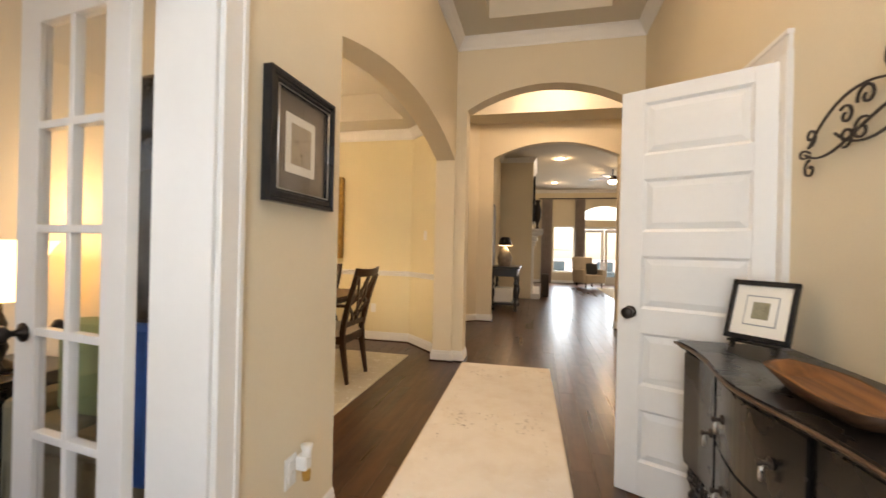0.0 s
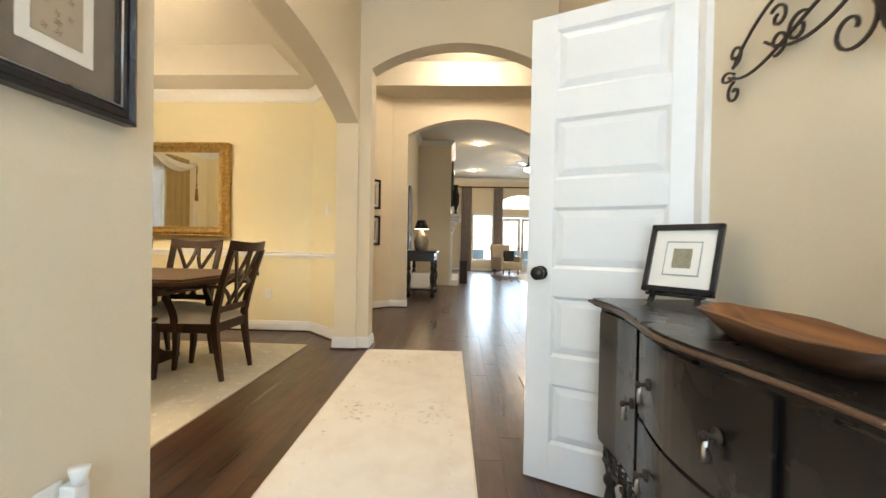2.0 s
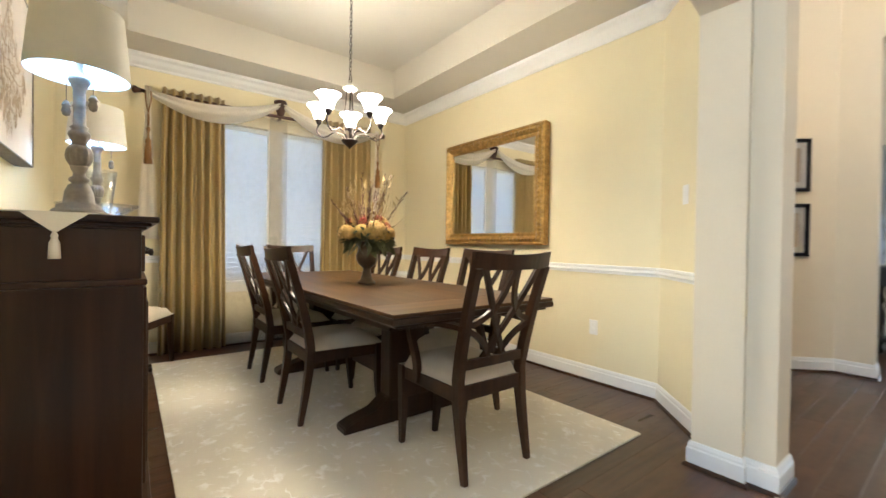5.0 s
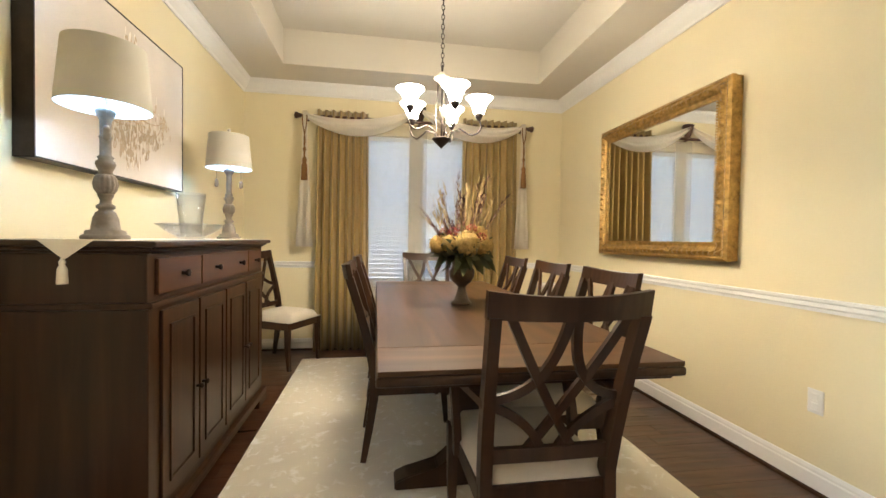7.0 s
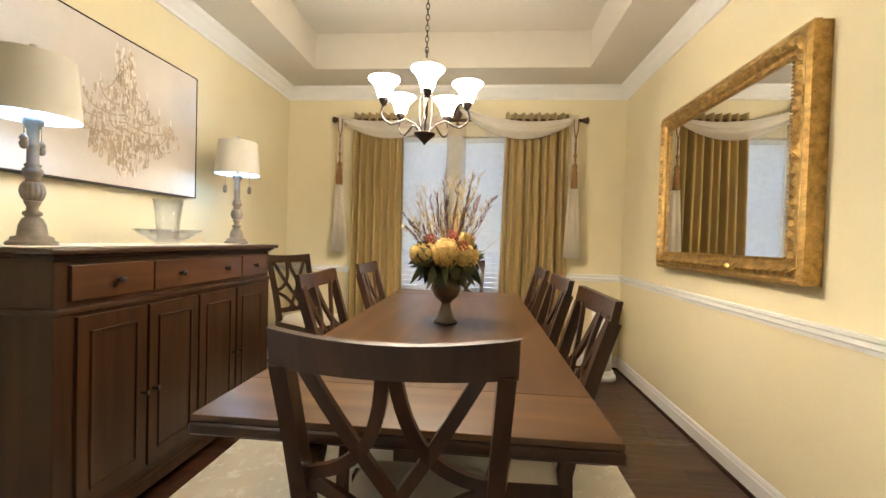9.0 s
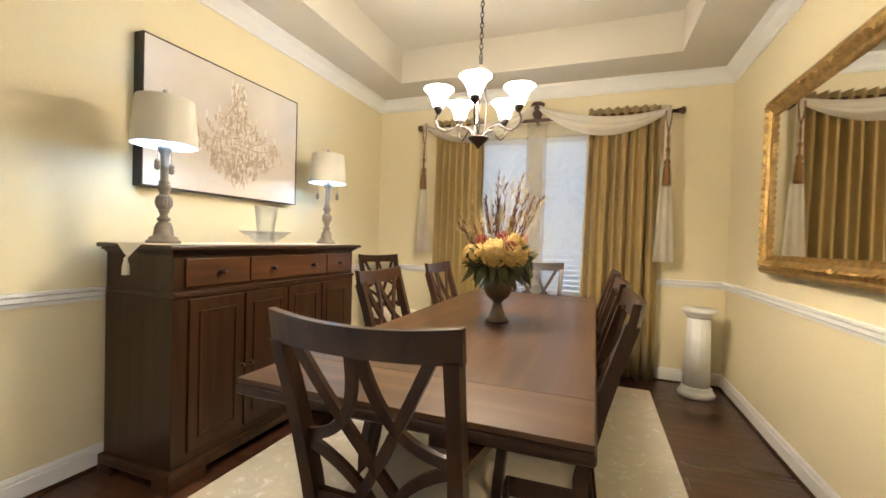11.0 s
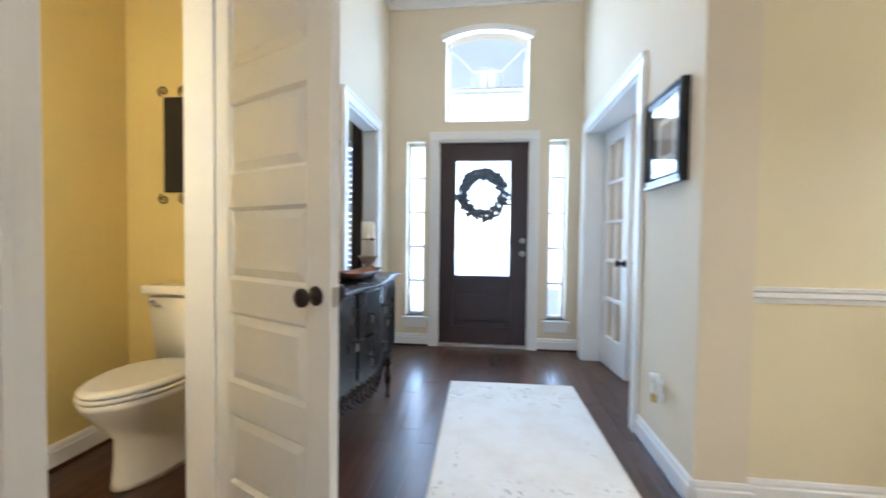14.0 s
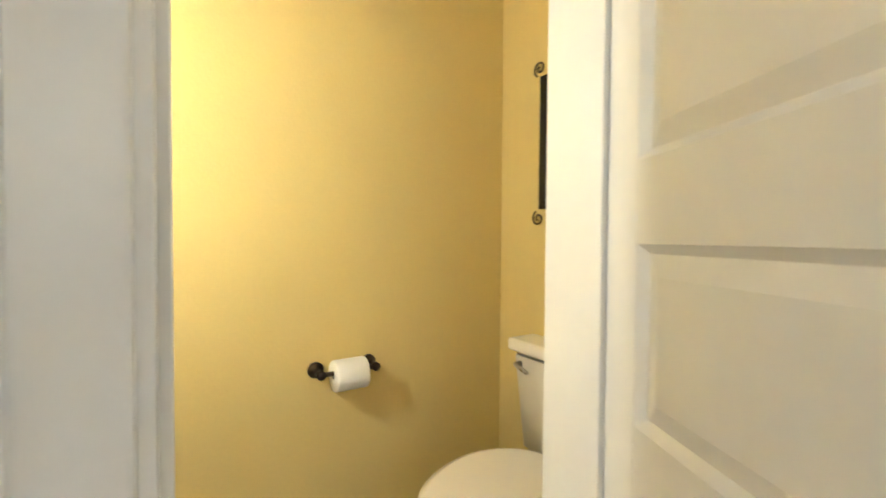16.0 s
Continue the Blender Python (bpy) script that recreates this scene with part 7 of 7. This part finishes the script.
for y in (2.66, 2.47):
    k = part("post", turned([(0.0, 0.0), (0.027, 0.0), (0.027, 0.008), (0.014, 0.014), (0.010, 0.06), (0.015, 0.065), (0.015, 0.078), (0.0, 0.08)], seg=16), BRONZE, tp)
    k.matrix_local = pose(TPX, y, TPZ, 0, -90, 0)
part("bar", rod([(TPX - 0.07, 2.66, TPZ), (TPX - 0.07, 2.47, TPZ)], 0.008, seg=10), BRONZE, tp)
k = part("roll", turned([(0.012, -0.055), (0.05, -0.055), (0.052, -0.05), (0.052, 0.05), (0.05, 0.055), (0.012, 0.055), (0.012, -0.055)], seg=28), PLASTIC, tp, "white paper roll")
k.matrix_local = pose(TPX - 0.07, 2.565, TPZ - 0.01, 90, 0, 0)
pa = thing("scroll_wall_art", "tall narrow dark panel held by iron scrolls", "wall art", pose(2.035, 1.84, 0))
part("panel", boxed(-0.16, -0.008, 0.008, 0.022, 1.335, 1.85, 0.003), BLACKFRAME, pa)
for z, s in ((1.885, 1), (1.30, -1)):
    for x in (0.0, -0.12):
        part("scroll", rod([(x + a, 0.015, z + s * b) for a, b in spiral((0, 0), 0.03, 0.006, -1.2, 1.4)], 0.004, seg=6), IRON, pa)
# unseen glowing fixture, added in place of a vanity light out of view
pb = thing("powder_ceiling_light", "unseen flush ceiling light with a warm glass bowl, added for a vanity light", "ceiling light", pose(1.55, 3.45, 2.75))
part("plate", turned([(0.0, 0.0), (0.12, 0.0), (0.12, -0.02), (0.0, -0.02)], seg=24), NICKEL, pb)
part("bowl", turned([(0.11, -0.02), (0.09, -0.06), (0.0, -0.08)], seg=24), glow("powder_bowl", (1.0, 0.75, 0.4), 2.0), pb)
# the vanity light itself, placed by the paper roll's shadow, without a fixture
point_lamp("powder_lamp", (1.60, 3.60, 1.66), 7.4, (1.0, 0.93, 0.77), 0.05)

# ---- study ----
OLIVE = surf("olive_sofa_fabric", (0.20, 0.18, 0.12), 0.95, 0.2, 6, 150, 0.002)
sf = thing("sofa", "olive fabric love seat behind the French door", "sofa", pose(-1.33, 1.53, 0))
part("base", boxed(-0.36, 0.36, 0.03, 0.42, 0.0, 0.42, 0.04, 3), OLIVE, sf)
part("backrest", boxed(-0.36, 0.36, 0.26, 0.44, 0.40, 0.86, 0.07, 4), OLIVE, sf)
for x in (-0.14, 0.14):
    part("seat_cushion", boxed(x - 0.14, x + 0.14, 0.02, 0.27, 0.42, 0.54, 0.05, 4), OLIVE, sf)
for s in (-1, 1):
    part("armrest", boxed(min(s * 0.27, s * 0.37), max(s * 0.27, s * 0.37), 0.03, 0.44, 0.06, 0.62, 0.06, 4), OLIVE, sf)
tagged(part("cushion", boxed(-1.52, -1.22, 1.62, 1.76, 0.545, 0.92, 0.07, 4), surf("green_cushion", (0.20, 0.26, 0.12), 0.95, 0.25, 8, 120, 0.002)), "pale green scatter cushion on the sofa", "cushion")
st = thing("side_table", "dark wooden side table beside the sofa", "table", pose(-1.97, 1.68, 0))
part("top", boxed(-0.24, 0.24, -0.26, 0.26, 0.63, 0.66, 0.006), BLACKWOOD, st)
part("body", boxed(-0.22, 0.22, -0.24, 0.24, 0.0, 0.63, 0.004), BLACKWOOD, st)
sl = thing("study_lamp", "small lit lamp with a cream bell shade", "lamp", pose(-1.94, 1.70, 0.66))
part("base", turned([(0.0, 0.0), (0.07, 0.0), (0.06, 0.02), (0.02, 0.05), (0.035, 0.10), (0.02, 0.15), (0.03, 0.2), (0.012, 0.25), (0.01, 0.34), (0.0, 0.34)], seg=20), BLACKWOOD, sl)
part("shade", turned([(0.11, 0.30), (0.13, 0.46), (0.19, 0.56)], seg=28), glow("study_shade", (1.0, 0.68, 0.32), 1.6), sl, "glowing cream shade")
point_lamp("study_lamp_light", (-1.94, 1.70, 1.36), 2.6, WARM, 0.05)
hb = thing("hanging_coat", "black coat with a blue bag hung behind the French door", "coat", pose(-0.95, 1.62, 0))
part("coat", boxed(-0.07, 0.06, -0.13, -0.01, 0.95, 1.78, 0.05, 3), BLACKWOOD, hb)
part("bag", boxed(-0.07, 0.06, -0.15, -0.02, 0.42, 0.96, 0.05, 3), surf("blue_fabric", (0.03, 0.12, 0.42), 0.9, 0.2, 10, 100, 0.001), hb, "bright blue bag")

# ---- side room ----
curtain("curtain", 0.0, 0.0, 0.10, 0.02, 2.35, 2, 0.03, surf("brown_curtain", (0.10, 0.065, 0.05), 0.8, 0.2, 6, 120, 0.001), "dark brown curtain beside the side room window", 0.02, 6).matrix_world = pose(1.57, -0.16, 0, 0, 0, -90)

# ---- living room ----
fp = thing("fireplace", "cream chimney breast with a white carved mantel and raised hearth", "fireplace", kind="structure")
part("chimney_breast", boxed(-0.68, 0.14, 11.2, 13.4, 0, 3.62), HALL, fp)
part("hearth", boxed(0.14, 0.36, 11.15, 13.45, 0, 0.14, 0.01), TRIM, fp)
part("mantel_shelf", boxed(0.14, 0.42, 11.12, 13.48, 1.72, 1.80, 0.015), TRIM, fp)
for z0, z1, w in ((1.62, 1.72, 0.22), (1.48, 1.62, 0.15), (1.36, 1.48, 0.10)):
    part("corbel", boxed(0.14, 0.14 + w, 11.22, 11.46, z0, z1, 0.03, 3), TRIM, fp)
part("pilaster", boxed(0.14, 0.20, 11.24, 11.44, 0.14, 1.36, 0.01), TRIM, fp)
mv = thing("mantel_vase", "tall dark metal urn on the mantel", "vase", pose(0.27, 11.45, 1.80))
part("urn", turned([(0.0, 0.0), (0.08, 0.0), (0.03, 0.06), (0.03, 0.12), (0.09, 0.3), (0.10, 0.5), (0.05, 0.68), (0.07, 0.76), (0.0, 0.76)], seg=20), BRONZE, mv)
tagged(part("mantel_mirror", boxed(0.145, 0.20, 11.5, 12.8, 2.0, 3.2, 0.02), BLACKFRAME), "dark framed panel above the mantel", "picture")
fs = tagged(part("fire_screen", boxed(0.40, 0.60, 11.7, 12.0, 0.0, 0.62, 0.03), IRON), "dark iron fireplace tool stand by the hearth", "fireplace tools")
ct = thing("console_table", "black painted console table on turned legs", "table", pose(-0.36, 9.2, 0))
part("top", boxed(-0.30, 0.32, -0.55, 0.55, 0.86, 0.90, 0.01), BLACKWOOD, ct)
part("frieze", boxed(-0.26, 0.27, -0.50, 0.50, 0.70, 0.86, 0.008), BLACKWOOD, ct)
part("shelf", boxed(-0.26, 0.28, -0.50, 0.50, 0.13, 0.17, 0.008), BLACKWOOD, ct)
for x in (-0.22, 0.24):
    for y in (-0.46, 0.46):
        part("leg", turned([(0.0, 0.0), (0.03, 0.0), (0.045, 0.04), (0.03, 0.08), (0.04, 0.13), (0.04, 0.17), (0.022, 0.20), (0.045, 0.32), (0.05, 0.42), (0.025, 0.50), (0.045, 0.56), (0.03, 0.62), (0.04, 0.70), (0.0, 0.70)], seg=16, at=(x, y, 0)), BLACKWOOD, ct)
tagged(part("storage_basket", boxed(-0.55, -0.20, 8.85, 9.25, 0.172, 0.46, 0.02), PAPER), "white storage basket on the console shelf", "basket")
tl = thing("console_lamp", "small lit lamp with a dark shade on the console", "lamp", pose(-0.36, 8.95, 0.90))
part("base", turned([(0.0, 0.0), (0.11, 0.0), (0.13, 0.05), (0.15, 0.18), (0.11, 0.30), (0.03, 0.38), (0.015, 0.45), (0.0, 0.45)], seg=20), LAMPBASE, tl)
part("shade", turned([(0.15, 0.43), (0.09, 0.60)], seg=24), BLACKWOOD, tl)
part("glow", turned([(0.0, 0.425), (0.14, 0.425), (0.14, 0.428), (0.0, 0.428)], seg=24), glow("console_glow", (1.0, 0.8, 0.5), 3.0), tl)
point_lamp("console_lamp_light", (-0.30, 8.95, 1.28), 1.5, WARM, 0.04)
am = thing("arched_mirror", "tall arched dark mirror leaning behind the console", "mirror", pose(-0.64, 8.98, 0.0))
bm = bmesh.new()
ring = [(-0.28, 0.92), (0.28, 0.92), (0.28, 1.85)] + [(0.28 * math.cos(a), 1.85 + 0.34 * math.sin(a)) for a in [math.pi * i / 12 for i in range(1, 12)]] + [(-0.28, 1.85)]
lo, hi = [bm.verts.new((0.0, y, z)) for y, z in ring], [bm.verts.new((0.05, y, z)) for y, z in ring]
bm.faces.new(lo)
bm.faces.new(hi)
for i in range(len(ring)):
    bm.faces.new((lo[i], lo[(i + 1) % len(ring)], hi[(i + 1) % len(ring)], hi[i]))
part("panel", bm, BLACKWOOD, am)
GREY = surf("mauve_grey_curtain", (0.27, 0.22, 0.20), 0.85, 0.15, 6, 120, 0.001)
for x0, x1 in ((0.42, 0.82), (1.66, 2.02), (3.5, 3.9)):
    c = curtain("curtain", 0, 0, x1 - x0, 0.02, 3.24, 5, 0.05, GREY, "grey-mauve living room curtain hanging full height", 0.0, int(x0 * 10))
    c.matrix_world = pose(x0, 16.84, 0, 0, 0, -90)
tagged(part("curtain_rod", rod([(0.3, 16.84, 3.27), (4.2, 16.84, 3.27)], 0.02, seg=10), BRONZE), "dark bronze living room curtain rod", "curtain rod")


def armchair(m):
    c = thing("armchair", "beige upholstered wing armchair with dark legs", "armchair", m)
    BEIGE = surf("beige_fabric", (0.50, 0.42, 0.33), 0.95, 0.1, 6, 150, 0.002)
    part("seat", boxed(-0.34, 0.34, -0.36, 0.34, 0.18, 0.46, 0.06, 4), BEIGE, c)
    k = part("backrest", boxed(-0.38, 0.38, 0.0, 0.18, 0.36, 1.08, 0.08, 4), BEIGE, c)
    k.matrix_local = pose(0, 0.26, 0, -8, 0, 0)
    for s in (-1, 1):
        part("armrest", boxed(min(s * 0.30, s * 0.44), max(s * 0.30, s * 0.44), -0.34, 0.36, 0.18, 0.64, 0.06, 4), BEIGE, c)
        for y in (-0.28, 0.30):
            part("leg", turned([(0.0, 0.0), (0.018, 0.0), (0.03, 0.18), (0.0, 0.18)], seg=12, at=(s * 0.30, y, 0)), DARKWOOD, c)
    return c


armchair(pose(2.05, 15.4, 0, 0, 0, 25))
tagged(part("cushion", boxed(1.92, 2.30, 15.26, 15.42, 0.47, 0.85, 0.06, 4), surf("dark_cushion", (0.05, 0.05, 0.05), 0.9, 0.2)), "dark grey cushion on the armchair", "cushion")
tagged(part("living_rug", boxed(2.3, 5.5, 12.0, 15.6, -0.001, 0.012, 0.004), RUG), "pale living room rug", "rug")
fan = thing("ceiling_fan", "dark ceiling fan with a lit glass bowl, at rest", "ceiling fan", pose(2.35, 13.0, 3.62))
part("rod", rod([(0, 0, 0), (0, 0, -0.18)], 0.015, seg=8), BRONZE, fan)
part("motor", turned([(0.0, -0.18), (0.10, -0.19), (0.12, -0.25), (0.08, -0.31), (0.0, -0.31)], seg=24), BRONZE, fan)
for k in range(5):
    a = 72 * k + 20
    b = part("blade", boxed(0.12, 0.66, -0.065, 0.065, -0.006, 0.002, 0.003), DARKWOOD, fan)
    b.matrix_local = Matrix.Translation((0, 0, -0.25)) @ pose(0, 0, 0, 0, 0, a) @ pose(0, 0, 0, 9, 0, 0)
part("bowl", turned([(0.10, -0.31), (0.12, -0.34), (0.09, -0.40), (0.0, -0.43)], seg=24), glow("fan_bowl", (1.0, 0.88, 0.68), 5), fan, "lit glass bowl")
point_lamp("fan_light", (2.35, 13.0, 3.10), 14, WARM, 0.08)
for x, y in ((0.84, 11.4), (0.82, 15.2), (2.9, 10.6), (4.6, 15.0)):
    rl = thing("recessed_light", "round recessed ceiling light, lit", "downlight", pose(x, y, 3.62), "recessed lights in the living room")
    part("trim_ring", turned([(0.075, -0.002), (0.10, -0.002), (0.10, -0.008), (0.075, -0.006), (0.075, -0.002)], seg=24), PLASTIC, rl)
    part("lens", turned([(0.0, -0.003), (0.075, -0.003), (0.075, -0.005), (0.0, -0.005)], seg=24), glow("downlight_lens", (1.0, 0.9, 0.72), 12), rl)
    point_lamp("recessed_lamp", (x, y, 3.55), 4, WARM, 0.06)
# patio beyond the far doors
structure(part("patio", boxed(-1.0, 6.0, 17.2, 22.0, -0.06, -0.02), surf("patio_concrete", (0.42, 0.40, 0.37), 0.9, 0.1)), "pale concrete patio", "patio")
for x, y in ((1.2, 18.6), (3.2, 18.8)):
    pc = thing("patio_chair", "blue-grey cushioned patio chair", "chair", pose(x, y, -0.02, 0, 0, 20))
    TEAL = surf("teal_cushion", (0.10, 0.16, 0.20), 0.9, 0.2)
    part("seat", boxed(-0.35, 0.35, -0.35, 0.35, 0.0, 0.45, 0.06, 3), TEAL, pc)
    part("backrest", boxed(-0.35, 0.35, 0.2, 0.38, 0.4, 0.85, 0.06, 3), TEAL, pc)

# ---- floor boards ----
rnd = random.Random(5)
PW, near, rest = 0.127, [], []
x = -4.70
col = 0
while x < 7.0:
    y = -0.30 - rnd.uniform(0, 1.0)
    while y < 17.1:
        L = rnd.uniform(0.7, 1.7)
        y1 = min(y + L, 17.1)
        a, b = max(y, -0.30), y1
        inside = (x < 1.35 and -0.3 <= (a + b) / 2 < 7.6 and not (x < -1.2 and (a + b) / 2 > 5.6)) or (x < 2.4 and 1.6 < (a + b) / 2 < 3.9)
        if b - a > 0.05:
            (near if inside and not (x < -0.8 and b < 1.9) else rest).append((x, a, b))
        y = y1
    x += PW
    col += 1
floor = bpy.data.objects["floor"]


def plank_mesh(L):
    bm = bmesh.new()
    w, g = PW / 2 - 0.0004, 0.0007
    q = [(-w, -L / 2, -0.006), (w, -L / 2, -0.006), (w, L / 2, -0.006), (-w, L / 2, -0.006)]
    m = [(-w, -L / 2 + 0.0006, -g), (w, -L / 2 + 0.0006, -g), (w, L / 2 - 0.0006, -g), (-w, L / 2 - 0.0006, -g)]
    t = [(-w + g, -L / 2 + g, 0.0), (w - g, -L / 2 + g, 0.0), (w - g, L / 2 - g, 0.0), (-w + g, L / 2 - g, 0.0)]
    rings = [[bm.verts.new(p) for p in r] for r in (q, m, t)]
    for r1, r2 in zip(rings, rings[1:]):
        for j in range(4):
            bm.faces.new((r1[j], r1[(j + 1) % 4], r2[(j + 1) % 4], r2[j]))
    bm.faces.new(rings[2])
    me = bpy.data.meshes.new("plank")
    bm.to_mesh(me)
    bm.free()
    me.materials.append(PLANK)
    return me


shared = {}
near.sort(key=lambda p: abs(p[0] - 0.3) + max(0, (p[1] + p[2]) / 2 - 5.2))
for k, (px, a, b) in enumerate(near[:420]):
    L = max(0.1, round((b - a) * 20) / 20)
    if L not in shared:
        shared[L] = plank_mesh(L)
    o = new("plank", shared[L])
    o.location = (px + PW / 2, (a + b) / 2, rnd.uniform(-0.0006, 0.0))
    o.scale = (1, (b - a - 0.0008) / L, 1)
    o.parent = floor
verts, faces = [], []
for px, a, b in near[420:] + rest:
    i = len(verts)
    verts += [(px + 0.001, a + 0.001, -0.0005), (px + PW - 0.001, a + 0.001, -0.0005), (px + PW - 0.001, b - 0.001, -0.0005), (px + 0.001, b - 0.001, -0.0005)]
    faces.append((i, i + 1, i + 2, i + 3))
me = bpy.data.meshes.new("far_planks")
me.from_pydata(verts, [], faces)
me.materials.append(PLANK)
fpk = new("far_planks", me)
fpk.parent = floor
tagged(fpk, "dark floor planks further off", kind="stuff")
